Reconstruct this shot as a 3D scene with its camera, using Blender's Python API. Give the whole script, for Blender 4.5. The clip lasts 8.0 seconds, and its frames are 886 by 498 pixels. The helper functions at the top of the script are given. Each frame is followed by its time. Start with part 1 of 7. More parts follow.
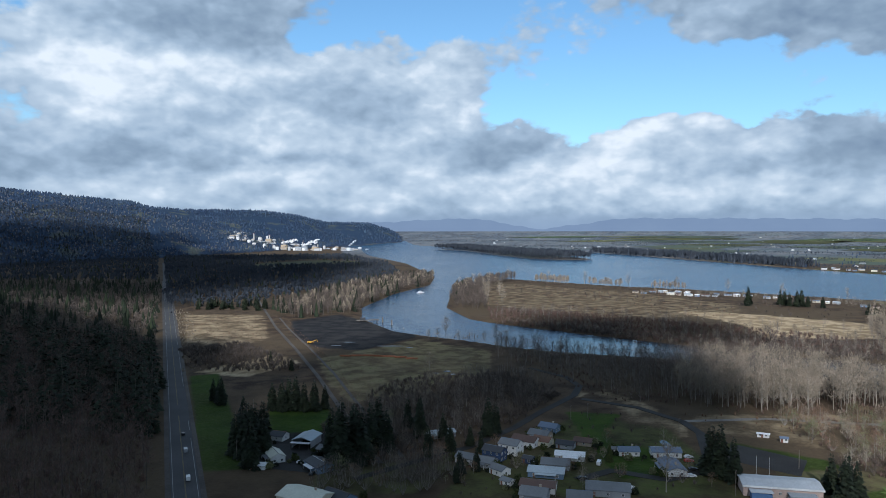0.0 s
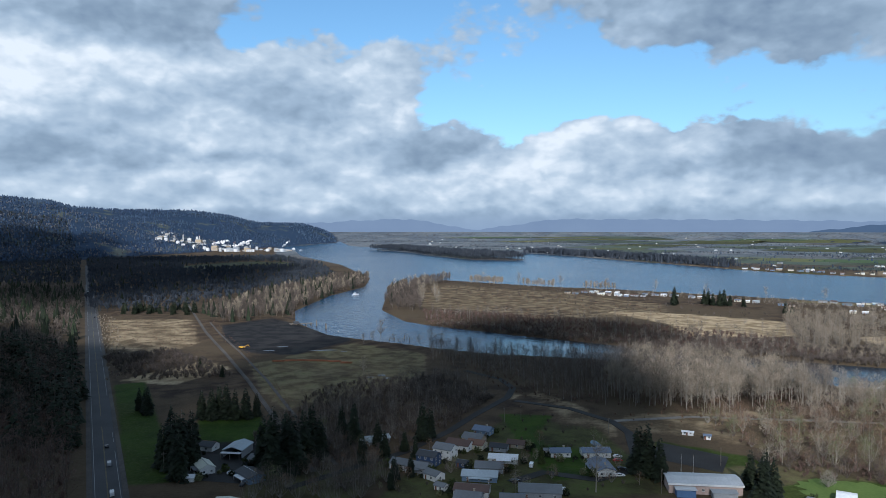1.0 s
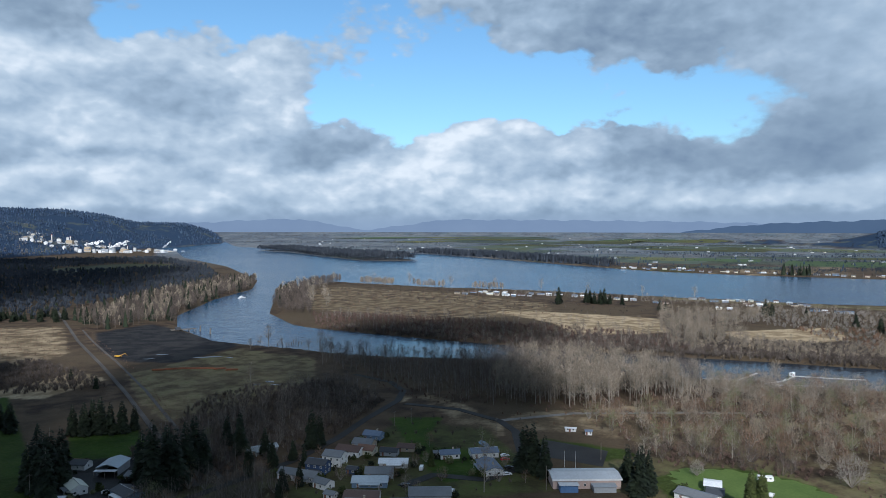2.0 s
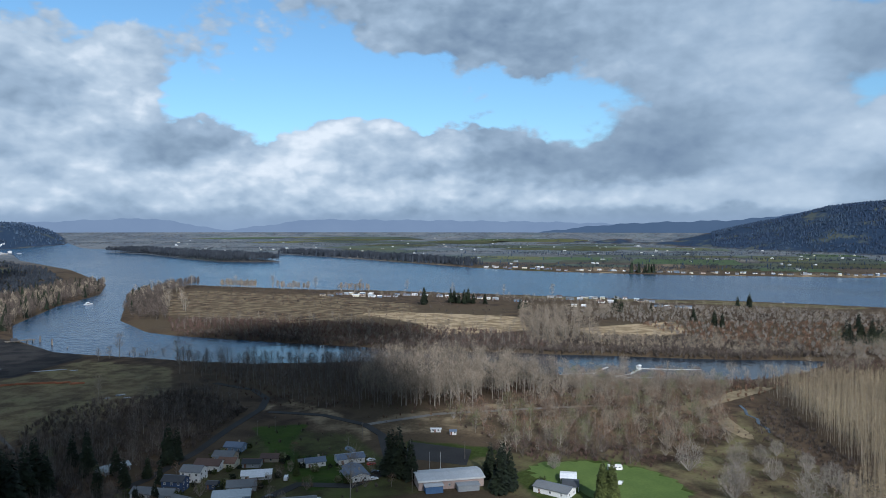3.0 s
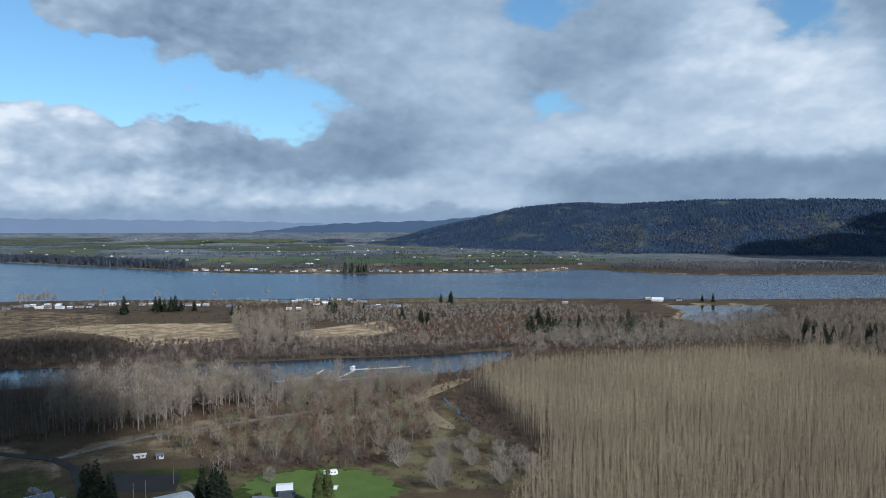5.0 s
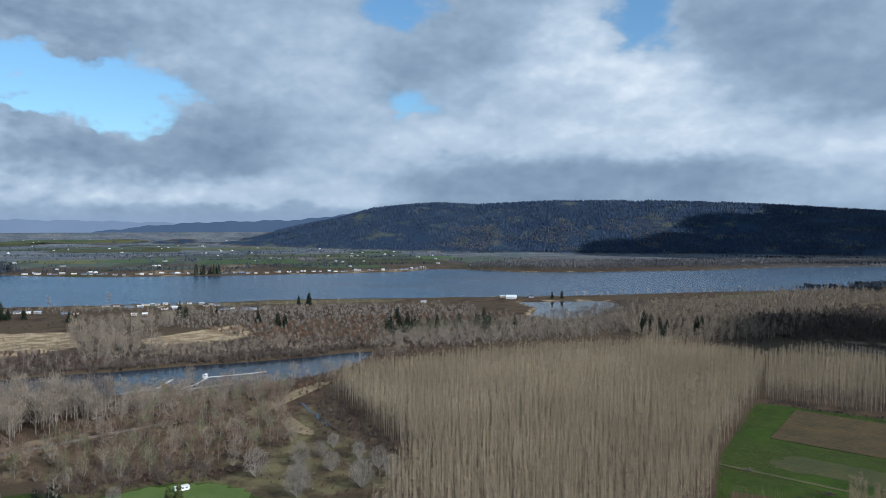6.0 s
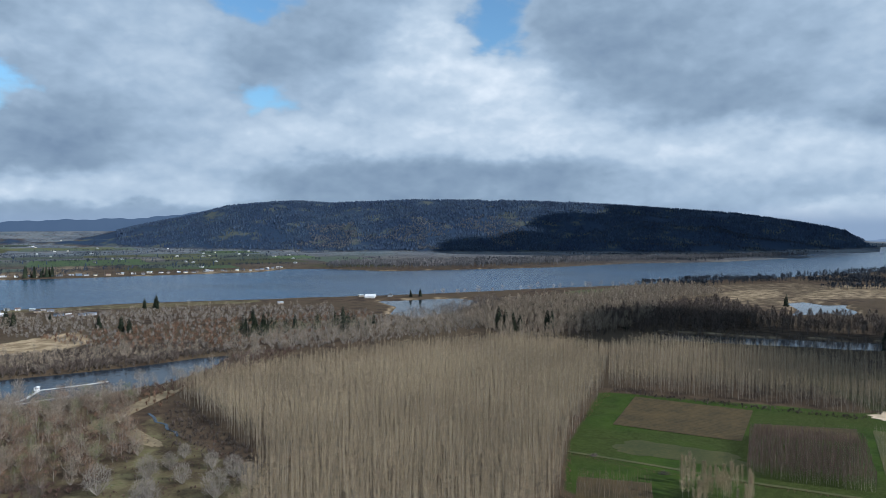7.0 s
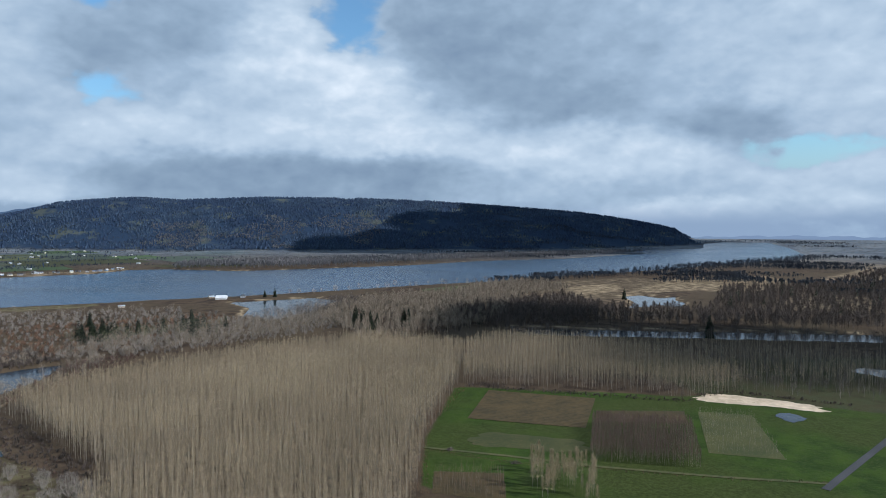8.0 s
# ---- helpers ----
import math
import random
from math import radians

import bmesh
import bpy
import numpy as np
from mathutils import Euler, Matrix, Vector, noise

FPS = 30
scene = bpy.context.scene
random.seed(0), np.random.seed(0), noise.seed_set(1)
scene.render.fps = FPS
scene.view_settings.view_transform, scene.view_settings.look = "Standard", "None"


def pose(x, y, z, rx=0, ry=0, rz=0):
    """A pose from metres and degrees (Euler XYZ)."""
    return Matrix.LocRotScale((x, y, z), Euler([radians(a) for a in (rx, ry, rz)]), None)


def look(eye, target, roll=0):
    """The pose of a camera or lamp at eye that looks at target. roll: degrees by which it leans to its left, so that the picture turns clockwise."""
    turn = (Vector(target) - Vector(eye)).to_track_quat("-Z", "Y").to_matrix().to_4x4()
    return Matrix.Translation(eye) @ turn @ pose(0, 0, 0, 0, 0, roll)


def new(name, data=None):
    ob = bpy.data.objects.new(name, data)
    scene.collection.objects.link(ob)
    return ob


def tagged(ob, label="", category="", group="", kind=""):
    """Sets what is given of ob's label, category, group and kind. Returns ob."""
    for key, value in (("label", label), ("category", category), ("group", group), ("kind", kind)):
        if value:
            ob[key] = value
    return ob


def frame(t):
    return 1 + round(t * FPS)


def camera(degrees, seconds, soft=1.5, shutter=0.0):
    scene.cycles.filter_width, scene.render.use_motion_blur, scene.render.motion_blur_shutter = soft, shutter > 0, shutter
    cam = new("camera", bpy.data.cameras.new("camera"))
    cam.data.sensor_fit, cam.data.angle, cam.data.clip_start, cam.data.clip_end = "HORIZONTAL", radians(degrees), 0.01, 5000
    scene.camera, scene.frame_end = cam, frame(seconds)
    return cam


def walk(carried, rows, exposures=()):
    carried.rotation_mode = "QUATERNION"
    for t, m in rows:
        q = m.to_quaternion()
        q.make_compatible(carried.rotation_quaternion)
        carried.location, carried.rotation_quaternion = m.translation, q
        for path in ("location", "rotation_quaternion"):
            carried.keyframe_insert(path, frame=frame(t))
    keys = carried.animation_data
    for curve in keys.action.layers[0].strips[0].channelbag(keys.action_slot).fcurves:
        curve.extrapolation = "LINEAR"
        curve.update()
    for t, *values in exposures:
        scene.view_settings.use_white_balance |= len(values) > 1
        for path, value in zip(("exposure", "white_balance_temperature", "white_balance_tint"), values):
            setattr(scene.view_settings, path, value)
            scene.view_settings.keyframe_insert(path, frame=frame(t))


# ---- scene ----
# A wide winter river valley seen from a drone that rises slowly and turns to its right.
cam = camera(63.33, 8.0, soft=0.8)
PATH = [
    (0.0, 0.00, 0.00, 115.00, 0.000, -1.655, -0.057),
    (0.5, 0.27, -0.08, 116.32, -1.647, -1.648, -0.046),
    (1.0, 0.77, -0.08, 117.60, -5.135, -1.646, -0.014),
    (2.5, 1.45, -1.00, 121.40, -18.883, -1.655, 0.079),
    (3.0, 1.48, -1.68, 122.88, -24.470, -1.675, 0.061),
    (3.5, 1.49, -2.25, 124.52, -30.054, -1.716, 0.048),
    (4.0, 1.22, -2.89, 125.99, -35.660, -1.707, 0.030),
    (4.5, 1.02, -3.31, 127.44, -41.313, -1.722, 0.012),
    (6.0, 0.30, -4.02, 130.72, -58.181, -1.797, 0.006),
    (6.5, 0.16, -4.14, 131.34, -63.778, -1.849, 0.016),
    (7.0, 0.08, -4.31, 131.64, -69.412, -1.905, 0.033),
    (7.5, -0.04, -4.50, 131.98, -75.085, -1.972, 0.058),
    (8.0, -0.21, -4.69, 132.37, -80.791, -2.041, 0.094),
]
EXPOSURES = [(0.0, 0.0, 5750, 10), (2.5, -0.06, 5720, 10), (4.5, -0.11, 5700, 10), (6.0, -0.08, 5720, 10), (8.0, 0.0, 5750, 10)]
walk(cam, [(t, pose(x, y, z, 90 + pitch, 0, yaw) @ pose(0, 0, 0, 0, 0, roll)) for t, x, y, z, yaw, pitch, roll in PATH], EXPOSURES)

# ---- light ----
SUN_EL, SUN_AZ = 33.0, 186.0          # degrees; azimuth clockwise from +y
sun_dir = Vector((math.sin(radians(SUN_AZ)) * math.cos(radians(SUN_EL)), math.cos(radians(SUN_AZ)) * math.cos(radians(SUN_EL)), math.sin(radians(SUN_EL))))
sun_data = bpy.data.lights.new("sun", "SUN")
sun_data.energy, sun_data.angle, sun_data.color = 4.9, radians(0.6), (1.0, 0.95, 0.88)
sun = new("sun", sun_data)
sun.matrix_world = look(sun_dir * 100, (0, 0, 0))
scene.view_settings.exposure = 0.0


def nodes_of(owner):
    owner.use_nodes = True
    tree = owner.node_tree
    tree.nodes.clear()
    return tree


class Net:
    """Short ways to write a node tree."""

    def __init__(self, tree):
        self.t = tree

    def node(self, kind, **sets):
        n = self.t.nodes.new(kind)
        for k, v in sets.items():
            setattr(n, k, v)
        return n

    def link(self, a, b):
        if isinstance(a, (int, float)):
            b.default_value = a
        elif isinstance(a, (tuple, list)):
            b.default_value = tuple(a) if len(a) == len(b.default_value) else (*a, 1.0)
        else:
            self.t.links.new(a, b)

    def math(self, op, a, b=0.0, c=0.0, clamp=False):
        n = self.node("ShaderNodeMath", operation=op, use_clamp=clamp)
        for s, v in zip(n.inputs, (a, b, c)):
            self.link(v, s)
        return n.outputs[0]

    def vmath(self, op, a, b=(0, 0, 0)):
        n = self.node("ShaderNodeVectorMath", operation=op)
        self.link(a, n.inputs[0])
        self.link(b, n.inputs[1])
        return n.outputs[0]

    def mix(self, f, a, b):
        n = self.node("ShaderNodeMix", data_type="RGBA")
        self.link(f, n.inputs[0])
        self.link(a, n.inputs[6])
        self.link(b, n.inputs[7])
        return n.outputs[2]

    def noise(self, vec, scale, detail=4.0, rough=0.55, out=0):
        n = self.node("ShaderNodeTexNoise")
        self.link(vec, n.inputs["Vector"])
        n.inputs["Scale"].default_value, n.inputs["Detail"].default_value, n.inputs["Roughness"].default_value = scale, detail, rough
        return n.outputs[out]

    def step(self, v, lo, hi):
        n = self.node("ShaderNodeMapRange", interpolation_type="SMOOTHSTEP")
        self.link(v, n.inputs[0])
        n.inputs[1].default_value, n.inputs[2].default_value = lo, hi
        return n.outputs[0]

    def bright(self, col, k):
        n = self.node("ShaderNodeVectorMath", operation="SCALE")
        self.link(col, n.inputs[0])
        self.link(k, n.inputs["Scale"])
        return n.outputs[0]


# The sky: clear Nishita blue under broken cumulus. Each row: azimuth, elevation, half width, half height (degrees), cover and brightness of one mass of cloud or gap.
CLOUDS_WEST = [(-31.0, 9.7, 1.8, 3.9, 0, 0.5), (-29.4, 15.0, 3.6, 1.0, 0.1, 0.5), (-28.1, 9.6, 4.7, 2.9, 1, 0.9), (-27.4, 12.8, 3.9, 2.6, 1, 1), (-26.1, 5.3, 8.3, 1.3, 1, 0.18), (-22.7, 7.8, 6.2, 1.8, 1, 0.66), (-20.0, 3.9, 6.2, 0.8, 1, 0.85), (-19.5, 15.2, 6.7, 2.0, 1, 0.28), (-18.7, 11.9, 4.1, 1.8, 1, 0.95), (-13.4, 10.1, 4.7, 2.3, 1, 0.62), (-12.6, 2.4, 21.8, 1.0, 1, 0.66), (-12.5, 16.5, 3.1, 1.3, 0.5, 0.4), (-11.7, 7.3, 3.1, 1.1, 1, 0.95), (-9.9, 14.8, 2.3, 1.8, 0.1, 0.5), (-6.4, 8.8, 3.6, 1.8, 1, 0.4), (-6.2, 13.5, 2.6, 1.6, 0.75, 0.7)]
CLOUDS_NORTH = [(-2.4, 16.5, 4.7, 1.8, 0.02, 0.5), (-2.0, 6.4, 3.6, 1.3, 1, 0.8), (0.5, 10.3, 2.3, 1.7, 1, 0.88), (0.7, 0.9, 41.5, 0.6, 1, 0.38), (2.5, 6.1, 2.6, 1.1, 1, 0.28), (4.7, 13.3, 5.7, 1.6, 0.5, 0.6), (6.5, 7.3, 2.1, 1.1, 0.95, 0.45), (9.6, 5.0, 4.1, 1.1, 1, 0.8), (9.6, 9.4, 5.7, 1.8, 0, 0.5), (13.8, 16.0, 5.7, 1.3, 0.3, 0.5), (13.9, 2.7, 13.0, 1.0, 1, 0.78), (16.0, 6.8, 4.1, 1.2, 1, 1), (16.4, 11.6, 8.8, 2.9, 0, 0.5), (20.1, 5.4, 3.1, 1.3, 1, 0.5), (23.2, 16.8, 6.2, 1.1, 0.85, 0.35), (23.8, 14.8, 5.7, 1.7, 0.75, 0.3)]
CLOUDS_NORTH_EAST = [(24.7, 6.7, 2.2, 1.0, 1, 1), (27.6, 2.4, 6.2, 0.9, 1, 0.75), (27.9, 10.3, 6.2, 1.8, 0.02, 0.5), (29.0, 5.5, 3.9, 2.1, 1, 0.28), (29.2, 13.9, 3.6, 2.3, 1, 0.25), (30.6, 14.5, 4.7, 2.3, 1, 0.28), (34.9, 9.2, 3.1, 2.1, 0, 0.5), (37.3, 14.5, 3.1, 3.1, 1, 0.5), (39.3, 9.3, 1.3, 0.8, 0.3, 0.5), (42.0, 11.9, 3.4, 2.3, 1, 0.58), (43.5, 6.9, 5.4, 2.3, 1, 0.22), (44.3, 14.9, 4.1, 2.9, 1, 0.56), (45.8, 3.0, 5.2, 0.9, 1, 0.78), (46.5, 10.5, 3.1, 1.8, 1, 0.82), (47.4, 13.3, 3.9, 2.9, 1, 0.68), (48.2, 7.9, 2.9, 2.6, 1, 0.6)]
CLOUDS_EAST = [(48.7, 2.7, 6.7, 0.7, 1, 0.82), (51.4, 5.6, 4.7, 1.7, 1, 0.78), (56.0, 9.6, 2.3, 0.9, 0.2, 0.5), (56.4, 16.3, 1.8, 0.8, 0.25, 0.5), (56.5, 16.1, 2.3, 0.8, 0.3, 0.5), (58.5, 12.9, 4.4, 2.3, 1, 0.33), (60.0, 14.4, 3.6, 2.1, 1, 0.5), (63.3, 9.0, 5.7, 2.2, 1, 0.72), (63.6, 7.8, 9.3, 1.6, 1, 0.85), (64.5, 3.1, 8.8, 1.0, 1, 0.28), (66.4, 3.6, 8.8, 1.5, 1, 0.28), (68.8, 12.2, 3.9, 2.3, 1, 0.88), (71.6, 10.9, 4.4, 2.3, 1, 0.96), (73.3, 14.6, 1.7, 1.5, 0.2, 0.5), (77.7, 7.1, 4.7, 1.3, 1, 0.92), (77.9, 8.5, 4.1, 1.5, 1, 0.92)]
CLOUDS_SOUTH_EAST = [(84.2, 11.6, 4.9, 2.9, 1, 0.33), (88.8, 8.7, 3.9, 1.8, 1, 0.33), (89.5, 6.6, 4.1, 1.1, 1, 0.88), (90.6, 5.5, 5.7, 1.3, 1, 0.88), (92.6, 2.7, 7.8, 0.9, 1, 0.62), (92.9, 13.1, 4.7, 2.6, 1, 0.5), (98.0, 5.2, 4.1, 1.3, 1, 0.82), (98.9, 0.5, 4.7, 0.6, 1, 0.88), (102.8, 7.1, 2.9, 1.6, 1, 0.3), (104.6, 12.7, 6.2, 2.9, 1, 0.72), (106.5, 5.3, 3.6, 0.8, 0.3, 0.6), (108.8, 0.0, 5.2, 0.5, 0.6, 0.6), (110.0, 9.9, 3.1, 2.6, 1, 0.78), (110.1, 3.0, 4.7, 1.0, 1, 0.75)]


def build_sky():
    world = bpy.data.worlds.new("sky")
    scene.world = world
    n = Net(nodes_of(world))
    way = n.node("ShaderNodeTexCoord").outputs["Generated"]
    sep = n.node("ShaderNodeSeparateXYZ")
    n.link(way, sep.inputs[0])
    az = n.math("MULTIPLY", n.math("ARCTAN2", sep.outputs[0], sep.outputs[1]), 57.2958)
    el = n.math("MULTIPLY", n.math("ARCSINE", sep.outputs[2]), 57.2958)
    com = n.node("ShaderNodeCombineXYZ")
    n.link(az, com.inputs[0])
    n.link(el, com.inputs[1])
    flat = com.outputs[0]
    wide = n.vmath("MULTIPLY", flat, (0.7, 1.15, 1.0))
    bend = n.vmath("SUBTRACT", n.noise(wide, 0.26, 3.0, 0.5, out=1), (0.5, 0.5, 0.5))
    curl = n.vmath("SUBTRACT", n.noise(wide, 0.95, 3.0, 0.5, out=1), (0.5, 0.5, 0.5))
    bent = n.vmath("ADD", n.vmath("ADD", flat, n.vmath("MULTIPLY", bend, (6.0, 3.4, 0.0))), n.vmath("MULTIPLY", curl, (1.6, 1.3, 0.0)))

    # weighted mean of the plan: weight, cover, brightness
    total = (0.012, 0.010, 0.0055)
    for a, e, wa, we, c, b in CLOUDS_WEST + CLOUDS_NORTH + CLOUDS_NORTH_EAST + CLOUDS_EAST + CLOUDS_SOUTH_EAST:
        m = n.node("ShaderNodeVectorMath", operation="MULTIPLY_ADD")
        n.link(bent, m.inputs[0])
        m.inputs[1].default_value, m.inputs[2].default_value = (1 / wa, 1 / we, 0), (-a / wa, -e / we, 0)
        d = n.node("ShaderNodeVectorMath", operation="DOT_PRODUCT")
        n.link(m.outputs[0], d.inputs[0])
        n.link(m.outputs[0], d.inputs[1])
        w = n.math("POWER", 0.42, d.outputs["Value"])
        total = [n.math("ADD", w, total[0]), n.math("MULTIPLY_ADD", w, c, total[1]), n.math("MULTIPLY_ADD", w, b, total[2])]
    plan_cover = n.math("DIVIDE", total[1], total[0])
    plan_tone = n.math("DIVIDE", total[2], total[0])

    def heap(shift, scale, detail):
        """Heaped cloud: rounded lobes upon rounded lobes."""
        p = n.vmath("ADD", wide, shift)
        p = n.vmath("ADD", p, n.vmath("MULTIPLY", n.noise(p, 0.5, 2.0, 0.5, out=1), (1.5, 1.2, 0.0)))
        lobe = n.node("ShaderNodeTexVoronoi", feature="SMOOTH_F1", voronoi_dimensions="2D", normalize=True)
        n.link(p, lobe.inputs["Vector"])
        for key, v in (("Scale", scale), ("Detail", detail), ("Roughness", 0.55), ("Lacunarity", 2.3), ("Smoothness", 0.35)):
            lobe.inputs[key].default_value = v
        return n.math("SUBTRACT", 1.0, lobe.outputs["Distance"])

    here, above = heap((0, 0, 0), 0.25, 2.5), heap((-0.35, 1.1, 0), 0.25, 2.5)
    soft, fine = n.noise(wide, 0.24, 4.0, 0.5), n.noise(wide, 1.7, 5.0, 0.55)
    ragged = n.math("ADD", n.math("MULTIPLY_ADD", here, 1.0, -0.64), n.math("ADD", n.math("MULTIPLY_ADD", soft, 0.6, -0.30), n.math("MULTIPLY_ADD", fine, 0.22, -0.11)))
    edge = n.math("MULTIPLY_ADD", n.step(az, 26.0, 46.0), 0.22, 0.56)
    cover = n.node("ShaderNodeMapRange", interpolation_type="SMOOTHSTEP")
    n.link(n.math("ADD", plan_cover, ragged), cover.inputs[0])
    cover.inputs[1].default_value = 0.34
    n.link(edge, cover.inputs[2])
    cover = cover.outputs[0]
    calm = n.math("MULTIPLY_ADD", n.step(az, 26.0, 46.0), -0.5, 1.0)      # softer forms towards the south-east
    relief = n.math("ADD", n.math("MULTIPLY", n.math("SUBTRACT", here, above), 0.95), n.math("ADD", n.math("MULTIPLY_ADD", soft, 0.45, -0.255), n.math("MULTIPLY_ADD", fine, 0.12, -0.06)))
    tone = n.math("MULTIPLY_ADD", relief, calm, plan_tone)
    tone = n.math("SUBTRACT", tone, n.math("MULTIPLY_ADD", n.step(el, 17.0, 40.0), 0.3, n.math("MULTIPLY", n.step(az, 24.0, 48.0), 0.09)))
    ramp = n.node("ShaderNodeValToRGB")
    n.link(tone, ramp.inputs[0])
    stops = [(0.0, (0.20, 0.270, 0.360)), (0.28, (0.298, 0.382, 0.465)), (0.5, (0.405, 0.50, 0.588)), (0.74, (0.575, 0.658, 0.718)), (0.97, (0.87, 0.90, 0.90))]
    while len(ramp.color_ramp.elements) < len(stops):
        ramp.color_ramp.elements.new(0.5)
    for s, (p, c) in zip(ramp.color_ramp.elements, stops):
        s.position, s.color = p, (*c, 1)
    sky = n.node("ShaderNodeTexSky", sky_type="NISHITA", sun_disc=False, sun_elevation=radians(SUN_EL), sun_rotation=radians(SUN_AZ))
    clear = n.vmath("MULTIPLY", sky.outputs[0], (0.104, 0.134, 0.142))
    haze = n.mix(n.step(el, 7.0, 0.0), clear, (0.40, 0.50, 0.60))
    cloud = n.mix(n.step(el, 1.9, -0.2), ramp.outputs[0], (0.30, 0.385, 0.50))
    bg = n.node("ShaderNodeBackground")
    n.link(n.mix(cover, haze, cloud), bg.inputs[0])
    bg.inputs[1].default_value = 1.0
    n.link(bg.outputs[0], n.node("ShaderNodeOutputWorld").inputs[0])


build_sky()


# ---- materials ----
def material(name, dark, light, fine=3.0, coarse=0.05, rough=0.85, bump=0.15, metal=0.0, spread=0.25, island=False, local=False, spec=0.3):
    """Two colours mixed by fine grain and by coarse stains, at sizes in 1/m."""
    m = bpy.data.materials.new(name)
    n = Net(nodes_of(m))
    if local:
        where = n.node("ShaderNodeTexCoord").outputs["Object"]
    else:
        where = n.node("ShaderNodeNewGeometry").outputs["Position"]
    a = n.noise(where, fine, 5.0, 0.6)
    b = n.noise(where, coarse, 3.0, 0.55)
    f = n.math("MULTIPLY_ADD", a, 0.5, n.math("MULTIPLY", b, 0.5))
    f = n.step(f, 0.32, 0.68)
    col = n.mix(f, dark, light)
    if island:
        r = n.node("ShaderNodeNewGeometry").outputs["Random Per Island"]
    else:
        r = n.node("ShaderNodeObjectInfo").outputs["Random"]
    col = n.bright(col, n.math("MULTIPLY_ADD", r, 2 * spread, 1 - spread))
    p = n.node("ShaderNodeBsdfPrincipled")
    n.link(col, p.inputs["Base Color"])
    p.inputs["Roughness"].default_value, p.inputs["Metallic"].default_value = rough, metal
    p.inputs["Specular IOR Level"].default_value = spec
    if bump:
        bm = n.node("ShaderNodeBump")
        bm.inputs["Strength"].default_value, bm.inputs["Distance"].default_value = bump, 0.1
        n.link(a, bm.inputs["Height"])
        n.link(bm.outputs[0], p.inputs["Normal"])
    n.link(p.outputs[0], n.node("ShaderNodeOutputMaterial").inputs[0])
    return m


def ground_material():
    """Earth and winter brush, with the plan's covers: green grass, dry grass, dark yard. Haze is mixed into the far
    plain and hills.
    """
    m = bpy.data.materials.new("winter_ground")
    n = Net(nodes_of(m))
    where = n.node("ShaderNodeNewGeometry").outputs["Position"]
    fine, mid, wide = n.noise(where, 0.6, 6.0, 0.65), n.noise(where, 0.06, 5.0, 0.6), n.noise(where, 0.008, 4.0, 0.55)
    brush = n.mix(n.step(mid, 0.35, 0.65), (0.038, 0.026, 0.018), (0.098, 0.068, 0.043))
    brush = n.mix(n.step(wide, 0.4, 0.62), brush, n.mix(fine, (0.048, 0.035, 0.022), (0.120, 0.088, 0.054)))
    green = n.mix(n.step(mid, 0.3, 0.7), (0.021, 0.042, 0.007), (0.046, 0.078, 0.011))
    green = n.mix(n.step(wide, 0.42, 0.62), green, n.mix(n.step(fine, 0.35, 0.7), (0.032, 0.044, 0.010), (0.058, 0.074, 0.017)))
    green = n.mix(n.step(fine, 0.5, 0.75), green, (0.060, 0.072, 0.022))
    dry = n.mix(n.step(mid, 0.38, 0.62), (0.21, 0.152, 0.088), (0.45, 0.35, 0.22))
    dry = n.mix(n.step(fine, 0.45, 0.7), dry, (0.25, 0.185, 0.105))
    yard = n.mix(n.step(mid, 0.4, 0.6), (0.016, 0.016, 0.018), (0.036, 0.034, 0.033))
    at = n.node("ShaderNodeAttribute", attribute_name="cover")
    sep = n.node("ShaderNodeSeparateColor")
    n.link(at.outputs["Color"], sep.inputs[0])
    edge = n.math("MULTIPLY_ADD", fine, 0.5, n.math("MULTIPLY_ADD", mid, 0.7, -0.6))
    col = brush
    for k, c in ((1, dry), (0, green), (2, yard)):
        w = n.step(n.math("ADD", sep.outputs[k], edge), 0.18, 0.82)
        col = n.mix(n.math("MULTIPLY", w, n.step(sep.outputs[k], 0.02, 0.2)), col, c)
    # Blue-grey laid over the plain with distance: haze painted into the ground colour.
    farm = n.node("ShaderNodeAttribute", attribute_name="far_haze")
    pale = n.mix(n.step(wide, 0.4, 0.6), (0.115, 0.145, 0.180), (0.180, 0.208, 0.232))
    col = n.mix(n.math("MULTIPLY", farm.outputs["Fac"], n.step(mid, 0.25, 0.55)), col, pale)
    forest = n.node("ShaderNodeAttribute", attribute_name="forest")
    # The blue of this hill floor is painted haze; clear-cuts are paler.
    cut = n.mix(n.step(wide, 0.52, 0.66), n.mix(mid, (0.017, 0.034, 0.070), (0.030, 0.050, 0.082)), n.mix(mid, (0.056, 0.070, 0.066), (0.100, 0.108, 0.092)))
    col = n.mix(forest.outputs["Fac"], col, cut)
    p = n.node("ShaderNodeBsdfPrincipled")
    n.link(col, p.inputs["Base Color"])
    p.inputs["Roughness"].default_value, p.inputs["Specular IOR Level"].default_value = 0.95, 0.1
    bm = n.node("ShaderNodeBump")
    bm.inputs["Strength"].default_value, bm.inputs["Distance"].default_value = 0.6, 0.8
    n.link(n.math("ADD", fine, mid), bm.inputs["Height"])
    n.link(bm.outputs[0], p.inputs["Normal"])
    n.link(p.outputs[0], n.node("ShaderNodeOutputMaterial").inputs[0])
    return m


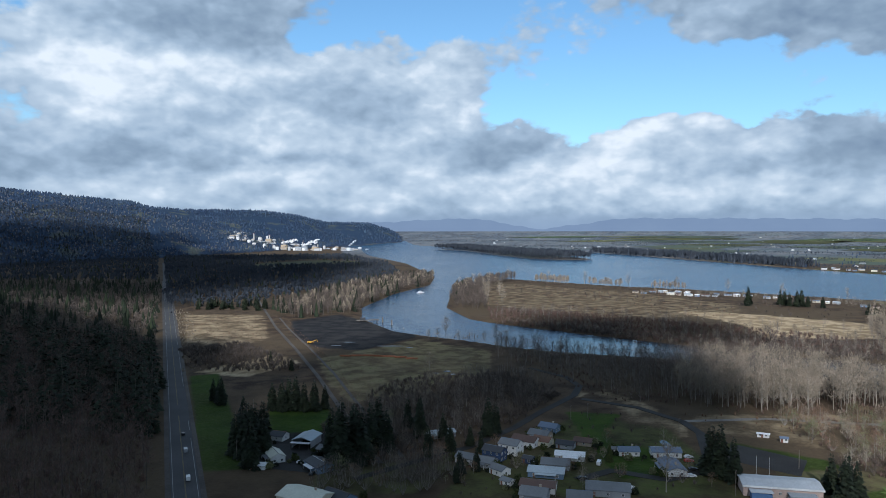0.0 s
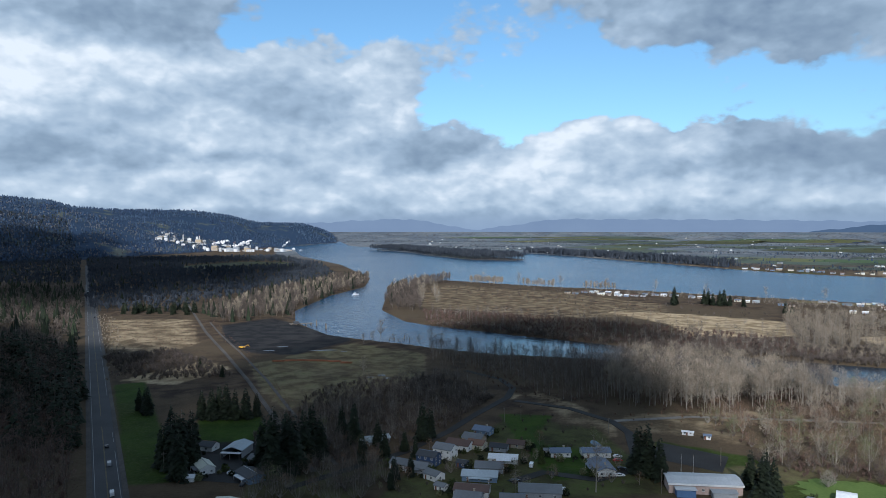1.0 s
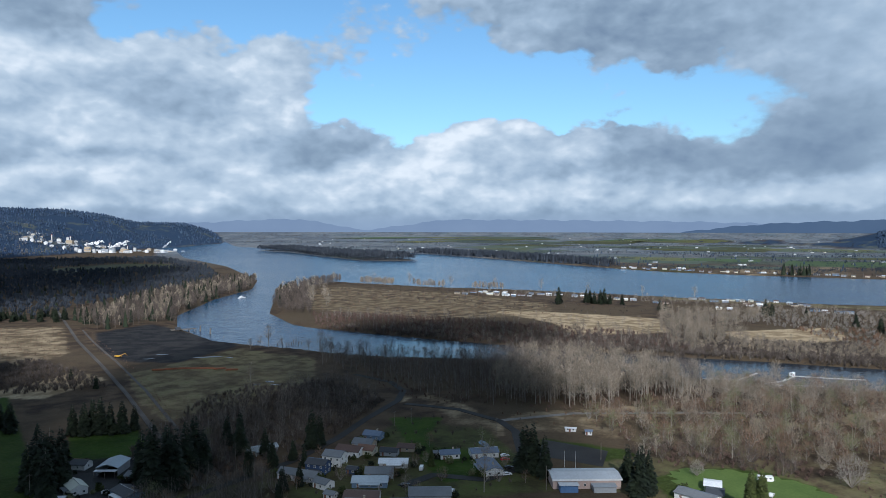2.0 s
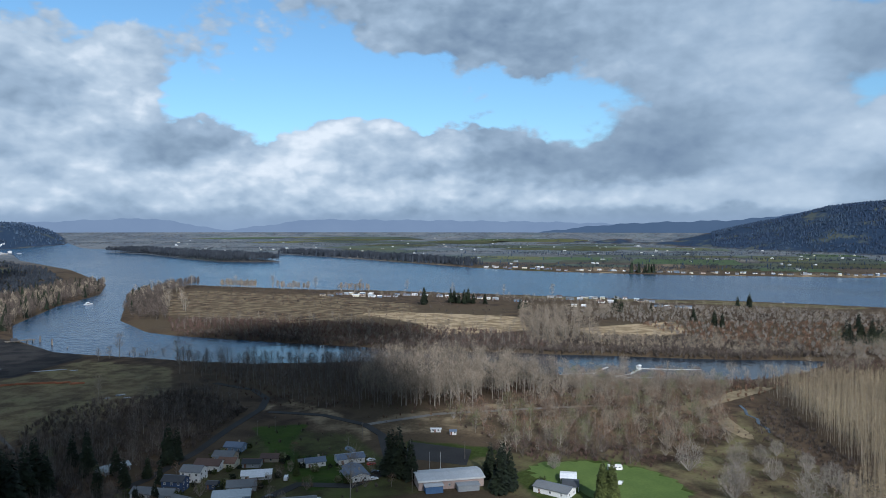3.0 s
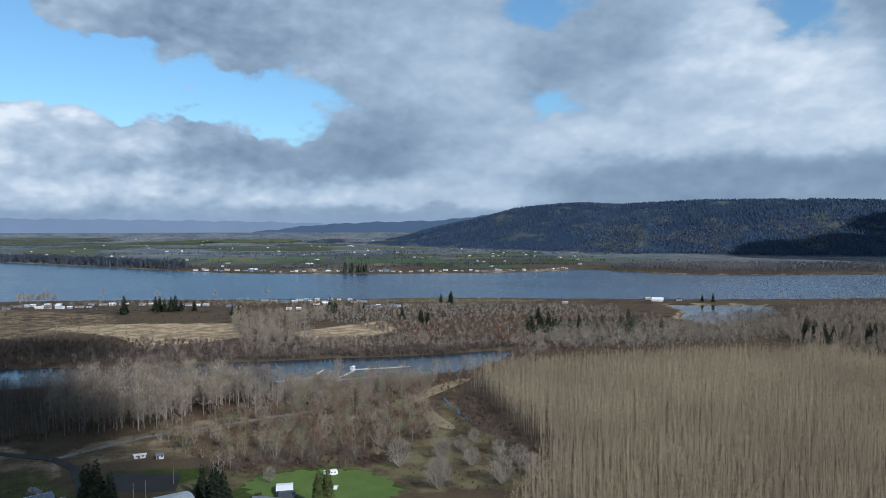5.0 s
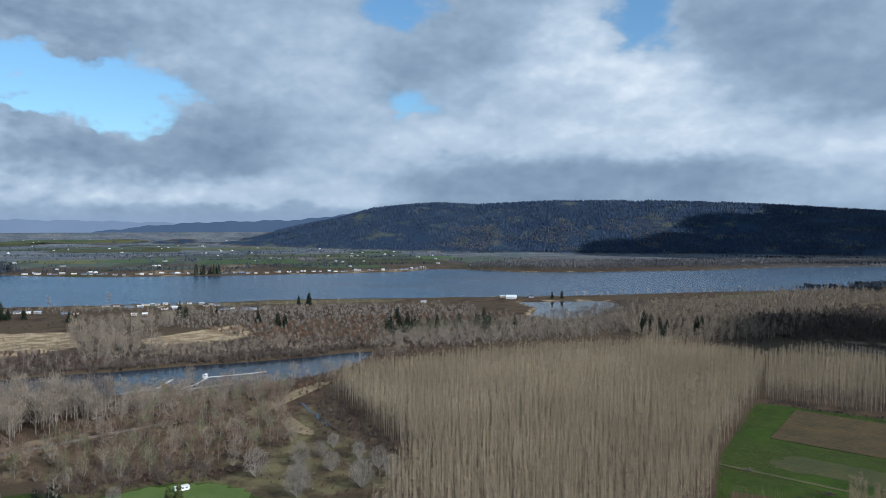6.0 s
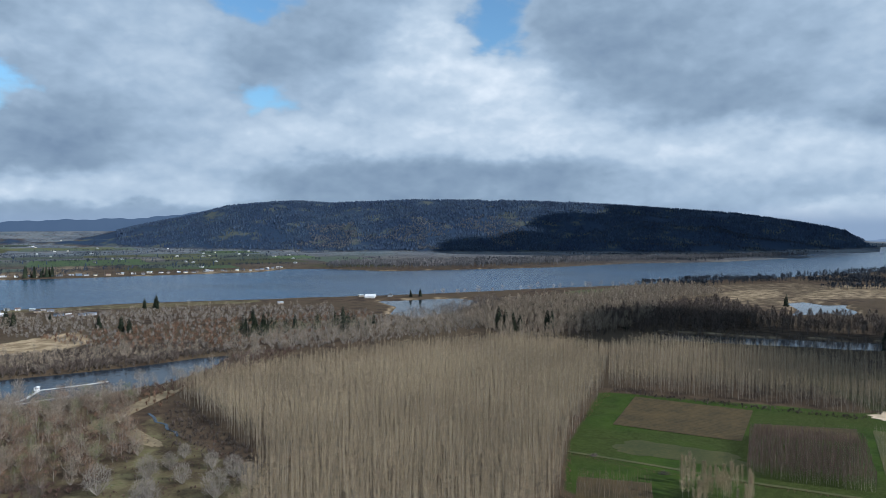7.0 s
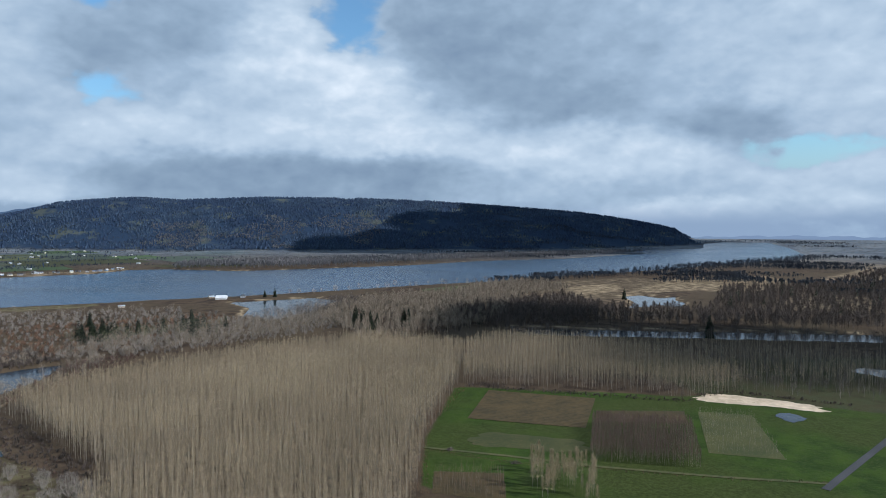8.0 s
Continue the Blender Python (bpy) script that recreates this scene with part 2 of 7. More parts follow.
def water_material(name, base, rough, wave):
    m = bpy.data.materials.new(name)
    n = Net(nodes_of(m))
    where = n.node("ShaderNodeNewGeometry").outputs["Position"]
    wide = n.noise(n.vmath("MULTIPLY", where, (1.0, 0.5, 1.0)), 0.006, 4.0, 0.6)
    p = n.node("ShaderNodeBsdfPrincipled")
    n.link(n.mix(n.step(wide, 0.35, 0.65), base, tuple(c * 1.5 for c in base)), p.inputs["Base Color"])
    n.link(n.math("MULTIPLY_ADD", wide, 0.16, rough - 0.08), p.inputs["Roughness"])
    p.inputs["IOR"].default_value = 1.33
    bm = n.node("ShaderNodeBump")
    bm.inputs["Strength"].default_value, bm.inputs["Distance"].default_value = wave, 1.6
    p.inputs["Specular IOR Level"].default_value = 0.38
    n.link(n.math("ADD", n.noise(where, 0.12, 3.0, 0.5), n.noise(where, 0.03, 3.0, 0.5)), bm.inputs["Height"])
    n.link(bm.outputs[0], p.inputs["Normal"])
    n.link(p.outputs[0], n.node("ShaderNodeOutputMaterial").inputs[0])
    return m


def glass_material():
    m = bpy.data.materials.new("window_glass")
    n = Net(nodes_of(m))
    p = n.node("ShaderNodeBsdfPrincipled")
    n.link((0.03, 0.04, 0.05, 1), p.inputs["Base Color"])
    p.inputs["Roughness"].default_value, p.inputs["IOR"].default_value = 0.05, 1.5
    n.link(p.outputs[0], n.node("ShaderNodeOutputMaterial").inputs[0])
    return m


M_GROUND = ground_material()
M_WATER = water_material("river_water", (0.012, 0.040, 0.080), 0.20, 0.7)
M_SLOUGH = water_material("calm_water", (0.012, 0.022, 0.034), 0.14, 0.22)
M_SLOUGH.node_tree.nodes["Principled BSDF"].inputs["Specular IOR Level"].default_value = 0.26
M_POND = water_material("still_water", (0.02, 0.028, 0.035), 0.10, 0.15)
M_POND.node_tree.nodes["Principled BSDF"].inputs["Specular IOR Level"].default_value = 0.28
M_GLASS = glass_material()
M_TWIG_GREY = material("grey_twigs", (0.135, 0.110, 0.083), (0.385, 0.318, 0.240), 0.5, 0.10, island=True, bump=0, spread=0.35)
M_TWIG_PALE = material("pale_grey_twigs", (0.17, 0.152, 0.135), (0.31, 0.275, 0.235), 0.5, 0.10, island=True, bump=0, spread=0.3)
M_TWIG_MAROON = material("maroon_twigs", (0.080, 0.052, 0.044), (0.165, 0.105, 0.084), 0.5, 0.10, island=True, bump=0, spread=0.3)
# Dark blue-grey twigs: haze and cloud shade over far woods are in the colour.
M_TWIG_FAR = material("hazed_far_twigs", (0.020, 0.029, 0.044), (0.054, 0.062, 0.076), 0.1, 0.01, island=True, bump=0, spread=0.25)
M_TWIG_RED = material("reddish_twigs", (0.090, 0.055, 0.038), (0.268, 0.165, 0.106), 0.5, 0.10, island=True, bump=0, spread=0.35)
M_TWIG_DARK = material("dark_brown_twigs", (0.042, 0.035, 0.031), (0.165, 0.132, 0.110), 0.5, 0.10, island=True, bump=0, spread=0.35)
M_TWIG_POPLAR = material("poplar_twigs", (0.240, 0.190, 0.120), (0.44, 0.352, 0.222), 0.3, 0.012, island=True, bump=0, spread=0.35)
M_BARK_PALE = material("pale_bark", (0.17, 0.15, 0.125), (0.33, 0.30, 0.25), 2.0, 0.05, island=True, bump=0)
M_BARK_POPLAR = material("poplar_bark", (0.19, 0.16, 0.125), (0.36, 0.32, 0.255), 2.0, 0.05, island=True, bump=0)
M_BARK = material("grey_bark", (0.13, 0.11, 0.09), (0.30, 0.27, 0.23), 2.0, 0.05, island=True, bump=0)
M_FIR = material("fir_needles", (0.007, 0.012, 0.007), (0.024, 0.033, 0.015), 0.8, 0.09, island=True, bump=0, spread=0.4)
# Fir green pushed to blue: distance haze is put into the needle colour.
M_FIR_FAR = material("hazed_far_needles", (0.016, 0.033, 0.074), (0.042, 0.067, 0.104), 0.025, 0.0045, island=True, bump=0, spread=0.32)
# Twigs of the hills and far bank, greyed by haze in their colour.
M_TWIG_HILL = material("hazed_hill_twigs", (0.095, 0.100, 0.112), (0.175, 0.168, 0.170), 0.05, 0.004, island=True, bump=0, spread=0.2)
M_CEDAR = material("cypress_leaves", (0.028, 0.038, 0.010), (0.072, 0.088, 0.022), 0.8, 0.05, island=True, bump=0, spread=0.4)
M_MOSS = material("mossy_twigs", (0.10, 0.11, 0.05), (0.20, 0.20, 0.10), 0.8, 0.05, island=True, bump=0, spread=0.35)


# ---- the land ----
EYE_H = 123.0     # mean height of the eye, for the far distance
NEAR, SPAN = 3000.0, 1900.0


def squeeze(r):
    """True distance to built distance: past 3 km the valley is drawn in, so that it ends before 4.9 km."""
    return np.where(r < NEAR, r, NEAR + SPAN * (1 - 1 / (1 + np.maximum(r - NEAR, 0) / SPAN)))


def unsqueeze(q):
    u = np.clip((q - NEAR) / SPAN, 0, 0.985)
    return np.where(q < NEAR, q, NEAR + SPAN * (1 / (1 - u) - 1))


def signed(poly, P):
    """Signed distance to a polygon, positive inside."""
    poly = np.asarray(poly, float)
    best, inside = np.full(len(P), 1e18), np.zeros(len(P), bool)
    for a, b in zip(poly, np.roll(poly, -1, axis=0)):
        e, w = b - a, P - a
        t = np.clip((w @ e) / max(e @ e, 1e-9), 0, 1)
        best = np.minimum(best, ((w - t[:, None] * e) ** 2).sum(1))
        if a[1] != b[1]:
            hit = ((a[1] > P[:, 1]) != (b[1] > P[:, 1])) & (P[:, 0] < (b[0] - a[0]) * (P[:, 1] - a[1]) / (b[1] - a[1]) + a[0])
            inside ^= hit
    return np.where(inside, 1, -1) * np.sqrt(best)


RIVER = [(-1300, 9000), (-900, 5300), (-430, 3789), (-324, 3071), (-118, 2332), (-19, 1704), (-27, 1450), (-84, 1262), (-118, 1037), (-103, 908), (-53, 793), (-14, 756),
         (26, 725), (62, 690), (120, 650), (193, 628), (260, 577), (325, 512), (350, 490), (373, 464), (423, 438), (476, 418), (540, 425), (600, 450),
         (573, 472), (528, 492), (489, 517), (440, 555), (383, 589), (350, 618), (291, 648), (224, 712), (148, 778), (59, 868), (33, 907), (5, 1036)]
RIVER += [(17, 1318), (79, 1524), (140, 1625), (203, 1555), (349, 1403), (443, 1345), (550, 1250), (706, 1095), (841, 970), (950, 890), (1070, 742), (1180, 612),
          (1246, 525), (1373, 404), (1502, 287), (1620, 155), (1804, 36), (2015, -188), (2469, -536), (2922, -880), (3086, -993), (4139, -1244), (5500, -1500)]
RIVER += [(5600, -1050), (4686, -893), (4040, -771), (3750, -420), (3500, -240), (3367, -430), (2754, -26), (2529, 271), (2212, 469), (1961, 747), (1863, 873), (1896, 1094), (1842, 1190),
          (1693, 1182), (1530, 1321), (1354, 1454), (1210, 1600), (1078, 1768), (1000, 2030), (936, 2348), (863, 2700), (765, 3176), (659, 3402), (400, 3700), (196, 3900), (-184, 4767), (-600, 9000)]
ISLAND = [(-60, 3983), (130, 3586), (231, 3056), (348, 2662), (480, 2590), (556, 2640), (515, 2820), (380, 3150), (150, 3950)]
SLOUGH = [(95, 720), (160, 560), (420, 380), (640, 390), (660, 490), (400, 680), (180, 790)]
LAGOON = [(1120, 540), (1215, 425), (1180, 370), (1040, 360), (930, 380), (960, 440), (1050, 470)]
POND = [(1335, -120), (1367, -152), (1322, -180), (1345, -214), (1290, -203), (1240, -213), (1174, -191), (1205, -168), (1178, -148), (1153, -112), (1240, -130)]
BACKWATER = [(905, 55), (925, -382), (862, -362), (852, 48)]
FLOODED = [(690, -262), (712, -280), (702, -300), (716, -330), (660, -340), (640, -318), (655, -290)]
FAR_SLOUGH = [(2950, 1800), (3300, 1500), (3400, 1560), (3050, 1900)]
WATERS = (RIVER, LAGOON, POND, BACKWATER, FLOODED, FAR_SLOUGH)

# covers
PASTURES = ([(-193, 544), (-175, 556), (-128, 433), (-88, 334), (-112, 330)],
            [(-108, 445), (-75, 458), (-58, 397), (-96, 388)], [(75, 439), (108, 432), (90, 396), (88, 371), (112, 361), (104, 325), (79, 318), (76, 376)],
            [(150, 375), (185, 345), (190, 332), (165, 330), (140, 350)], [(175, 300), (202, 312), (233, 297), (243, 271), (240, 245), (214, 235), (170, 262)],
            [(560, 76), (560, -112), (528, -240), (440, -330), (330, -180), (330, 30), (345, 62), (420, 74)])
DRY = ([(314, 971), (420, 920), (500, 840), (445, 728), (330, 719), (345, 830)], [(505, 715), (655, 716), (600, 628), (470, 622)], [(-195, 560), (-175, 600), (-150, 590), (-160, 550)],
        
       [(-195, 560), (-150, 640), (-120, 600), (-150, 540)])
FADED = (([(300, 270), (330, 300), (365, 345), (385, 345), (345, 285), (310, 215), (280, 200), (240, 235), (250, 290)], (0.40, 0.38, 0)), ([(150, 330), (205, 345), (250, 300), (240, 240), (200, 225), (150, 290)], (0.45, 0.36, 0)), ([(94, 494), (131, 430), (135, 443), (112, 500), (86, 467)], (0.1, 0.52, 0)), ([(89, 388), (108, 421), (140, 407), (131, 380)], (0.1, 0.52, 0)), ([(640, 1130), (760, 1010), (960, 850), (1050, 720), (1000, 700), (830, 880), (640, 1060)], (0.42, 0.42, 0)), ([(140, 395), (150, 432), (250, 430), (262, 408), (205, 352), (165, 380)], (0.15, 0.40, 0)), ([(1250, 60), (1420, 150), (1560, 100), (1800, -180), (1600, -320), (1200, -100)], (0.1, 0.33, 0)), ([(-344, 939), (-233, 938), (-175, 727), (-205, 676), (-257, 709)], (0, 0.50, 0)), ([(100, 470), (122, 450), (139, 418), (112, 392), (95, 398), (112, 432)], (0.1, 0.42, 0)), ([(-110, 618), (-25, 726), (45, 659), (39, 569), (-9, 491), (-60, 460), (-82, 509)], (0.40, 0.46, 0)), ([(25, 1330), (140, 1460), (334, 1260), (433, 1051), (380, 900), (200, 900), (60, 1050)], (0.24, 0.38, 0)),
         ([(560, -112), (700, -60), (760, -330), (560, -420), (520, -240)], (0.5, 0.0, 0.35)), ([(-5, 296), (20, 350), (60, 402), (82, 436), (128, 400), (128, 296)], (0.52, 0.30, 0)), ([(-60, 300), (-10, 300), (10, 340), (-30, 345), (-58, 330)], (0.45, 0.3, 0)), ([(1750, -560), (2300, -900), (2700, -1000), (2400, -1050), (1800, -760)], (0.1, 0.45, 0)), ([(2500, -760), (3300, -1050), (3000, -1200), (2500, -900)], (0.2, 0.4, 0)), ([(1150, -330), (1400, -420), (1380, -560), (1120, -470)], (0.1, 0.4, 0)), ([(1506, -25), (1579, -121), (1441, -126), (1302, -36)], (0, 0.55, 0)), ([(1360, -124), (1753, -265), (1905, -515), (1746, -532), (1430, -389), (1447, -253)], (0.1, 0.5, 0)), ([(262, 262), (288, 296), (340, 330), (356, 322), (315, 278), (284, 255)], (0.42, 0.42, 0)), ([(190, 330), (245, 296), (280, 286), (320, 300), (375, 362), (300, 405), (205, 400)], (0.30, 0.26, 0)))
YARDS = ([(-185, 870), (-136, 937), (-84, 854), (-40, 785), (-26, 744), (-75, 660), (-120, 676), (-155, 745)], [(-88, 392), (-60, 395), (-45, 340), (-95, 335)])

RIDGE_R = ([30, 33, 36.6, 40, 44, 47, 50.6, 52.7, 56.3, 58.2, 60.5, 64, 67, 74, 79.5, 84.2, 88.5, 91.4, 94.7, 97.5, 98.7, 99.4, 100.7, 102],
           [-2, -2, -2, -1.5, -0.6, 0.15, 0.9, 1.52, 1.88, 1.95, 1.80, 1.95, 2.08, 2.05, 1.86, 1.56, 1.22, 0.98, 0.5, 0.0, -0.3, -0.8, -1.6, -2.2])
RIDGE_L = ([-75, -50, -38, -31.6, -28.2, -25, -23.5, -22, -19.6, -17.6, -15.1, -13, -11.3, -9.5, -7.8, -6, -4.2, -3.2],
           [4.5, 3.6, 3.0, 2.6, 2.3, 1.95, 1.85, 1.42, 1.26, 1.25, 1.33, 1.08, 0.86, 0.4, 0.3, 0.27, -0.25, -0.9])


def ease(v, lo, hi):
    u = np.clip((v - lo) / (hi - lo), 0, 1)
    return u * u * (3 - 2 * u)


def roughness(x, y, size):
    """Cheap rolling noise from a few waves."""
    x, y = x / size, y / size
    return (np.sin(1.3 * x + 0.7 * y + 1) + np.sin(-0.9 * x + 1.7 * y + 2.3) + np.sin(2.3 * x + 1.9 * y + 4) * 0.6 + np.sin(3.7 * x - 2.9 * y) * 0.4) / 3


def land(P):
    """For places P (built coordinates, n x 2): height, and the true coordinates on which the plan is drawn."""
    q = np.hypot(P[:, 0], P[:, 1])
    r = unsqueeze(q)
    s = q / np.maximum(r, 1e-6)
    T = P / s[:, None]
    az = np.degrees(np.arctan2(P[:, 0], P[:, 1]))
    wet = np.maximum.reduce([signed(w, T) for w in WATERS])
    wet = np.minimum(wet, -signed(ISLAND, T))
    wide = np.maximum(1.0, r / 600)
    base = np.clip(-wet / (5 * wide), -1, 1) * 2.2 + 0.25 * np.clip(-wet / 60, 0, 1) * (1 + roughness(T[:, 0], T[:, 1], 40))
    # the wooded slope beside the highway
    away = (-(T[:, 0] + 110) - 0.3925 * (T[:, 1] - 303)) / 1.074
    base += np.clip((away - 16) * 0.16, 0, 45) * (1 - ease(T[:, 1], 500, 1500)) * (1 + 0.3 * roughness(T[:, 0], T[:, 1], 60))
    z = EYE_H * (1 - s) + s * base
    z = np.minimum(z, EYE_H + q * np.tan(np.radians(np.interp(az, [-180, 60, 92, 98, 180], [-0.35, -0.35, -0.35, -1.0, -1.0]))))     # far plain held under set elevation angles, to fit the horizon in the camera's view
    # the long hill across the river
    lift = np.interp(az, *RIDGE_R, left=-3, right=-3)
    foot = np.interp(az, [30, 45, 56, 70, 90, 100], [4100, 3900, 3500, 3350, 3450, 3900])
    crest = foot + np.interp(az, [30, 50, 60, 92, 101], [300, 700, 950, 800, 180])
    top = EYE_H + np.tan(np.radians(lift)) * crest
    u = np.clip((q - foot) / (crest - foot), 0, 1.6)
    prof = np.where(u < 1, ease(u, -0.12, 1.05), 1 - 0.25 * (u - 1))
    rug = roughness(P[:, 0], P[:, 1], 90) * 10 + roughness(P[:, 0], P[:, 1], 37) * 4
    hill = np.where((u > 0) & (az > 29) & (az < 102.5), np.maximum(0, top - z) * prof + rug * ease(u, 0, 0.3) * (1 - ease(u, 0.75, 1.0)), 0)
    # the hill behind the mill
    lift = np.interp(az, *RIDGE_L, left=4.5, right=-3)
    foot = np.interp(az, [-75, -32, -22, -10, -4], [1500, 2500, 2900, 3700, 4100])
    crest = foot + np.interp(az, [-75, -32, -15, -4], [1600, 1500, 1000, 350])
    top = EYE_H + np.tan(np.radians(lift)) * crest
    u = np.clip((q - foot) / (crest - foot), 0, 1.6)
    prof = np.where(u < 1, ease(u, -0.1, 1.06), 1 - 0.2 * (u - 1))
    hill += np.where((u > 0) & (az < -3.2) & (az > -120), np.maximum(0, top - z) * prof + rug * ease(u, 0, 0.3) * (1 - ease(u, 0.7, 1.0)), 0)
    return z + np.maximum(hill, 0), T, wet, s, hill


def place(x, y):
    """A true place to where it is built: x, y, z and the scale of things there."""
    r = math.hypot(x, y)
    s = float(squeeze(np.array([r]))[0]) / max(r, 1e-6)
    P = np.array([[x * s, y * s]])
    return P[0, 0], P[0, 1], float(land(P)[0][0]), s


def places(T):
    r = np.hypot(T[:, 0], T[:, 1])
    s = squeeze(r) / np.maximum(r, 1e-6)
    P = T * s[:, None]
    return np.column_stack([P, land(P)[0]]), s


def mesh_of(name, verts, faces, mats, slots=None, smooth=False):
    me = bpy.data.meshes.new(name)
    verts, faces = np.asarray(verts, np.float32), np.asarray(faces, np.int32)
    k = faces.shape[1]
    me.vertices.add(len(verts))
    me.vertices.foreach_set("co", verts.ravel())
    me.loops.add(faces.size)
    me.loops.foreach_set("vertex_index", faces.ravel())
    me.polygons.add(len(faces))
    me.polygons.foreach_set("loop_start", np.arange(0, faces.size, k, dtype=np.int32))
    if slots is not None:
        me.polygons.foreach_set("material_index", np.asarray(slots, np.int32))
    me.polygons.foreach_set("use_smooth", np.full(len(faces), smooth))
    for m in mats:
        me.materials.append(m)
    me.update(calc_edges=True)
    me.validate()
    return me


def polar(rings, angles):
    R, A = np.meshgrid(rings, np.radians(angles), indexing="ij")
    P = np.column_stack([(R * np.sin(A)).ravel(), (R * np.cos(A)).ravel()])
    n, m = len(rings), len(angles)
    i = (np.arange(n - 1)[:, None] * m + np.arange(m)[None, :]).ravel()
    j = (np.arange(n - 1)[:, None] * m + (np.arange(m)[None, :] + 1) % m).ravel()
    return P, np.column_stack([i, i + m, j + m, j])


def build_ground():
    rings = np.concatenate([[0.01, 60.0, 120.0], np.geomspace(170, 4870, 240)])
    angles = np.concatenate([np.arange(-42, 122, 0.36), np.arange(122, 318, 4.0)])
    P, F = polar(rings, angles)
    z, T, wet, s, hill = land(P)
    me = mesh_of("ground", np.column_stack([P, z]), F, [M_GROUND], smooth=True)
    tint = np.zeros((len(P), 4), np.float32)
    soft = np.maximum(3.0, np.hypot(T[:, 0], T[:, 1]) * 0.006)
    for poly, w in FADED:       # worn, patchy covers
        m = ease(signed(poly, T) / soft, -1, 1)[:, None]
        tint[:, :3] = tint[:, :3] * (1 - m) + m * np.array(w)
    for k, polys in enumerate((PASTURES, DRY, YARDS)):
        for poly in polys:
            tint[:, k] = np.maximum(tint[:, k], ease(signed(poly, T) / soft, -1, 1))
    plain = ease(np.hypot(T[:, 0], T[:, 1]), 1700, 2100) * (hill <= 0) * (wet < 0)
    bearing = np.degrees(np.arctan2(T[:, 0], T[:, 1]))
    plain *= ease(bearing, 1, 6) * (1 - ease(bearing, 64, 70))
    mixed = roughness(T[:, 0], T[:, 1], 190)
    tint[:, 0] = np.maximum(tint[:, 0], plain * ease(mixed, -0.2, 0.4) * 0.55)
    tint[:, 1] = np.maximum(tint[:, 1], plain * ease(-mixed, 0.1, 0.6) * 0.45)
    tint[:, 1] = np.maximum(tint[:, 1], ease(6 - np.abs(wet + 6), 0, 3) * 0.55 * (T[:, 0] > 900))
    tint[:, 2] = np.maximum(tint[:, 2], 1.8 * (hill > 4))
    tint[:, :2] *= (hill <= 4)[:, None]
    # Weight of the painted haze, rising with true distance.
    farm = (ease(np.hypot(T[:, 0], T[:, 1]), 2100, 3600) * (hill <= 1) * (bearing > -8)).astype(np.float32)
    me.attributes.new("far_haze", "FLOAT", "POINT").data.foreach_set("value", farm * 0.8)
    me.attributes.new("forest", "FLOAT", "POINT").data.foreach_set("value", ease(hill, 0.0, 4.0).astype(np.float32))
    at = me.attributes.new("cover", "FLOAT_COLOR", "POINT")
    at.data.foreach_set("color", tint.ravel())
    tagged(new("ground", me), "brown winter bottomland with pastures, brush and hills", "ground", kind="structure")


def build_water():
    rings = np.geomspace(170, 4868, 200)
    angles = np.concatenate([np.arange(-42, 122, 0.5), np.arange(122, 318, 6.0)])
    P, F = polar(rings, angles)
    q = np.hypot(P[:, 0], P[:, 1])
    s = q / unsqueeze(q)
    az = np.degrees(np.arctan2(P[:, 0], P[:, 1]))
    z = np.minimum(EYE_H * (1 - s), EYE_H + q * np.tan(np.radians(np.interp(az, [-180, 60, 92, 98, 180], [-0.35, -0.35, -0.35, -1.0, -1.0]))))
    T = P / s[:, None]
    river = np.minimum(signed(RIVER, T), 1e9) > -60 * np.maximum(1, q / 800)
    other = np.maximum.reduce([signed(w, T) for w in WATERS[1:]]) > -40
    calm = signed(SLOUGH, T) > 0
    wide = F[river[F].all(1)]
    for name, K, m, lab in (("river", wide[~calm[wide].all(1)], M_WATER, "broad blue-grey river with wind ripples"), ("slough", wide[calm[wide].all(1)], M_SLOUGH, "dark calm slough between bare trees"), ("backwater", F[other[F].any(1) & ~river[F].all(1)], M_POND, "still shallow floodwater among bare trees")):
        used, inv = np.unique(K, return_inverse=True)
        me = mesh_of(name, np.column_stack([P, z])[used], inv.reshape(K.shape), [m], smooth=True)
        tagged(new(name, me), lab, "water", kind="structure")


build_ground()
build_water()


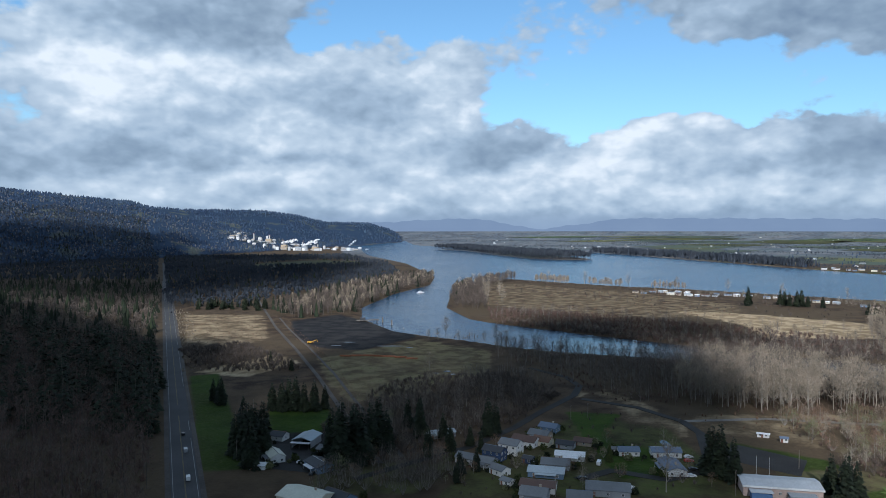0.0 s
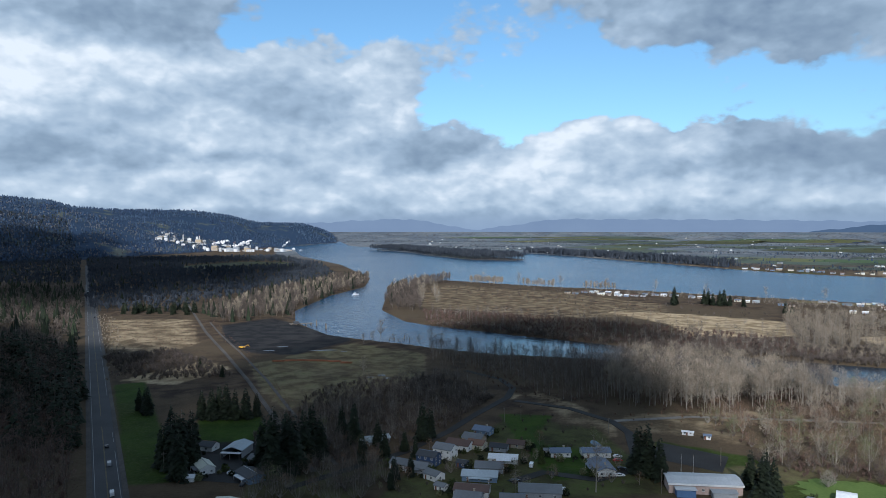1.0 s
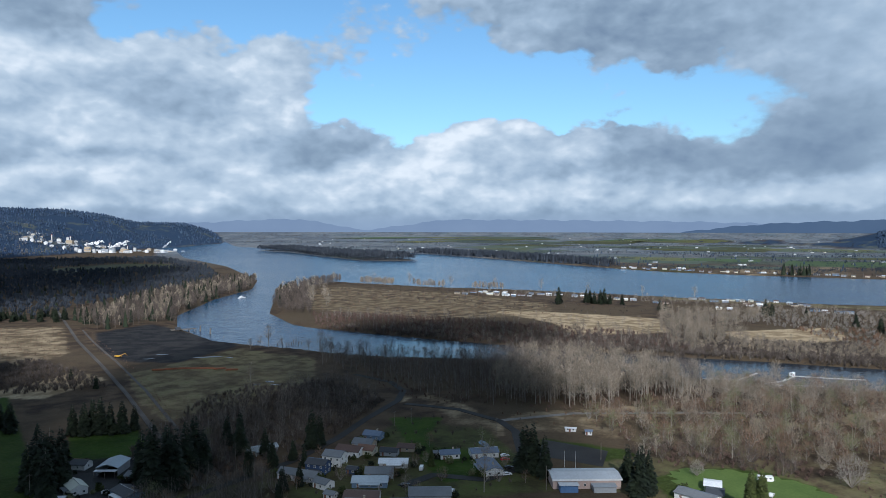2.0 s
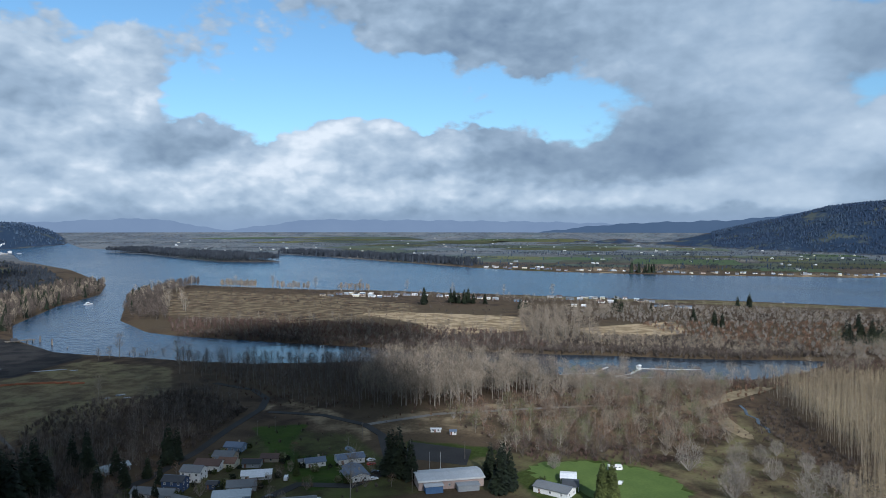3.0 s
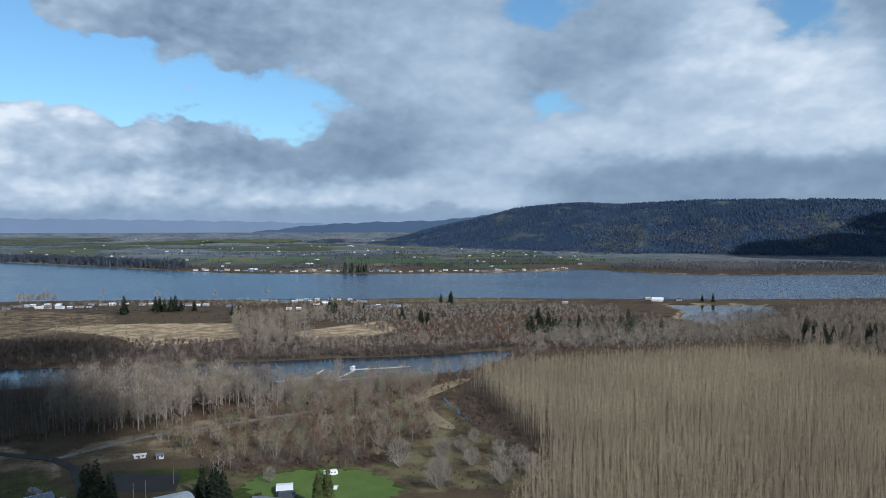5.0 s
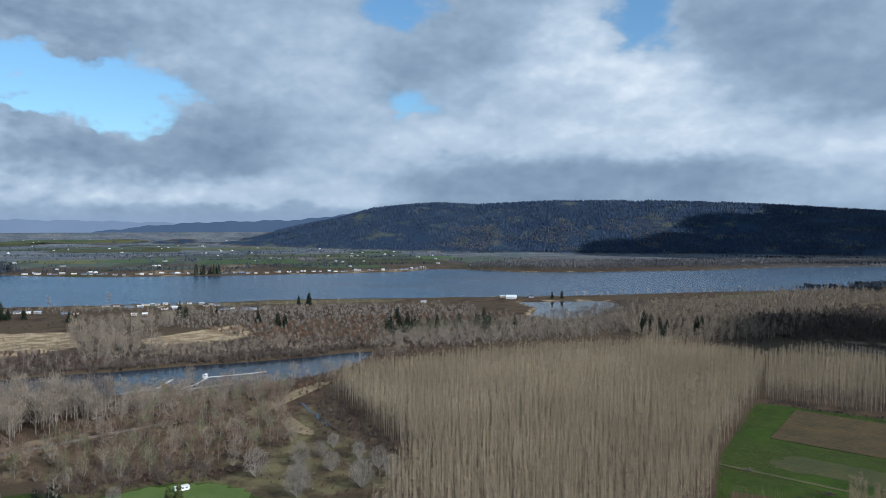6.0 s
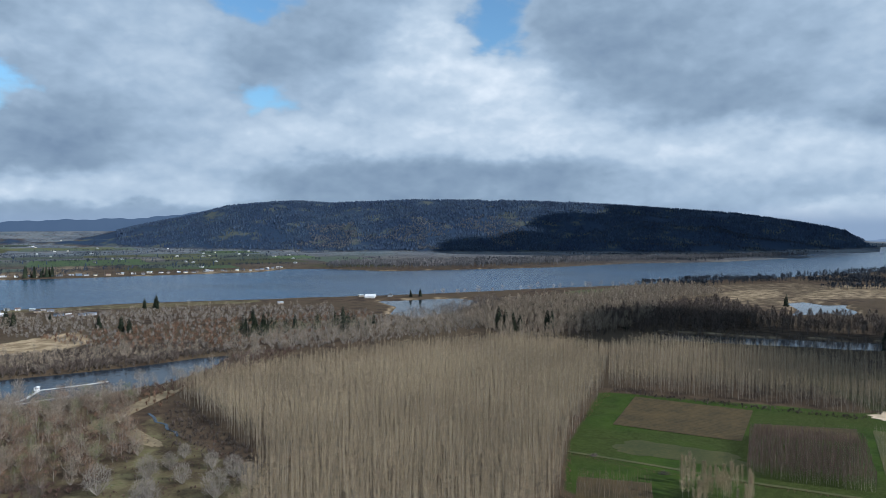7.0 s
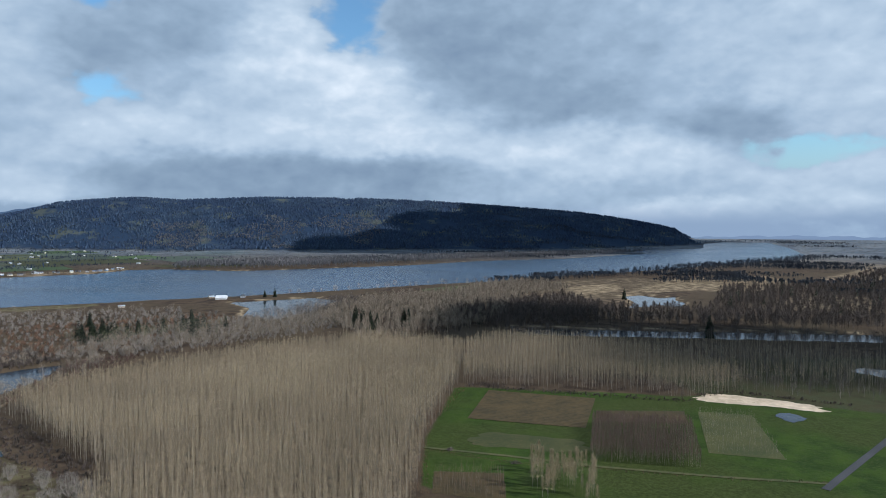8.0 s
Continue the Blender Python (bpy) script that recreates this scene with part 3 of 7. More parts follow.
def build_ranges():
    """Hazy mountain ranges at the end of the valley: glowing sheets with the haze in their colour."""
    ms = []
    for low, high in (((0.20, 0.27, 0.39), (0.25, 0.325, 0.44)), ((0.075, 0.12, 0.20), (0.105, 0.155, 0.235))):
        m = bpy.data.materials.new("range_haze_glow")
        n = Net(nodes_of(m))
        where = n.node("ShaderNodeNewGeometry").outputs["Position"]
        # Unlit blue glow stands in for the haze before the ranges.
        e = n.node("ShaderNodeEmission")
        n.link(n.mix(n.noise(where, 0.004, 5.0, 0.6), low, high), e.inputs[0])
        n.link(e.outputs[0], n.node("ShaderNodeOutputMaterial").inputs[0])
        ms.append(m)
    # The third, darker sheet is the hazed far end of the long hill.
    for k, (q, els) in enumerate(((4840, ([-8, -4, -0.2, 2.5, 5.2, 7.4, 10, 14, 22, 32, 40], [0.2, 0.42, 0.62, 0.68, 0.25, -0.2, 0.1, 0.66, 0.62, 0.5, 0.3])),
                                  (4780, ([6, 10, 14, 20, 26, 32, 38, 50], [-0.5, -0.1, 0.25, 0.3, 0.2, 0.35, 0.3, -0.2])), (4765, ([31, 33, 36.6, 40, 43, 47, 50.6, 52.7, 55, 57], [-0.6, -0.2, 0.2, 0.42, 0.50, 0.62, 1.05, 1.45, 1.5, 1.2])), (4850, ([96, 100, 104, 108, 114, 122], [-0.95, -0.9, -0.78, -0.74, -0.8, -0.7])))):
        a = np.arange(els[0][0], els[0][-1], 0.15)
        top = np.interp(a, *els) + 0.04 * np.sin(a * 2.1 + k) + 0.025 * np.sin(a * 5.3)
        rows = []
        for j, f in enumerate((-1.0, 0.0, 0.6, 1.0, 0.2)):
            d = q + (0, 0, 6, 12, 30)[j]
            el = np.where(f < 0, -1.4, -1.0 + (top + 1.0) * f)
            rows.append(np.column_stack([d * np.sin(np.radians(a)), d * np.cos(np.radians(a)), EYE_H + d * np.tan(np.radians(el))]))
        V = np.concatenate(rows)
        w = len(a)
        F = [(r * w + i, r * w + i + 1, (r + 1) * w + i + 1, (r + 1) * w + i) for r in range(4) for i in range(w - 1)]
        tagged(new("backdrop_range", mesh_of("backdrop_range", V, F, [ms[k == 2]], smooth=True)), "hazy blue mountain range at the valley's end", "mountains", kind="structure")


build_ranges()


# ---- unseen cumulus clouds, added outside the camera's view to shade stretches of land ----
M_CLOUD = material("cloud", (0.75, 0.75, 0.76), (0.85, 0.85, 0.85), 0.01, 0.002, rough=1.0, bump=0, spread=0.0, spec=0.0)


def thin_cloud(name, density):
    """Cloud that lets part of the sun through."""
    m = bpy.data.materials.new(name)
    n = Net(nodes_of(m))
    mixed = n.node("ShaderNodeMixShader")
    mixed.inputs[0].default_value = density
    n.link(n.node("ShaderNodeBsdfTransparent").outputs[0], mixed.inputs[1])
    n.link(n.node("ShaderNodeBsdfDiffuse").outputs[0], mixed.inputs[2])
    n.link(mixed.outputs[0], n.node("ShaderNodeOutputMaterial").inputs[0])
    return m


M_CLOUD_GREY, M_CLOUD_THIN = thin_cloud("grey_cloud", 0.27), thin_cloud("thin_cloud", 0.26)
# High enough to keep the shading clouds out of view.
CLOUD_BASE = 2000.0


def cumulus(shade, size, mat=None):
    """A lumpy unseen cloud, added high between the sun and a stretch of land (true coordinates) to shade it."""
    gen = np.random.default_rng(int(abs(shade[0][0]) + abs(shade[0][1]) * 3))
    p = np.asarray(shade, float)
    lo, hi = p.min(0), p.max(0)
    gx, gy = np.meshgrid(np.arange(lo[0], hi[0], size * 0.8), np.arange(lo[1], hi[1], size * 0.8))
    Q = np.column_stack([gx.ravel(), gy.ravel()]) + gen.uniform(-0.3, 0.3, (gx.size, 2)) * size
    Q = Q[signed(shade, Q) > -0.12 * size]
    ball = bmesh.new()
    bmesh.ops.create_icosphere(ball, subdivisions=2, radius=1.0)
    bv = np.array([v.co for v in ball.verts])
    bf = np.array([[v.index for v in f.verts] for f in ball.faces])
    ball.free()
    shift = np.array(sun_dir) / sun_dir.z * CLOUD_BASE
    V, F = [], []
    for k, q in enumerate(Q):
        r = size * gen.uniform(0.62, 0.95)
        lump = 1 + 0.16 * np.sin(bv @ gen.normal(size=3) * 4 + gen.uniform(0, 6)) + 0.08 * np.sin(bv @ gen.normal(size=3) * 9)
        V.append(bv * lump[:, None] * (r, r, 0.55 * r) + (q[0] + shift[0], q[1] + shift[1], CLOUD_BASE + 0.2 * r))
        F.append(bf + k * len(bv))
    tagged(new("cloud", mesh_of("cloud", np.concatenate(V), np.concatenate(F), [mat or M_CLOUD], smooth=True)), "unseen cumulus cloud added to shade the valley", "cloud", kind="structure")


# Each outline is the ground to be darkened, not a cloud that is seen.
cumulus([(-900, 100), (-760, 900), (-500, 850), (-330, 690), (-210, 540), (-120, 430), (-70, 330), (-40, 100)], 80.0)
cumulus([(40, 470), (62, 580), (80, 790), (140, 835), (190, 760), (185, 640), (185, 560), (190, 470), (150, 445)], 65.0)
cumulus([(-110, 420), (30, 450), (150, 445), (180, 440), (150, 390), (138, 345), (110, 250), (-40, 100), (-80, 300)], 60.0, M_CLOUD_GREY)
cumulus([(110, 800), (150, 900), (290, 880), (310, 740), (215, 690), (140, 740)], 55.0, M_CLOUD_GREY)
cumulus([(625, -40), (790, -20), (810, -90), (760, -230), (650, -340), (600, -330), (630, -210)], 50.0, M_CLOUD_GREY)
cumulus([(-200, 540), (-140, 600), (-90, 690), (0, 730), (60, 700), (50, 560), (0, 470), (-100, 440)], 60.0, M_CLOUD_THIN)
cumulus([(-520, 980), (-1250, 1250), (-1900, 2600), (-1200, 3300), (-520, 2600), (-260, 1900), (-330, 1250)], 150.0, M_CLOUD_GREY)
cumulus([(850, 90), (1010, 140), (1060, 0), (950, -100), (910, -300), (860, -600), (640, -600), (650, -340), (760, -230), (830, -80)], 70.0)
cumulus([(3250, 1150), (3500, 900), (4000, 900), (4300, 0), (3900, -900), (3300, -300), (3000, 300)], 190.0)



# ---- trees ----
rng = np.random.default_rng(7)


def spike(out, slot, a, b, w):
    """A thin flat twig from a to b: one triangle."""
    a, b = np.asarray(a, float), np.asarray(b, float)
    side = np.cross(b - a, rng.normal(size=3))
    side *= 0.5 * w / max(np.linalg.norm(side), 1e-9)
    i = len(out[0])
    out[0] += [a - side, a + side, b]
    out[1].append((i, i + 1, i + 2))
    out[2].append(slot)


def stem(out, slot, a, b, r0, r1, n=4):
    """A tapered stem with n sides."""
    a, b = np.asarray(a, float), np.asarray(b, float)
    d = (b - a) / np.linalg.norm(b - a)
    u = np.cross(d, (0.3, 1, 0.2))
    u /= np.linalg.norm(u)
    v = np.cross(d, u)
    i = len(out[0])
    for c, r in ((a, r0), (b, r1)):
        for k in range(n):
            t = 2 * math.pi * k / n
            out[0].append(c + r * (math.cos(t) * u + math.sin(t) * v))
    for k in range(n):
        j = (k + 1) % n
        out[1] += [(i + k, i + j, i + n + j), (i + k, i + n + j, i + n + k)]
        out[2] += [slot, slot]


def packed(out):
    return np.array(out[0]), np.array(out[1]), np.array(out[2])


def poplar_shape(h=21.0, arms=72, width=0.095, spread=1.15, rise=1.15):
    out = [[], [], []]
    stem(out, 0, (0, 0, 0), (rng.normal() * 0.35, rng.normal() * 0.35, h), 0.075, 0.012, 3)
    for k in range(arms):
        z = h * (0.26 + 0.72 * rng.uniform(0, 1) ** 0.55)
        t = rng.uniform(0, 6.283)
        reach = spread * (0.95 + 1.3 * (1 - z / h)) * rng.uniform(0.3, 1.2)
        foot = 0.0 if k % 2 else rng.uniform(0.2, 0.7)
        u = t + rng.normal() * 0.9
        tip = (reach * math.cos(t), reach * math.sin(t), z + rise * rng.uniform(-0.05, 1.0))
        spike(out, 1, (foot * reach * math.cos(u), foot * reach * math.sin(u), z), tip, width)
    return packed(out)


def bare_shape(h=15.0, limbs=10, boughs=40, twigs=130, wide=0.26, low=0.2, lift=0.75, fine=0.0062):
    """A leafless broadleaf tree: leader, limbs that leave it all the way up, boughs and a haze of twigs."""
    out = [[], [], []]
    lean = rng.normal(size=2) * 0.03 * h
    mid, tip = np.array((*lean * 0.4, h * 0.45)), np.array((*lean, h * 0.9))
    stem(out, 0, (0, 0, 0), mid, h * 0.011, h * 0.008, 4)
    stem(out, 0, mid, tip, h * 0.009, h * 0.002, 3)
    arms = [(mid, tip)]
    for k in range(limbs):
        f = (k + rng.uniform(0, 1)) / limbs
        z = h * (low + (0.8 - low) * f)
        a = np.array((lean[0] * z / h, lean[1] * z / h, z))
        t = 2.4 * k + rng.uniform(-0.5, 0.5)
        reach = wide * h * (1.0 - 0.55 * f) * rng.uniform(0.6, 1.1)
        b = a + np.array((reach * math.cos(t), reach * math.sin(t), reach * lift * rng.uniform(0.7, 1.6)))
        b[2] = min(b[2], h * 0.96)
        stem(out, 0, a, b, h * 0.0045, h * 0.002, 3)
        arms.append((a, b))
    tips = []
    for k in range(boughs):
        a, b = arms[rng.integers(len(arms))]
        p = a + (b - a) * rng.uniform(0.3, 1.0)
        d = rng.normal(size=3) * (1, 1, 0.6) + (0, 0, 0.65)
        q = p + d / np.linalg.norm(d) * h * rng.uniform(0.07, 0.17)
        spike(out, 1, p, q, h * 0.0055)
        tips.append((p, q))
    for k in range(twigs):
        p, q = tips[rng.integers(len(tips))]
        a = p + (q - p) * rng.uniform(0.2, 1.0)
        if k % 2:       # half of the twigs fill the crown's outer shell
            u = rng.normal(size=3)
            u /= np.linalg.norm(u)
            r = rng.uniform(0.55, 1.0)
            c = np.array((lean[0] * 0.7, lean[1] * 0.7, h * (0.56 + 0.5 * low)))
            a = c + u * (wide * h, wide * h, 0.36 * h) * r
            b = a + (u + (0, 0, 0.8) + rng.normal(size=3) * 0.3) * h * rng.uniform(0.03, 0.06)
            spike(out, 1, a, b, h * fine)
            continue
        out_way = np.array((a[0] - lean[0] * 0.5, a[1] - lean[1] * 0.5, 0.0)) / h * 3.0
        d = rng.normal(size=3) * 0.75 + out_way + (0, 0, 0.7)
        b = a + d / np.linalg.norm(d) * h * rng.uniform(0.05, 0.13)
        spike(out, 1, a, b, h * fine)
    return packed(out)


def willow_shape(h=12.0, stems=11, boughs=110, twigs=420, wide=0.34, fine=0.0062):
    """A round leafless tree with many stems from the foot."""
    out = [[], [], []]
    arms = []
    for k in range(stems):
        t = 6.283 * k / stems + rng.uniform(-0.3, 0.3)
        w = h * wide * rng.uniform(0.25, 1.0)
        m = np.array((0.72 * w * math.cos(t), 0.72 * w * math.sin(t), h * rng.uniform(0.24, 0.36)))
        b = np.array((w * math.cos(t), w * math.sin(t), h * (0.92 - 1.0 * (w / h) ** 1.5)))
        stem(out, 0, (0.1 * math.cos(t), 0.1 * math.sin(t), 0), m, h * 0.0095, h * 0.006, 3)
        stem(out, 0, m, b, h * 0.005, h * 0.0015, 3)
        arms.append((m * 0.55, m + (b - m) * 0.35))
        arms.append((m, b))
    tips = []
    for k in range(boughs):
        a, b = arms[rng.integers(2 * stems)]
        p = a + (b - a) * rng.uniform(-0.15, 1.0)
        d = rng.normal(size=3) * 0.8 + np.array((p[0], p[1], 0.0)) / h * 2.4 + (0, 0, 0.45)
        q = p + d / np.linalg.norm(d) * h * rng.uniform(0.10, 0.2)
        spike(out, 1, p, q, h * 0.0055)
        tips.append((p, q))
    for k in range(twigs):
        if k % 3:       # most twigs fill the crown's outer shell
            t, e = rng.uniform(0, 6.283), math.asin(rng.uniform(-0.25, 1.0))
            u = np.array((math.cos(t) * math.cos(e), math.sin(t) * math.cos(e), math.sin(e)))
            r = rng.uniform(0.5, 1.0) ** 0.7
            a = np.array((0, 0, h * 0.34)) + u * (wide * h, wide * h, 0.58 * h) * r
            b = a + (u + (0, 0, 0.7) + rng.normal(size=3) * 0.3) * h * rng.uniform(0.03, 0.065)
            spike(out, 1, a, b, h * fine)
            continue
        p, q = tips[rng.integers(boughs)]
        a = p + (q - p) * rng.uniform(0.3, 1.0)
        d = rng.normal(size=3) * 0.8 + (q - p) / np.linalg.norm(q - p)
        spike(out, 1, a, a + d / np.linalg.norm(d) * h * rng.uniform(0.06, 0.14), h * fine)
    return packed(out)


def brush_shape(h=3.5, n=34):
    out = [[], [], []]
    for k in range(n):
        t, w = rng.uniform(0, 6.283), rng.uniform(0, 0.55) * h
        a = np.array((0.35 * w * math.cos(t), 0.35 * w * math.sin(t), h * rng.uniform(0, 0.3)))
        b = np.array((w * math.cos(t), w * math.sin(t), h * rng.uniform(0.55, 1.0)))
        spike(out, 0, a, b, 0.20)
        spike(out, 0, a + (b - a) * 0.5, b + rng.normal(size=3) * 0.16 * h, 0.15)
    return packed(out)


def fir_shape(h=22.0, boughs=150, wide=0.2, low=0.06, ragged=0.35):
    """A conifer: trunk and many small drooping sprays of needles, in an uneven spire."""
    out = [[], [], []]
    stem(out, 0, (0, 0, 0), (0, 0, h * 0.97), h * 0.012, 0.03, 5)
    lobes = rng.uniform(0, 6.283, 3)
    for k in range(boughs):
        f = 1 - math.sqrt(rng.uniform(0.0004, 1.0))
        f = min(0.985, low + (1 - low) * f)
        t = rng.uniform(0, 6.283)
        swell = 1 + ragged * (0.5 * math.sin(2 * t + lobes[0] + 9 * f) + 0.5 * math.sin(3 * t + lobes[1] - 14 * f))
        reach = h * wide * (1 - f) ** 0.72 * swell * rng.uniform(0.75, 1.12) + 0.3
        foot = reach * rng.uniform(0.05, 0.62)
        c, s = math.cos(t), math.sin(t)
        size = 0.55 * (reach - foot) + 0.25
        w = size * rng.uniform(0.45, 0.8)
        z0 = h * f + h * 0.03
        droop = rng.uniform(0.1, 0.5) * reach
        tilt = rng.uniform(-0.5, 0.5) * w
        i = len(out[0])
        mid = 0.5 * (foot + reach)
        out[0] += [np.array(p) for p in ((foot * c, foot * s, z0), (mid * c - w * s, mid * s + w * c, z0 - 0.4 * droop + tilt - 0.25 * w), (reach * c, reach * s, z0 - droop), (mid * c + w * s, mid * s - w * c, z0 - 0.4 * droop - tilt - 0.25 * w))]
        out[1] += [(i, i + 1, i + 2), (i, i + 2, i + 3)]
        out[2] += [1, 1]
    return packed(out)


def far_fir_shape(broad=1.0, skirts=2):
    """A conifer seen from kilometres off: an uneven spire of one or two skirts."""
    out = [[], [], []]
    for z0, z1, w in ((0.0, 0.62, 0.21), (0.3, 1.0, 0.15))[:skirts] if skirts > 1 else ((0.0, 1.0, 0.17),):
        n, i = 5, len(out[0])
        for k in range(n):
            t = 6.283 * k / n + z0
            r = w * broad * rng.uniform(0.6, 1.3)
            out[0].append(np.array((r * math.cos(t), r * math.sin(t), z0 + rng.uniform(-0.06, 0.08))))
        out[0].append(np.array((rng.normal() * 0.03, rng.normal() * 0.03, z1)))
        for k in range(n):
            out[1].append((i + k, i + (k + 1) % n, i + n))
            out[2].append(0)
    return packed(out)


def far_bare_shape(n=22):
    """A leafless crown seen from kilometres off."""
    out = [[], [], []]
    stem(out, 0, (0, 0, 0), (0, 0, 0.6), 0.022, 0.012, 3)
    for k in range(n):
        t, e = rng.uniform(0, 6.283), math.radians(rng.uniform(5, 85))
        a = (0, 0, rng.uniform(0.2, 0.5))
        r = rng.uniform(0.75, 1.05)
        spike(out, 0, (0.34 * r * math.cos(e) * math.cos(t), 0.34 * r * math.cos(e) * math.sin(t), 0.5 + 0.5 * r * math.sin(e)), a, 0.085)
    return packed(out)


def mid_bare_shape(n=66):
    """A leafless crown seen from about a kilometre."""
    out = [[], [], []]
    stem(out, 0, (0, 0, 0), (0, 0, 0.8), 0.016, 0.004, 3)
    for k in range(n):
        t, e = rng.uniform(0, 6.283), math.radians(rng.uniform(0, 88))
        r = rng.uniform(0.45, 1.05)
        c = np.array((0.42 * r * math.cos(e) * math.cos(t), 0.42 * r * math.cos(e) * math.sin(t), 0.34 + 0.62 * r * math.sin(e)))
        a = np.array((0, 0, rng.uniform(0.15, 0.5))) * 0.55 + c * 0.45
        spike(out, 0, c + rng.normal(size=3) * 0.04, a, 0.05)
    return packed(out)


def fine_mid_shape(n=120, wide=0.30):
    """A leafless cottonwood seen from about a kilometre: stem, upswept limbs, thin twigs."""
    out = [[], [], []]
    stem(out, 0, (0, 0, 0), (rng.normal() * 0.02, rng.normal() * 0.02, 0.85), 0.016, 0.004, 3)
    for k in range(n):
        t, f = rng.uniform(0, 6.283), rng.uniform(0, 1) ** 0.7
        z = 0.22 + 0.66 * f
        r = wide * math.sin(math.pi * min(1, 0.25 + 0.75 * f)) ** 0.6 * rng.uniform(0.15, 1.0)
        a = np.array((0.45 * r * math.cos(t), 0.45 * r * math.sin(t), z))
        b = np.array((r * math.cos(t + rng.normal() * 0.3), r * math.sin(t), min(1.0, z + rng.uniform(0.04, 0.2))))
        spike(out, 0, a, b, 0.026)
    return packed(out)


def scatter(name, shapes, T, sizes, mats, label, category):
    """One object of stuff: shapes set down at true places T, turned and sized at random."""
    pos, s = places(T)
    V, F, S, at = [], [], [], 0
    pick = rng.integers(len(shapes), size=len(T))
    turn = rng.uniform(0, 6.283, len(T))
    for k, (v, f, m) in enumerate(shapes):
        w = np.where(pick == k)[0]
        if not len(w):
            continue
        c, n = np.cos(turn[w]), np.sin(turn[w])
        z = sizes[w] * s[w]
        X = (v[None, :, 0] * c[:, None] - v[None, :, 1] * n[:, None]) * z[:, None] + pos[w, 0, None]
        Y = (v[None, :, 0] * n[:, None] + v[None, :, 1] * c[:, None]) * z[:, None] + pos[w, 1, None]
        Z = v[None, :, 2] * z[:, None] + pos[w, 2, None] - 0.1
        V.append(np.stack([X, Y, Z], 2).reshape(-1, 3))
        F.append((f[None] + at + np.arange(len(w))[:, None, None] * len(v)).reshape(-1, 3))
        S.append(np.tile(m, len(w)))
        at += len(w) * len(v)
    me = mesh_of(name, np.concatenate(V), np.concatenate(F), mats, np.concatenate(S))
    return tagged(new(name, me), label, category, kind="stuff")


def inside(poly, gap, jitter=0.5, holes=(), wet=False):
    """Places on a loose grid inside a polygon, off the water."""
    p = np.asarray(poly, float)
    lo, hi = p.min(0), p.max(0)
    gx, gy = np.meshgrid(np.arange(lo[0], hi[0], gap), np.arange(lo[1], hi[1], gap))
    Q = np.column_stack([gx.ravel(), gy.ravel()]) + rng.uniform(-jitter, jitter, (gx.size, 2)) * gap
    ok = signed(poly, Q) > 0
    Q = Q[ok]
    if len(Q) and not wet:
        wet = np.maximum.reduce([signed(w, Q) for w in WATERS])
        wet = np.minimum(wet, -signed(ISLAND, Q))
        ok = wet < -1.5
        for h in holes:
            ok &= signed(h, Q) < 0
        Q = Q[ok]
    return Q


def ringed(n, r0, r1, a0, a1):
    """n true places, even in the picture: distance r0 to r1, azimuth a0 to a1."""
    r = np.exp(rng.uniform(math.log(r0), math.log(r1), n))
    a = np.radians(rng.uniform(a0, a1, n))
    return np.column_stack([r * np.sin(a), r * np.cos(a)])


def dry_land(Q):
    wet = np.maximum.reduce([signed(w, Q) for w in WATERS])
    return Q[np.minimum(wet, -signed(ISLAND, Q)) < -3]


# the poplar plantation
BELT_END = inside([(574, -125), (584, -160), (590, -260), (640, -300), (720, -300), (745, -180), (740, -60), (660, -120), (590, -150)], 6.5, 0.3, wet=True)
GROVE = [(210, 165), (330, 225), (400, 325), (432, 374), (475, 366), (625, 292), (737, 186), (704, 88), (572, 75), (420, 74), (342, 63), (262, 52)]
POPLARS = [poplar_shape() for _ in range(7)]
Q = inside(GROVE, 2.75, 0.62)
edge = signed(GROVE, Q)
Q = Q[rng.uniform(size=len(Q)) < 0.35 + 0.65 * np.clip(edge / 14, 0, 1)]
scatter("poplar_plantation", POPLARS, Q, rng.uniform(0.74, 1.08, len(Q)), [M_BARK_POPLAR, M_TWIG_POPLAR], "dense leafless poplar plantation with pale stems", "trees")
Q = inside([(574, 72), (566, -60), (556, -100), (566, -128), (590, -150), (660, -120), (740, -60), (760, 60), (706, 88)], 3.6, 0.42)
Q = np.concatenate([Q, BELT_END])
scatter("poplar_belt", POPLARS, Q, rng.uniform(0.8, 1.05, len(Q)), [M_BARK_POPLAR, M_TWIG_POPLAR], "thinner belt of leafless poplars behind the fields", "trees")


# woods, by the stretch of land on which they stand
BARES = [bare_shape(15, 9, 45, 250, 0.30, 0.15) for _ in range(6)]
DARK_BARES = [bare_shape(15, 7, 26, 80, 0.30, 0.15, fine=0.016) for _ in range(5)]
TALL = [bare_shape(18, 13, 62, 300, 0.25, 0.14, 0.95) for _ in range(6)]
FANS = [willow_shape(13, 7, 60, 290, 0.32) for _ in range(6)]
ROUNDS = [willow_shape(13, 9, 70, 330, 0.40) for _ in range(5)]
BRUSH = [brush_shape() for _ in range(5)]
FIRS = [fir_shape(24, 130, 0.21) for _ in range(5)]
FAR_FIRS = [far_fir_shape() for _ in range(5)]
HILL_FIRS = [far_fir_shape(2.0, 1) for _ in range(8)]
CLUMPS = [far_bare_shape(12) for _ in range(6)]
FAR_BARES = [far_bare_shape() for _ in range(6)]
MIDS = [mid_bare_shape(44) for _ in range(6)]
FINE_MIDS = [fine_mid_shape(110, rng.uniform(0.24, 0.36)) for _ in range(8)]

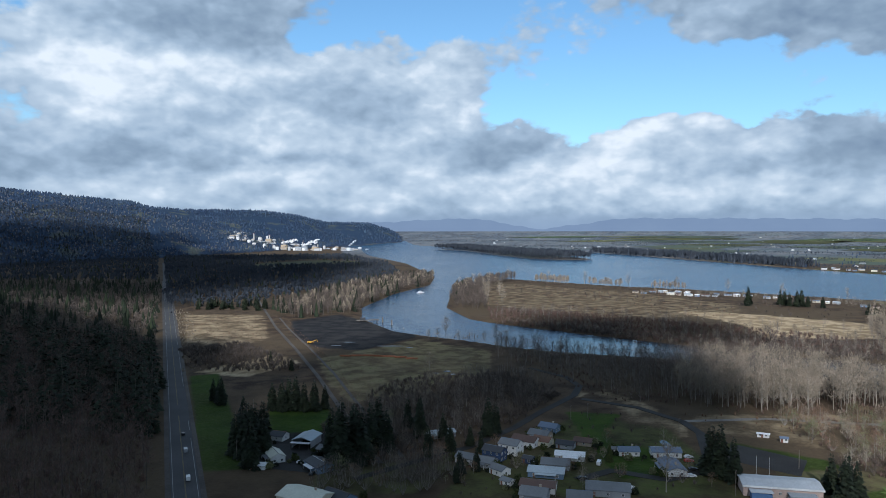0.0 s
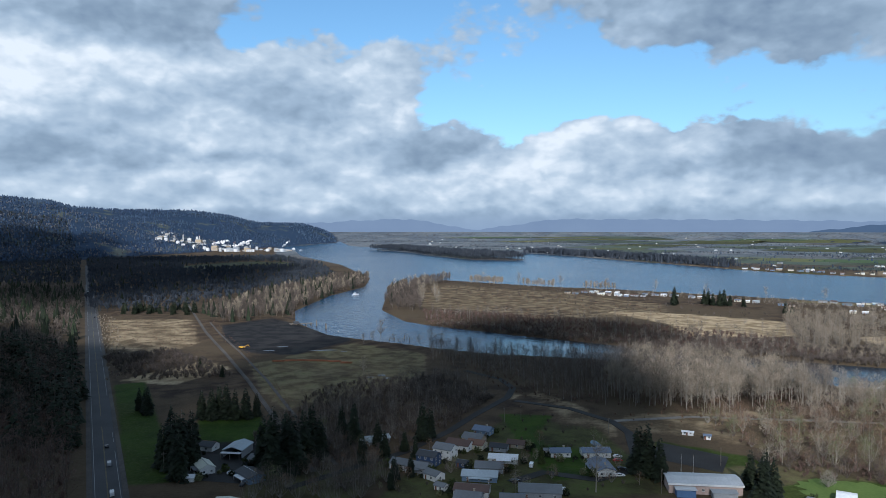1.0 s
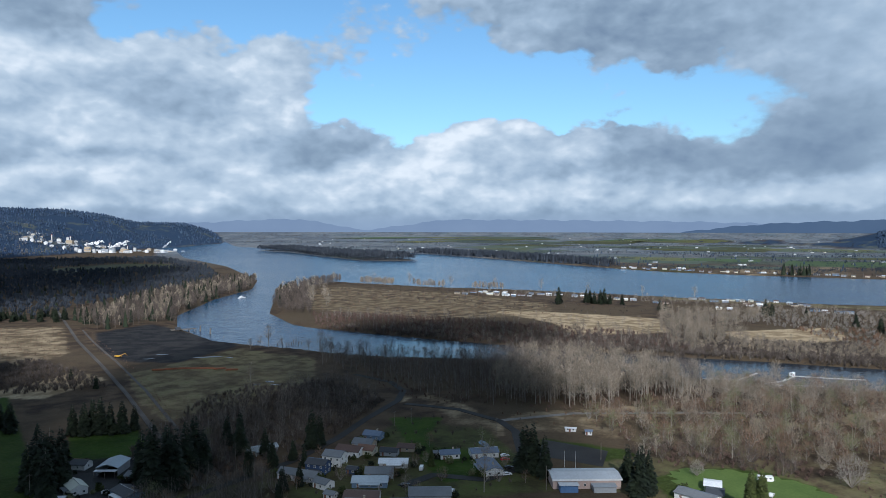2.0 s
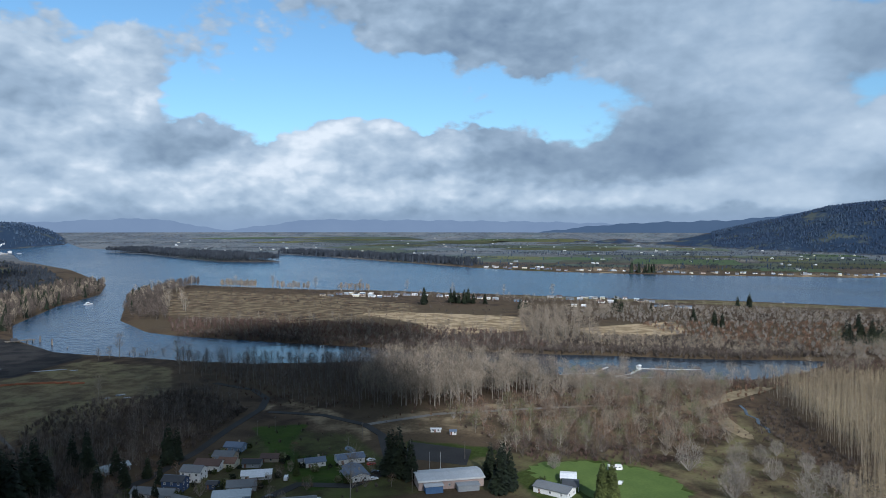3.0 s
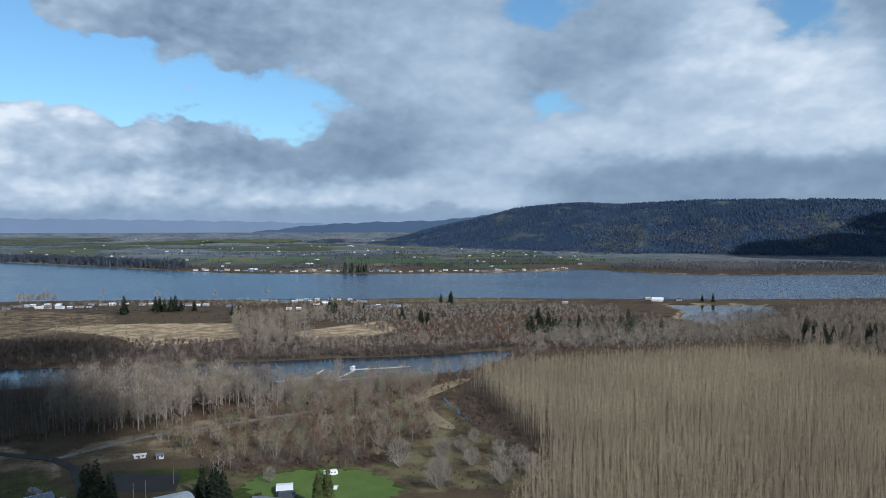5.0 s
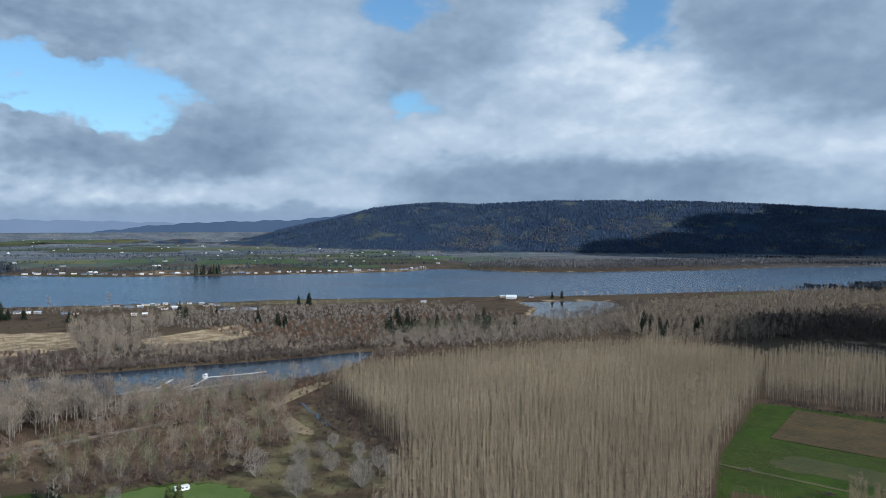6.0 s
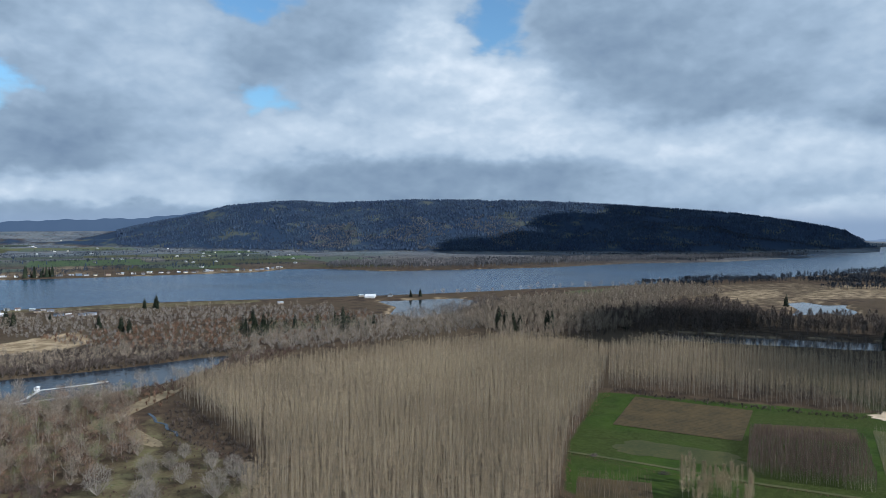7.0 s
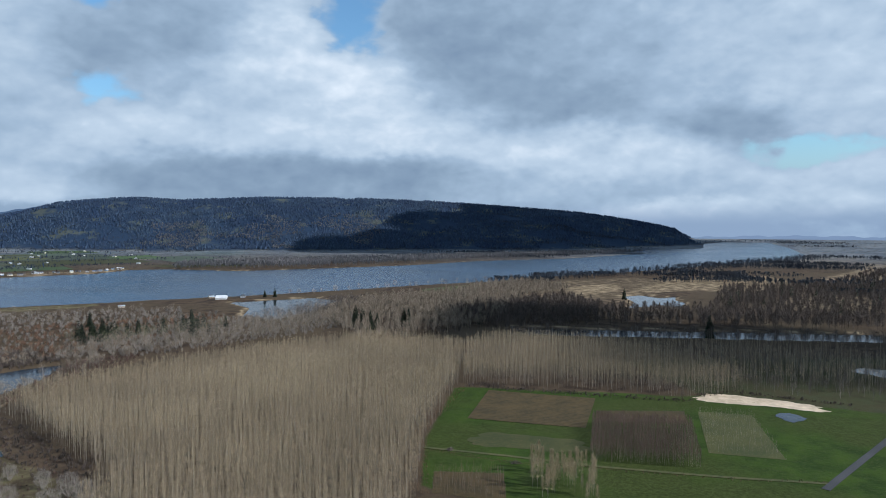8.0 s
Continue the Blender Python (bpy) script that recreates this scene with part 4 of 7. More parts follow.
W_SLOPE = [(-108, 250), (-573, 1450), (-1150, 1500), (-700, 600), (-330, 200)]
W_SLOUGH = [(48, 690), (130, 640), (260, 567), (330, 498), (250, 470), (190, 440), (130, 458), (108, 500), (75, 570), (48, 620)]
W_PALE = [(150, 470), (200, 560), (262, 562), (292, 505), (285, 445), (215, 425), (185, 440)]
W_MIDDLE = [(262, 425), (285, 448), (292, 508), (330, 498), (400, 445), (440, 410), (400, 380), (330, 392)]
W_RED = [(190, 425), (300, 405), (322, 470), (345, 478), (400, 432), (425, 405), (375, 362), (348, 330), (318, 297), (278, 286), (245, 300), (205, 325), (190, 375)]
W_TOWN = [(-60, 450), (-10, 485), (40, 565), (70, 560), (82, 482), (35, 412), (-5, 372), (-40, 340), (-62, 380)]
W_BANK = [(60, 1250), (20, 1120), (-100, 962), (-130, 945), (-185, 890), (-240, 1000), (-190, 1300), (-95, 1650), (60, 1750), (60, 1450)]
W_SPIT = [(59, 860), (150, 780), (230, 706), (330, 640), (400, 610), (430, 700), (340, 800), (200, 930), (60, 1010)]
W_MEADOW = [(395, 640), (470, 600), (520, 720), (640, 800), (520, 870), (440, 745)]
W_REDBRUSH = [(600, 720), (800, 640), (960, 480), (880, 410), (700, 430), (610, 480), (560, 560)]
W_EAST = [(600, 480), (750, 490), (900, 405), (1000, 340), (930, 250), (790, 300), (640, 400)]
W_EAST_FAR = [(745, 200), (950, 330), (1160, 320), (1300, 210), (1540, 110), (1560, 30), (1400, -20), (1250, 60), (1150, 60), (950, 70), (880, 100)]
W_STRIP = [(938, 70), (1090, 60), (1100, -440), (940, -420)]
W_FAR_EAST = [(1130, -230), (1500, -330), (1560, -720), (1080, -620)]
W_SOUTH = [(600, -110), (690, -110), (760, -330), (560, -330), (570, -200)]
W_BELT = [(1885, 1090), (1990, 750), (2540, 295), (3300, -380), (3350, -250), (2900, 250), (2500, 700), (2100, 1150)]
W_NORTH = [(690, 3400), (885, 2700), (955, 2350), (1015, 2040), (1110, 2100), (1060, 2500), (950, 3000), (800, 3500)]
W_VALLEY = [(-590, 1480), (-1150, 1500), (-2300, 2600), (-1500, 3600), (-1050, 2650)]
W_WEST = [(-400, 1020), (-560, 1450), (-1050, 2700), (-520, 2900), (-380, 2900), (-160, 2150), (-100, 1660), (-230, 1200), (-290, 1010)]


W_CLEARING = [(-524, 1990), (-244, 2227), (-283, 2420), (-456, 2500), (-588, 2234)]


def wood(name, shapes, poly, gap, lo, hi, mats, label, thin=1.0, holes=()):
    Q = inside(poly, gap, 0.5, holes)
    if thin < 1:
        Q = Q[rng.uniform(size=len(Q)) < thin]
    return scatter(name, shapes, Q, rng.uniform(lo, hi, len(Q)), mats, label, "trees")


wood("middle_wood", FANS + ROUNDS + TALL, W_MIDDLE, 8.0, 0.65, 1.25, [M_BARK, M_TWIG_GREY], "bushy leafless trees beside the slough", 0.9)
wood("slough_wood", BARES + TALL, W_SLOUGH, 8.0, 0.6, 0.95, [M_BARK, M_TWIG_DARK], "dark leafless wood along the slough")
wood("tall_slough_wood", TALL, [(120, 545), (190, 590), (262, 555), (330, 494), (300, 450), (240, 462), (190, 470), (140, 500)], 10.0, 1.05, 1.5, [M_BARK, M_TWIG_DARK], "tall dark leafless cottonwoods along the slough", 0.9)
wood("pale_wood", TALL, W_PALE, 9.0, 1.05, 1.55, [M_BARK, M_TWIG_GREY], "tall pale-stemmed leafless trees beside the slough")
wood("red_wood", FANS, W_RED, 8.5, 0.65, 1.0, [M_TWIG_DARK, M_TWIG_RED], "leafless reddish alder wood", 0.22)
wood("alder_wood", ROUNDS + FANS, W_RED, 12, 0.75, 1.1, [M_BARK, M_TWIG_GREY], "bushy grey leafless alders", 0.3)
wood("mossy_alders", ROUNDS, W_RED, 24, 0.8, 1.1, [M_BARK, M_MOSS], "mossy green-grey leafless alders", 0.45)
wood("town_wood", BARES + FANS, W_TOWN, 8.5, 0.45, 0.9, [M_BARK, M_TWIG_DARK], "leafless brown trees beside the hamlet", 0.8)
wood("bank_firs", FAR_FIRS, W_BANK, 24, 14, 24, [M_FIR], "dark conifers among the cottonwoods", 0.7)
wood("bank_wood", FINE_MIDS, W_BANK, 14, 12, 22, [M_TWIG_GREY], "pale leafless cottonwoods on the river bank", 0.45)
wood("bank_dark_wood", FINE_MIDS, W_BANK, 10, 9, 20, [M_TWIG_DARK], "brown leafless trees on the river bank")
wood("spit_brush", BRUSH, W_SPIT, 7, 0.6, 1.5, [M_TWIG_MAROON], "dark leafless willow brush on the spit")
wood("spit_wood", TALL, W_SPIT, 17, 0.5, 0.85, [M_BARK, M_TWIG_DARK], "slender leafless trees on the spit", 0.7)
wood("meadow_wood", TALL, W_MEADOW, 9, 0.8, 1.2, [M_BARK, M_TWIG_GREY], "slender grey leafless trees in a dry meadow", 0.55)
wood("red_brush", BRUSH, W_REDBRUSH, 9, 0.8, 1.8, [M_TWIG_RED], "reddish leafless thicket", 0.8)
wood("pale_thicket", BRUSH, W_REDBRUSH, 11, 0.8, 1.9, [M_TWIG_PALE], "pale grey leafless thicket", 0.8)
wood("east_wood", ROUNDS + FANS, W_EAST, 12, 0.8, 1.35, [M_BARK, M_TWIG_GREY], "grey leafless trees behind the plantation", 0.9)
W_GREENS = [(665, 500), (720, 455), (790, 395), (860, 400), (800, 470), (720, 535)]
wood("east_greens", FIRS, W_GREENS, 14, 0.5, 1.15, [M_BARK, M_FIR], "dark evergreens among leafless trees", 0.6)
wood("mossy_trees", ROUNDS, W_GREENS, 15, 0.8, 1.3, [M_BARK, M_MOSS], "mossy grey-green leafless trees", 0.7)
wood("far_east_wood", FINE_MIDS, W_EAST_FAR, 11, 11, 19, [M_TWIG_GREY], "grey leafless wood by the lagoon")
wood("strip_wood", FINE_MIDS, W_STRIP, 10.5, 11, 20, [M_TWIG_DARK], "leafless trees along a backwater")
wood("outer_wood", FINE_MIDS, W_FAR_EAST, 13, 11, 20, [M_TWIG_DARK], "dark leafless wood on the bottomland")
wood("south_wood", TALL, W_SOUTH, 9.5, 0.35, 0.75, [M_BARK, M_TWIG_DARK], "leafless saplings in shallow floodwater", 0.8)
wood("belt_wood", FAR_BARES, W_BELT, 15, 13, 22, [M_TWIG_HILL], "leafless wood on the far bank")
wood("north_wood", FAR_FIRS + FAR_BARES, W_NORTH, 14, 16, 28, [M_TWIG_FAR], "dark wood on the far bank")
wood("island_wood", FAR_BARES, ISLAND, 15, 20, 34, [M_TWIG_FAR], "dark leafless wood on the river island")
wood("west_wood", FAR_FIRS, W_WEST, 26, 11, 22, [M_FIR], "dark conifers in the near bank forest", 0.14, (W_CLEARING,))
wood("valley_wood", FAR_FIRS, W_VALLEY, 26, 11, 20, [M_FIR], "dark conifers beyond the highway", 0.16)
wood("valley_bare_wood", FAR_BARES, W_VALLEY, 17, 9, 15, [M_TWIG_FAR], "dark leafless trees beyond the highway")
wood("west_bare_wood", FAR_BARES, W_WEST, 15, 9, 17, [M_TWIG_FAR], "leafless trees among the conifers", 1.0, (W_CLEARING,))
W_SLOPE_NEAR = [(-105, 250), (-262, 650), (-480, 650), (-330, 200)]
wood("slope_wood", DARK_BARES, W_SLOPE_NEAR, 7, 0.7, 1.25, [M_TWIG_DARK, M_TWIG_MAROON], "dark leafless trees on the slope", 0.8)
wood("slope_alders", DARK_BARES, W_SLOPE_NEAR, 9, 0.7, 1.1, [M_TWIG_DARK, M_TWIG_DARK], "dark leafless alders on the slope", 0.8)
wood("upper_slope_wood", MIDS, W_SLOPE, 11, 8, 15, [M_TWIG_DARK], "dark leafless forest on the slope", 0.8, (W_SLOPE_NEAR,))


def hill_forest(name, shapes, n, q0, q1, a0, a1, lo, hi, mats, label, keep=None):
    """Forest on the hills, set out in built coordinates."""
    q = rng.uniform(q0, q1, n)
    a = np.radians(rng.uniform(a0, a1, n))
    P = np.column_stack([q * np.sin(a), q * np.cos(a)])
    z, T, wet, s, hill = land(P)
    ok = hill > 4
    if keep is not None:
        ok &= keep(P)
    T = T[ok]
    return scatter(name, shapes, T, rng.uniform(lo, hi, len(T)) / s[ok], mats, label, "trees")


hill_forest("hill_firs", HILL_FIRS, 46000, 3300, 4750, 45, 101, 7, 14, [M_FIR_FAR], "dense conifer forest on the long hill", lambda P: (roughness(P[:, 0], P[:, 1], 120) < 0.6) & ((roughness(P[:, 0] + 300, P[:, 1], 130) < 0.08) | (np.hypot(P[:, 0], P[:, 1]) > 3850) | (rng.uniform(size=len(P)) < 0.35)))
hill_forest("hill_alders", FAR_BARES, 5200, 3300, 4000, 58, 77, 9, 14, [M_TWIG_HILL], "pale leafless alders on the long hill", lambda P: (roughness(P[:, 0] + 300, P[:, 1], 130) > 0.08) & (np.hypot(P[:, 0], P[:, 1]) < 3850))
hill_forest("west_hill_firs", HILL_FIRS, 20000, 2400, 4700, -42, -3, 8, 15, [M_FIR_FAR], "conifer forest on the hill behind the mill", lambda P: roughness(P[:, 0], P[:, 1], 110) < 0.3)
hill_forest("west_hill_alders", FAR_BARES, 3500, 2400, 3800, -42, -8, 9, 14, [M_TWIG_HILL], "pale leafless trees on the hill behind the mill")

# trees and hedges over the far plain
rows = []
for p in dry_land(ringed(150, 1850, 9000, 3, 62)):       # hedgerows and short shelter belts
    t = 0.9 + (0 if rng.uniform() < 0.7 else 1.5708) + rng.normal() * 0.12
    w = rng.uniform(0.05, 0.22) * np.hypot(*p)
    f = rng.uniform(-0.5, 0.5, int(rng.uniform(20, 60)))
    rows.append(p + np.column_stack([np.sin(t) * f, np.cos(t) * f]) * w + rng.normal(size=(len(f), 2)) * 5)
Q = dry_land(np.concatenate(rows + [ringed(700, 1750, 9000, 3, 62)]))
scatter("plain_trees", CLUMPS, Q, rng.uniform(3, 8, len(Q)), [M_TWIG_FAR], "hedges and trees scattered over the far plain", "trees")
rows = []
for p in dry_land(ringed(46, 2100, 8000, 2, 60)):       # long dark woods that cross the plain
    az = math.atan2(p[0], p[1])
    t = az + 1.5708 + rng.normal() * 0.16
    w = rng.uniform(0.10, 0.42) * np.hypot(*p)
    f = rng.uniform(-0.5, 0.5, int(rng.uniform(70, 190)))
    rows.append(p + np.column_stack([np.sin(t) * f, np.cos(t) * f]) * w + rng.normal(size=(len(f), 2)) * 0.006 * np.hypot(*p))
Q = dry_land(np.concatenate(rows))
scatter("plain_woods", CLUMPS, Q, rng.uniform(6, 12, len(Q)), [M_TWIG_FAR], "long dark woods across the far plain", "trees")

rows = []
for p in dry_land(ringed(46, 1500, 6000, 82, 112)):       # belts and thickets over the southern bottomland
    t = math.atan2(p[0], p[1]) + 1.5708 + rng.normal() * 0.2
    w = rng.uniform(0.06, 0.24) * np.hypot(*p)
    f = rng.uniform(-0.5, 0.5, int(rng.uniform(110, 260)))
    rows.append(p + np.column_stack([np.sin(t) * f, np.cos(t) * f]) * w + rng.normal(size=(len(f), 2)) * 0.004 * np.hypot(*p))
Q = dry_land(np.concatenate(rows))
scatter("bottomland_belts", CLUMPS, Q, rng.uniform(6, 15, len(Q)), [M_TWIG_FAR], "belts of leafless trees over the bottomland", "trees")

W_UNDER = [(100, 470), (60, 600), (60, 680), (260, 560), (420, 430), (375, 362), (318, 297), (278, 286), (245, 300), (205, 325), (190, 380), (195, 425), (150, 450)]
wood("underbrush", BRUSH, W_UNDER, 6.0, 0.3, 0.8, [M_TWIG_MAROON], "dark reddish-brown leafless underbrush", 0.7)
wood("willow_brush", BRUSH, [(258, 285), (318, 295), (350, 325), (400, 365), (428, 372), (398, 325), (325, 230), (292, 190), (258, 205), (252, 250)], 4.2, 0.12, 0.5, [M_TWIG_MAROON], "low brush among the willows", 0.55)
wood("upper_slope_firs", FAR_FIRS, W_SLOPE, 18, 10, 23, [M_FIR], "dark conifers on the upper slope", 0.6, (W_SLOPE_NEAR,))
wood("slope_brush", BRUSH, W_SLOPE_NEAR, 7.5, 0.6, 1.5, [M_TWIG_MAROON], "dark leafless brush on the slope")
wood("slope_firs", FIRS, [(-150, 385), (-262, 650), (-480, 650), (-370, 330), (-230, 340)], 8.5, 0.5, 1.4, [M_TWIG_DARK, M_FIR], "dark firs on the slope beside the highway", 0.4)
wood("edge_brush", BRUSH, [(290, 205), (318, 250), (345, 312), (390, 345), (420, 350), (396, 318), (330, 222), (260, 190)], 5, 0.4, 0.9, [M_TWIG_DARK], "brown brush along the plantation edge", 0.6)
wood("highway_brush", BRUSH, [(-180, 560), (-262, 760), (-340, 960), (-375, 1010), (-360, 960), (-258, 700), (-205, 560)], 5, 0.4, 0.8, [M_TWIG_GREY], "pale dry brush along the highway verge", 0.6)
wood("meadow_tufts", BRUSH, [(-344, 939), (-233, 938), (-175, 727), (-205, 676), (-257, 709)], 6.5, 0.15, 0.5, [M_TWIG_RED], "tufts of tan grass and brambles", 0.75)
wood("verge_brush", BRUSH, [(-200, 705), (-150, 640), (-110, 565), (-185, 560), (-245, 660)], 5, 0.8, 1.6, [M_TWIG_DARK], "brown leafless thicket beside the highway")
wood("track_brush", BRUSH, [(-22, 352), (-52, 437), (-88, 552), (-132, 680), (-176, 802), (-215, 920), (-205, 922), (-164, 800), (-118, 676), (-74, 548), (-40, 432), (-14, 350)], 2.6, 0.08, 0.35, [M_TWIG_RED], "brown brush along the railway", 0.4)
wood("rail_brush", BRUSH, [(-60, 450), (-20, 480), (35, 565), (80, 480), (30, 400), (-40, 335), (-70, 400)], 5.5, 0.6, 1.3, [M_TWIG_DARK], "brown leafless thicket between track and lane", 0.8)
wood("east_brush", BRUSH, [(600, 480), (760, 500), (1000, 400), (1010, 300), (930, 240), (790, 290), (640, 395)], 10, 0.8, 1.7, [M_TWIG_PALE], "grey leafless thicket behind the plantation")
wood("bank_brush", BRUSH, [(400, 640), (500, 560), (610, 470), (600, 560), (520, 640), (430, 690)], 6, 0.8, 1.6, [M_TWIG_GREY], "grey leafless thicket on the slough bank")
wood("mixed_brush", BRUSH, [(560, 840), (700, 900), (900, 760), (1000, 560), (900, 480), (760, 660), (600, 720)], 11, 0.8, 1.9, [M_TWIG_PALE], "grey leafless thicket along the river road")
wood("mixed_trees", BARES, [(540, 900), (700, 900), (900, 760), (1000, 560), (900, 520), (760, 680), (600, 760)], 17, 0.5, 0.95, [M_BARK, M_TWIG_GREY], "leafless trees along the river road", 0.8)
wood("marsh_brush", BRUSH, [(740, 190), (950, 330), (1250, 200), (1260, -80), (1100, -60), (940, -60), (880, 90)], 13, 0.8, 1.7, [M_TWIG_DARK], "dark leafless thicket on the marsh")
YOUNG = [poplar_shape(21, 95, 0.22) for _ in range(4)]
wood("block_saplings", YOUNG, [(474, -27), (396, -22), (394, -80), (468, -88)], 1.9, 0.42, 0.50, [M_BARK_POPLAR, M_TWIG_MAROON], "square block of young reddish-twigged trees")
wood("plot_saplings", POPLARS, [(515, -100), (510, -134), (416, -129), (421, -89)], 2.3, 0.16, 0.26, [M_BARK_PALE, M_TWIG_GREY], "rows of pale saplings")
wood("strip_saplings", POPLARS, [(505, -31), (515, -91), (482, -88), (478, -29)], 2.4, 0.10, 0.17, [M_BARK, M_TWIG_RED], "rows of small saplings")
DITCH = [(405, 74), (399, 72), (385, 25), (383, -20), (377, -95), (381, -139), (385, -139), (382, -95), (388, -20), (390, 25)]
wood("ditch_grass", BRUSH, DITCH, 1.4, 0.08, 0.24, [M_TWIG_RED], "tufts of dry grass along the ditch", 0.75)
wood("field_edge_grass", BRUSH, [(334, 62), (399, 75), (446, 82), (559, 73), (560, 66), (446, 76), (399, 69), (334, 56)], 1.8, 0.10, 0.30, [M_TWIG_RED], "dry grass and brambles at the plantation edge", 0.7)
wood("field_end_brush", BRUSH, [(562, 70), (572, 66), (556, -30), (548, -100), (572, -112), (584, -140), (566, -176), (552, -215), (546, -212), (560, -172), (572, -134), (560, -112), (538, -98), (545, -30)], 2.6, 0.2, 0.75, [M_TWIG_DARK], "brown brush at the foot of the poplar belt", 0.7)
wood("plot_weeds", BRUSH, [(440, 40), (438, 10), (432, -18), (410, -18), (412, 20), (416, 46)], 2.6, 0.06, 0.18, [M_TWIG_RED], "thin dry weeds in the field", 0.6)
wood("near_saplings", POPLARS, [(366, 59), (369, 23), (332, 19), (336, 55)], 2.2, 0.22, 0.34, [M_BARK_PALE, M_TWIG_RED], "rows of young trees by the plantation")

wood("spit_thicket", BRUSH, [(25, 1300), (140, 1440), (334, 1240), (433, 1040), (380, 900), (200, 910), (60, 1050)], 15, 0.3, 0.8, [M_TWIG_RED], "low brown brush on the grassy spit")
wood("spit_edge_wood", FINE_MIDS, [(14, 1060), (24, 1310), (85, 1510), (140, 1600), (160, 1560), (70, 1330), (70, 1090), (60, 1000), (30, 1000)], 10, 11, 22, [M_TWIG_DARK], "leafless cottonwoods at the tip of the spit")
wood("river_edge_wood", FINE_MIDS, [(1700, 60), (2015, -215), (2469, -560), (2922, -905), (2820, -990), (2350, -660), (1930, -320), (1620, 20)], 19, 10, 20, [M_TWIG_FAR], "dark leafless belt along the river")
wood("marsh_wood", FAR_BARES + FAR_FIRS, [(1500, -480), (2150, -880), (2050, -1250), (1350, -820)], 17, 10, 18, [M_TWIG_DARK], "dark wood on the bottomland")
wood("outer_firs", FIRS, W_FAR_EAST, 50, 0.6, 1.2, [M_BARK, M_FIR], "dark conifers on the bottomland", 0.6)
wood("backwater_row", TALL, [(832, 60), (856, 60), (866, -410), (838, -410)], 7.5, 0.5, 0.95, [M_BARK, M_TWIG_DARK], "row of leafless trees before the backwater")
wood("lagoon_row", BARES, [(880, 400), (1030, 352), (1160, 352), (1110, 300), (930, 310)], 9, 0.8, 1.35, [M_BARK, M_TWIG_DARK], "leafless trees before the lagoon")
wood("shore_hedge", FAR_BARES + FAR_FIRS, [(1880, 1160), (1700, 1200), (1530, 1340), (1354, 1475), (1210, 1625), (1085, 1790), (1110, 1830), (1240, 1660), (1380, 1510), (1560, 1375), (1720, 1240), (1890, 1200)], 16, 5, 12, [M_TWIG_DARK], "garden trees along the far bank", 0.7)
wood("shore_firs", FAR_FIRS, [(1268, 1560), (1318, 1520), (1340, 1540), (1290, 1580)], 11, 18, 32, [M_FIR], "tall dark conifers on the far bank", 0.9)
wood("home_hedge", ROUNDS + FANS, [(330, 1210), (450, 1190), (600, 1010), (780, 850), (800, 900), (640, 1090), (470, 1240), (360, 1270)], 12, 0.35, 0.8, [M_BARK, M_TWIG_GREY], "garden trees among the riverside homes", 0.7)
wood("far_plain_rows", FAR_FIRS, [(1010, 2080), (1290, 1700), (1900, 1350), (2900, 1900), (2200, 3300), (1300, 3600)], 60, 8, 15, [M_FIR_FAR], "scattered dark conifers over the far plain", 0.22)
for k, poly in enumerate(([(205, 1535), (262, 1480), (250, 1440), (190, 1500)], [(300, 1430), (350, 1385), (335, 1365), (285, 1410)], [(395, 1350), (450, 1310), (435, 1290), (380, 1330)])):
    wood("shore_clump", FINE_MIDS, poly, 8, 11, 19, [M_TWIG_GREY], "clump of tall pale leafless cottonwoods on the shore")

NORTH_BANK = [(215, 640), (262, 615), (335, 575), (415, 535), (490, 485), (555, 425), (646, 519), (585, 595), (500, 647), (415, 690), (334, 730), (290, 759)]
wood("north_bank_brush", BRUSH, NORTH_BANK, 4.5, 0.6, 1.5, [M_TWIG_DARK], "dark leafless thicket along the slough", 0.85)
wood("north_bank_wood", FANS + TALL, NORTH_BANK, 12, 0.35, 0.8, [M_BARK, M_TWIG_GREY], "leafless trees along the slough", 0.7)
wood("hamlet_brush", BRUSH, [(-50, 498), (-11, 550), (61, 545), (80, 480), (50, 425), (25, 390), (5, 358), (-12, 345), (-31, 350), (-48, 390)], 5, 0.6, 1.4, [M_TWIG_DARK], "brown leafless thicket behind the hamlet")
wood("hamlet_wood", FANS + ROUNDS, [(-45, 480), (-11, 540), (40, 545), (70, 480), (45, 430), (20, 395), (0, 365), (-20, 352), (-42, 380)], 10, 0.5, 1.0, [M_BARK, M_TWIG_DARK], "brown leafless trees behind the hamlet", 0.75)
wood("grove_edge_brush", BRUSH, [(250, 195), (290, 205), (330, 262), (352, 310), (400, 345), (428, 372), (400, 322), (330, 222), (262, 165), (210, 160)], 3.6, 0.25, 0.9, [M_TWIG_DARK], "brown brush under the plantation edge", 0.7)
wood("slough_end_brush", BRUSH, [(395, 402), (440, 424), (480, 414), (540, 420), (605, 446), (645, 400), (560, 382), (450, 388)], 4.2, 0.35, 1.1, [M_TWIG_MAROON], "dark reddish brush at the end of the slough", 0.8)
wood("slough_end_trees", TALL + FANS, [(400, 398), (440, 420), (480, 412), (540, 418), (600, 444), (640, 405), (560, 390), (450, 392)], 10, 0.5, 0.95, [M_BARK, M_TWIG_GREY], "slender leafless trees at the end of the slough", 0.7)
wood("creek_brush", BRUSH, [(330, 392), (400, 385), (440, 405), (470, 380), (440, 376), (400, 355), (350, 372)], 6, 0.5, 1.2, [M_TWIG_RED], "reddish brush by the sandy track", 0.5)
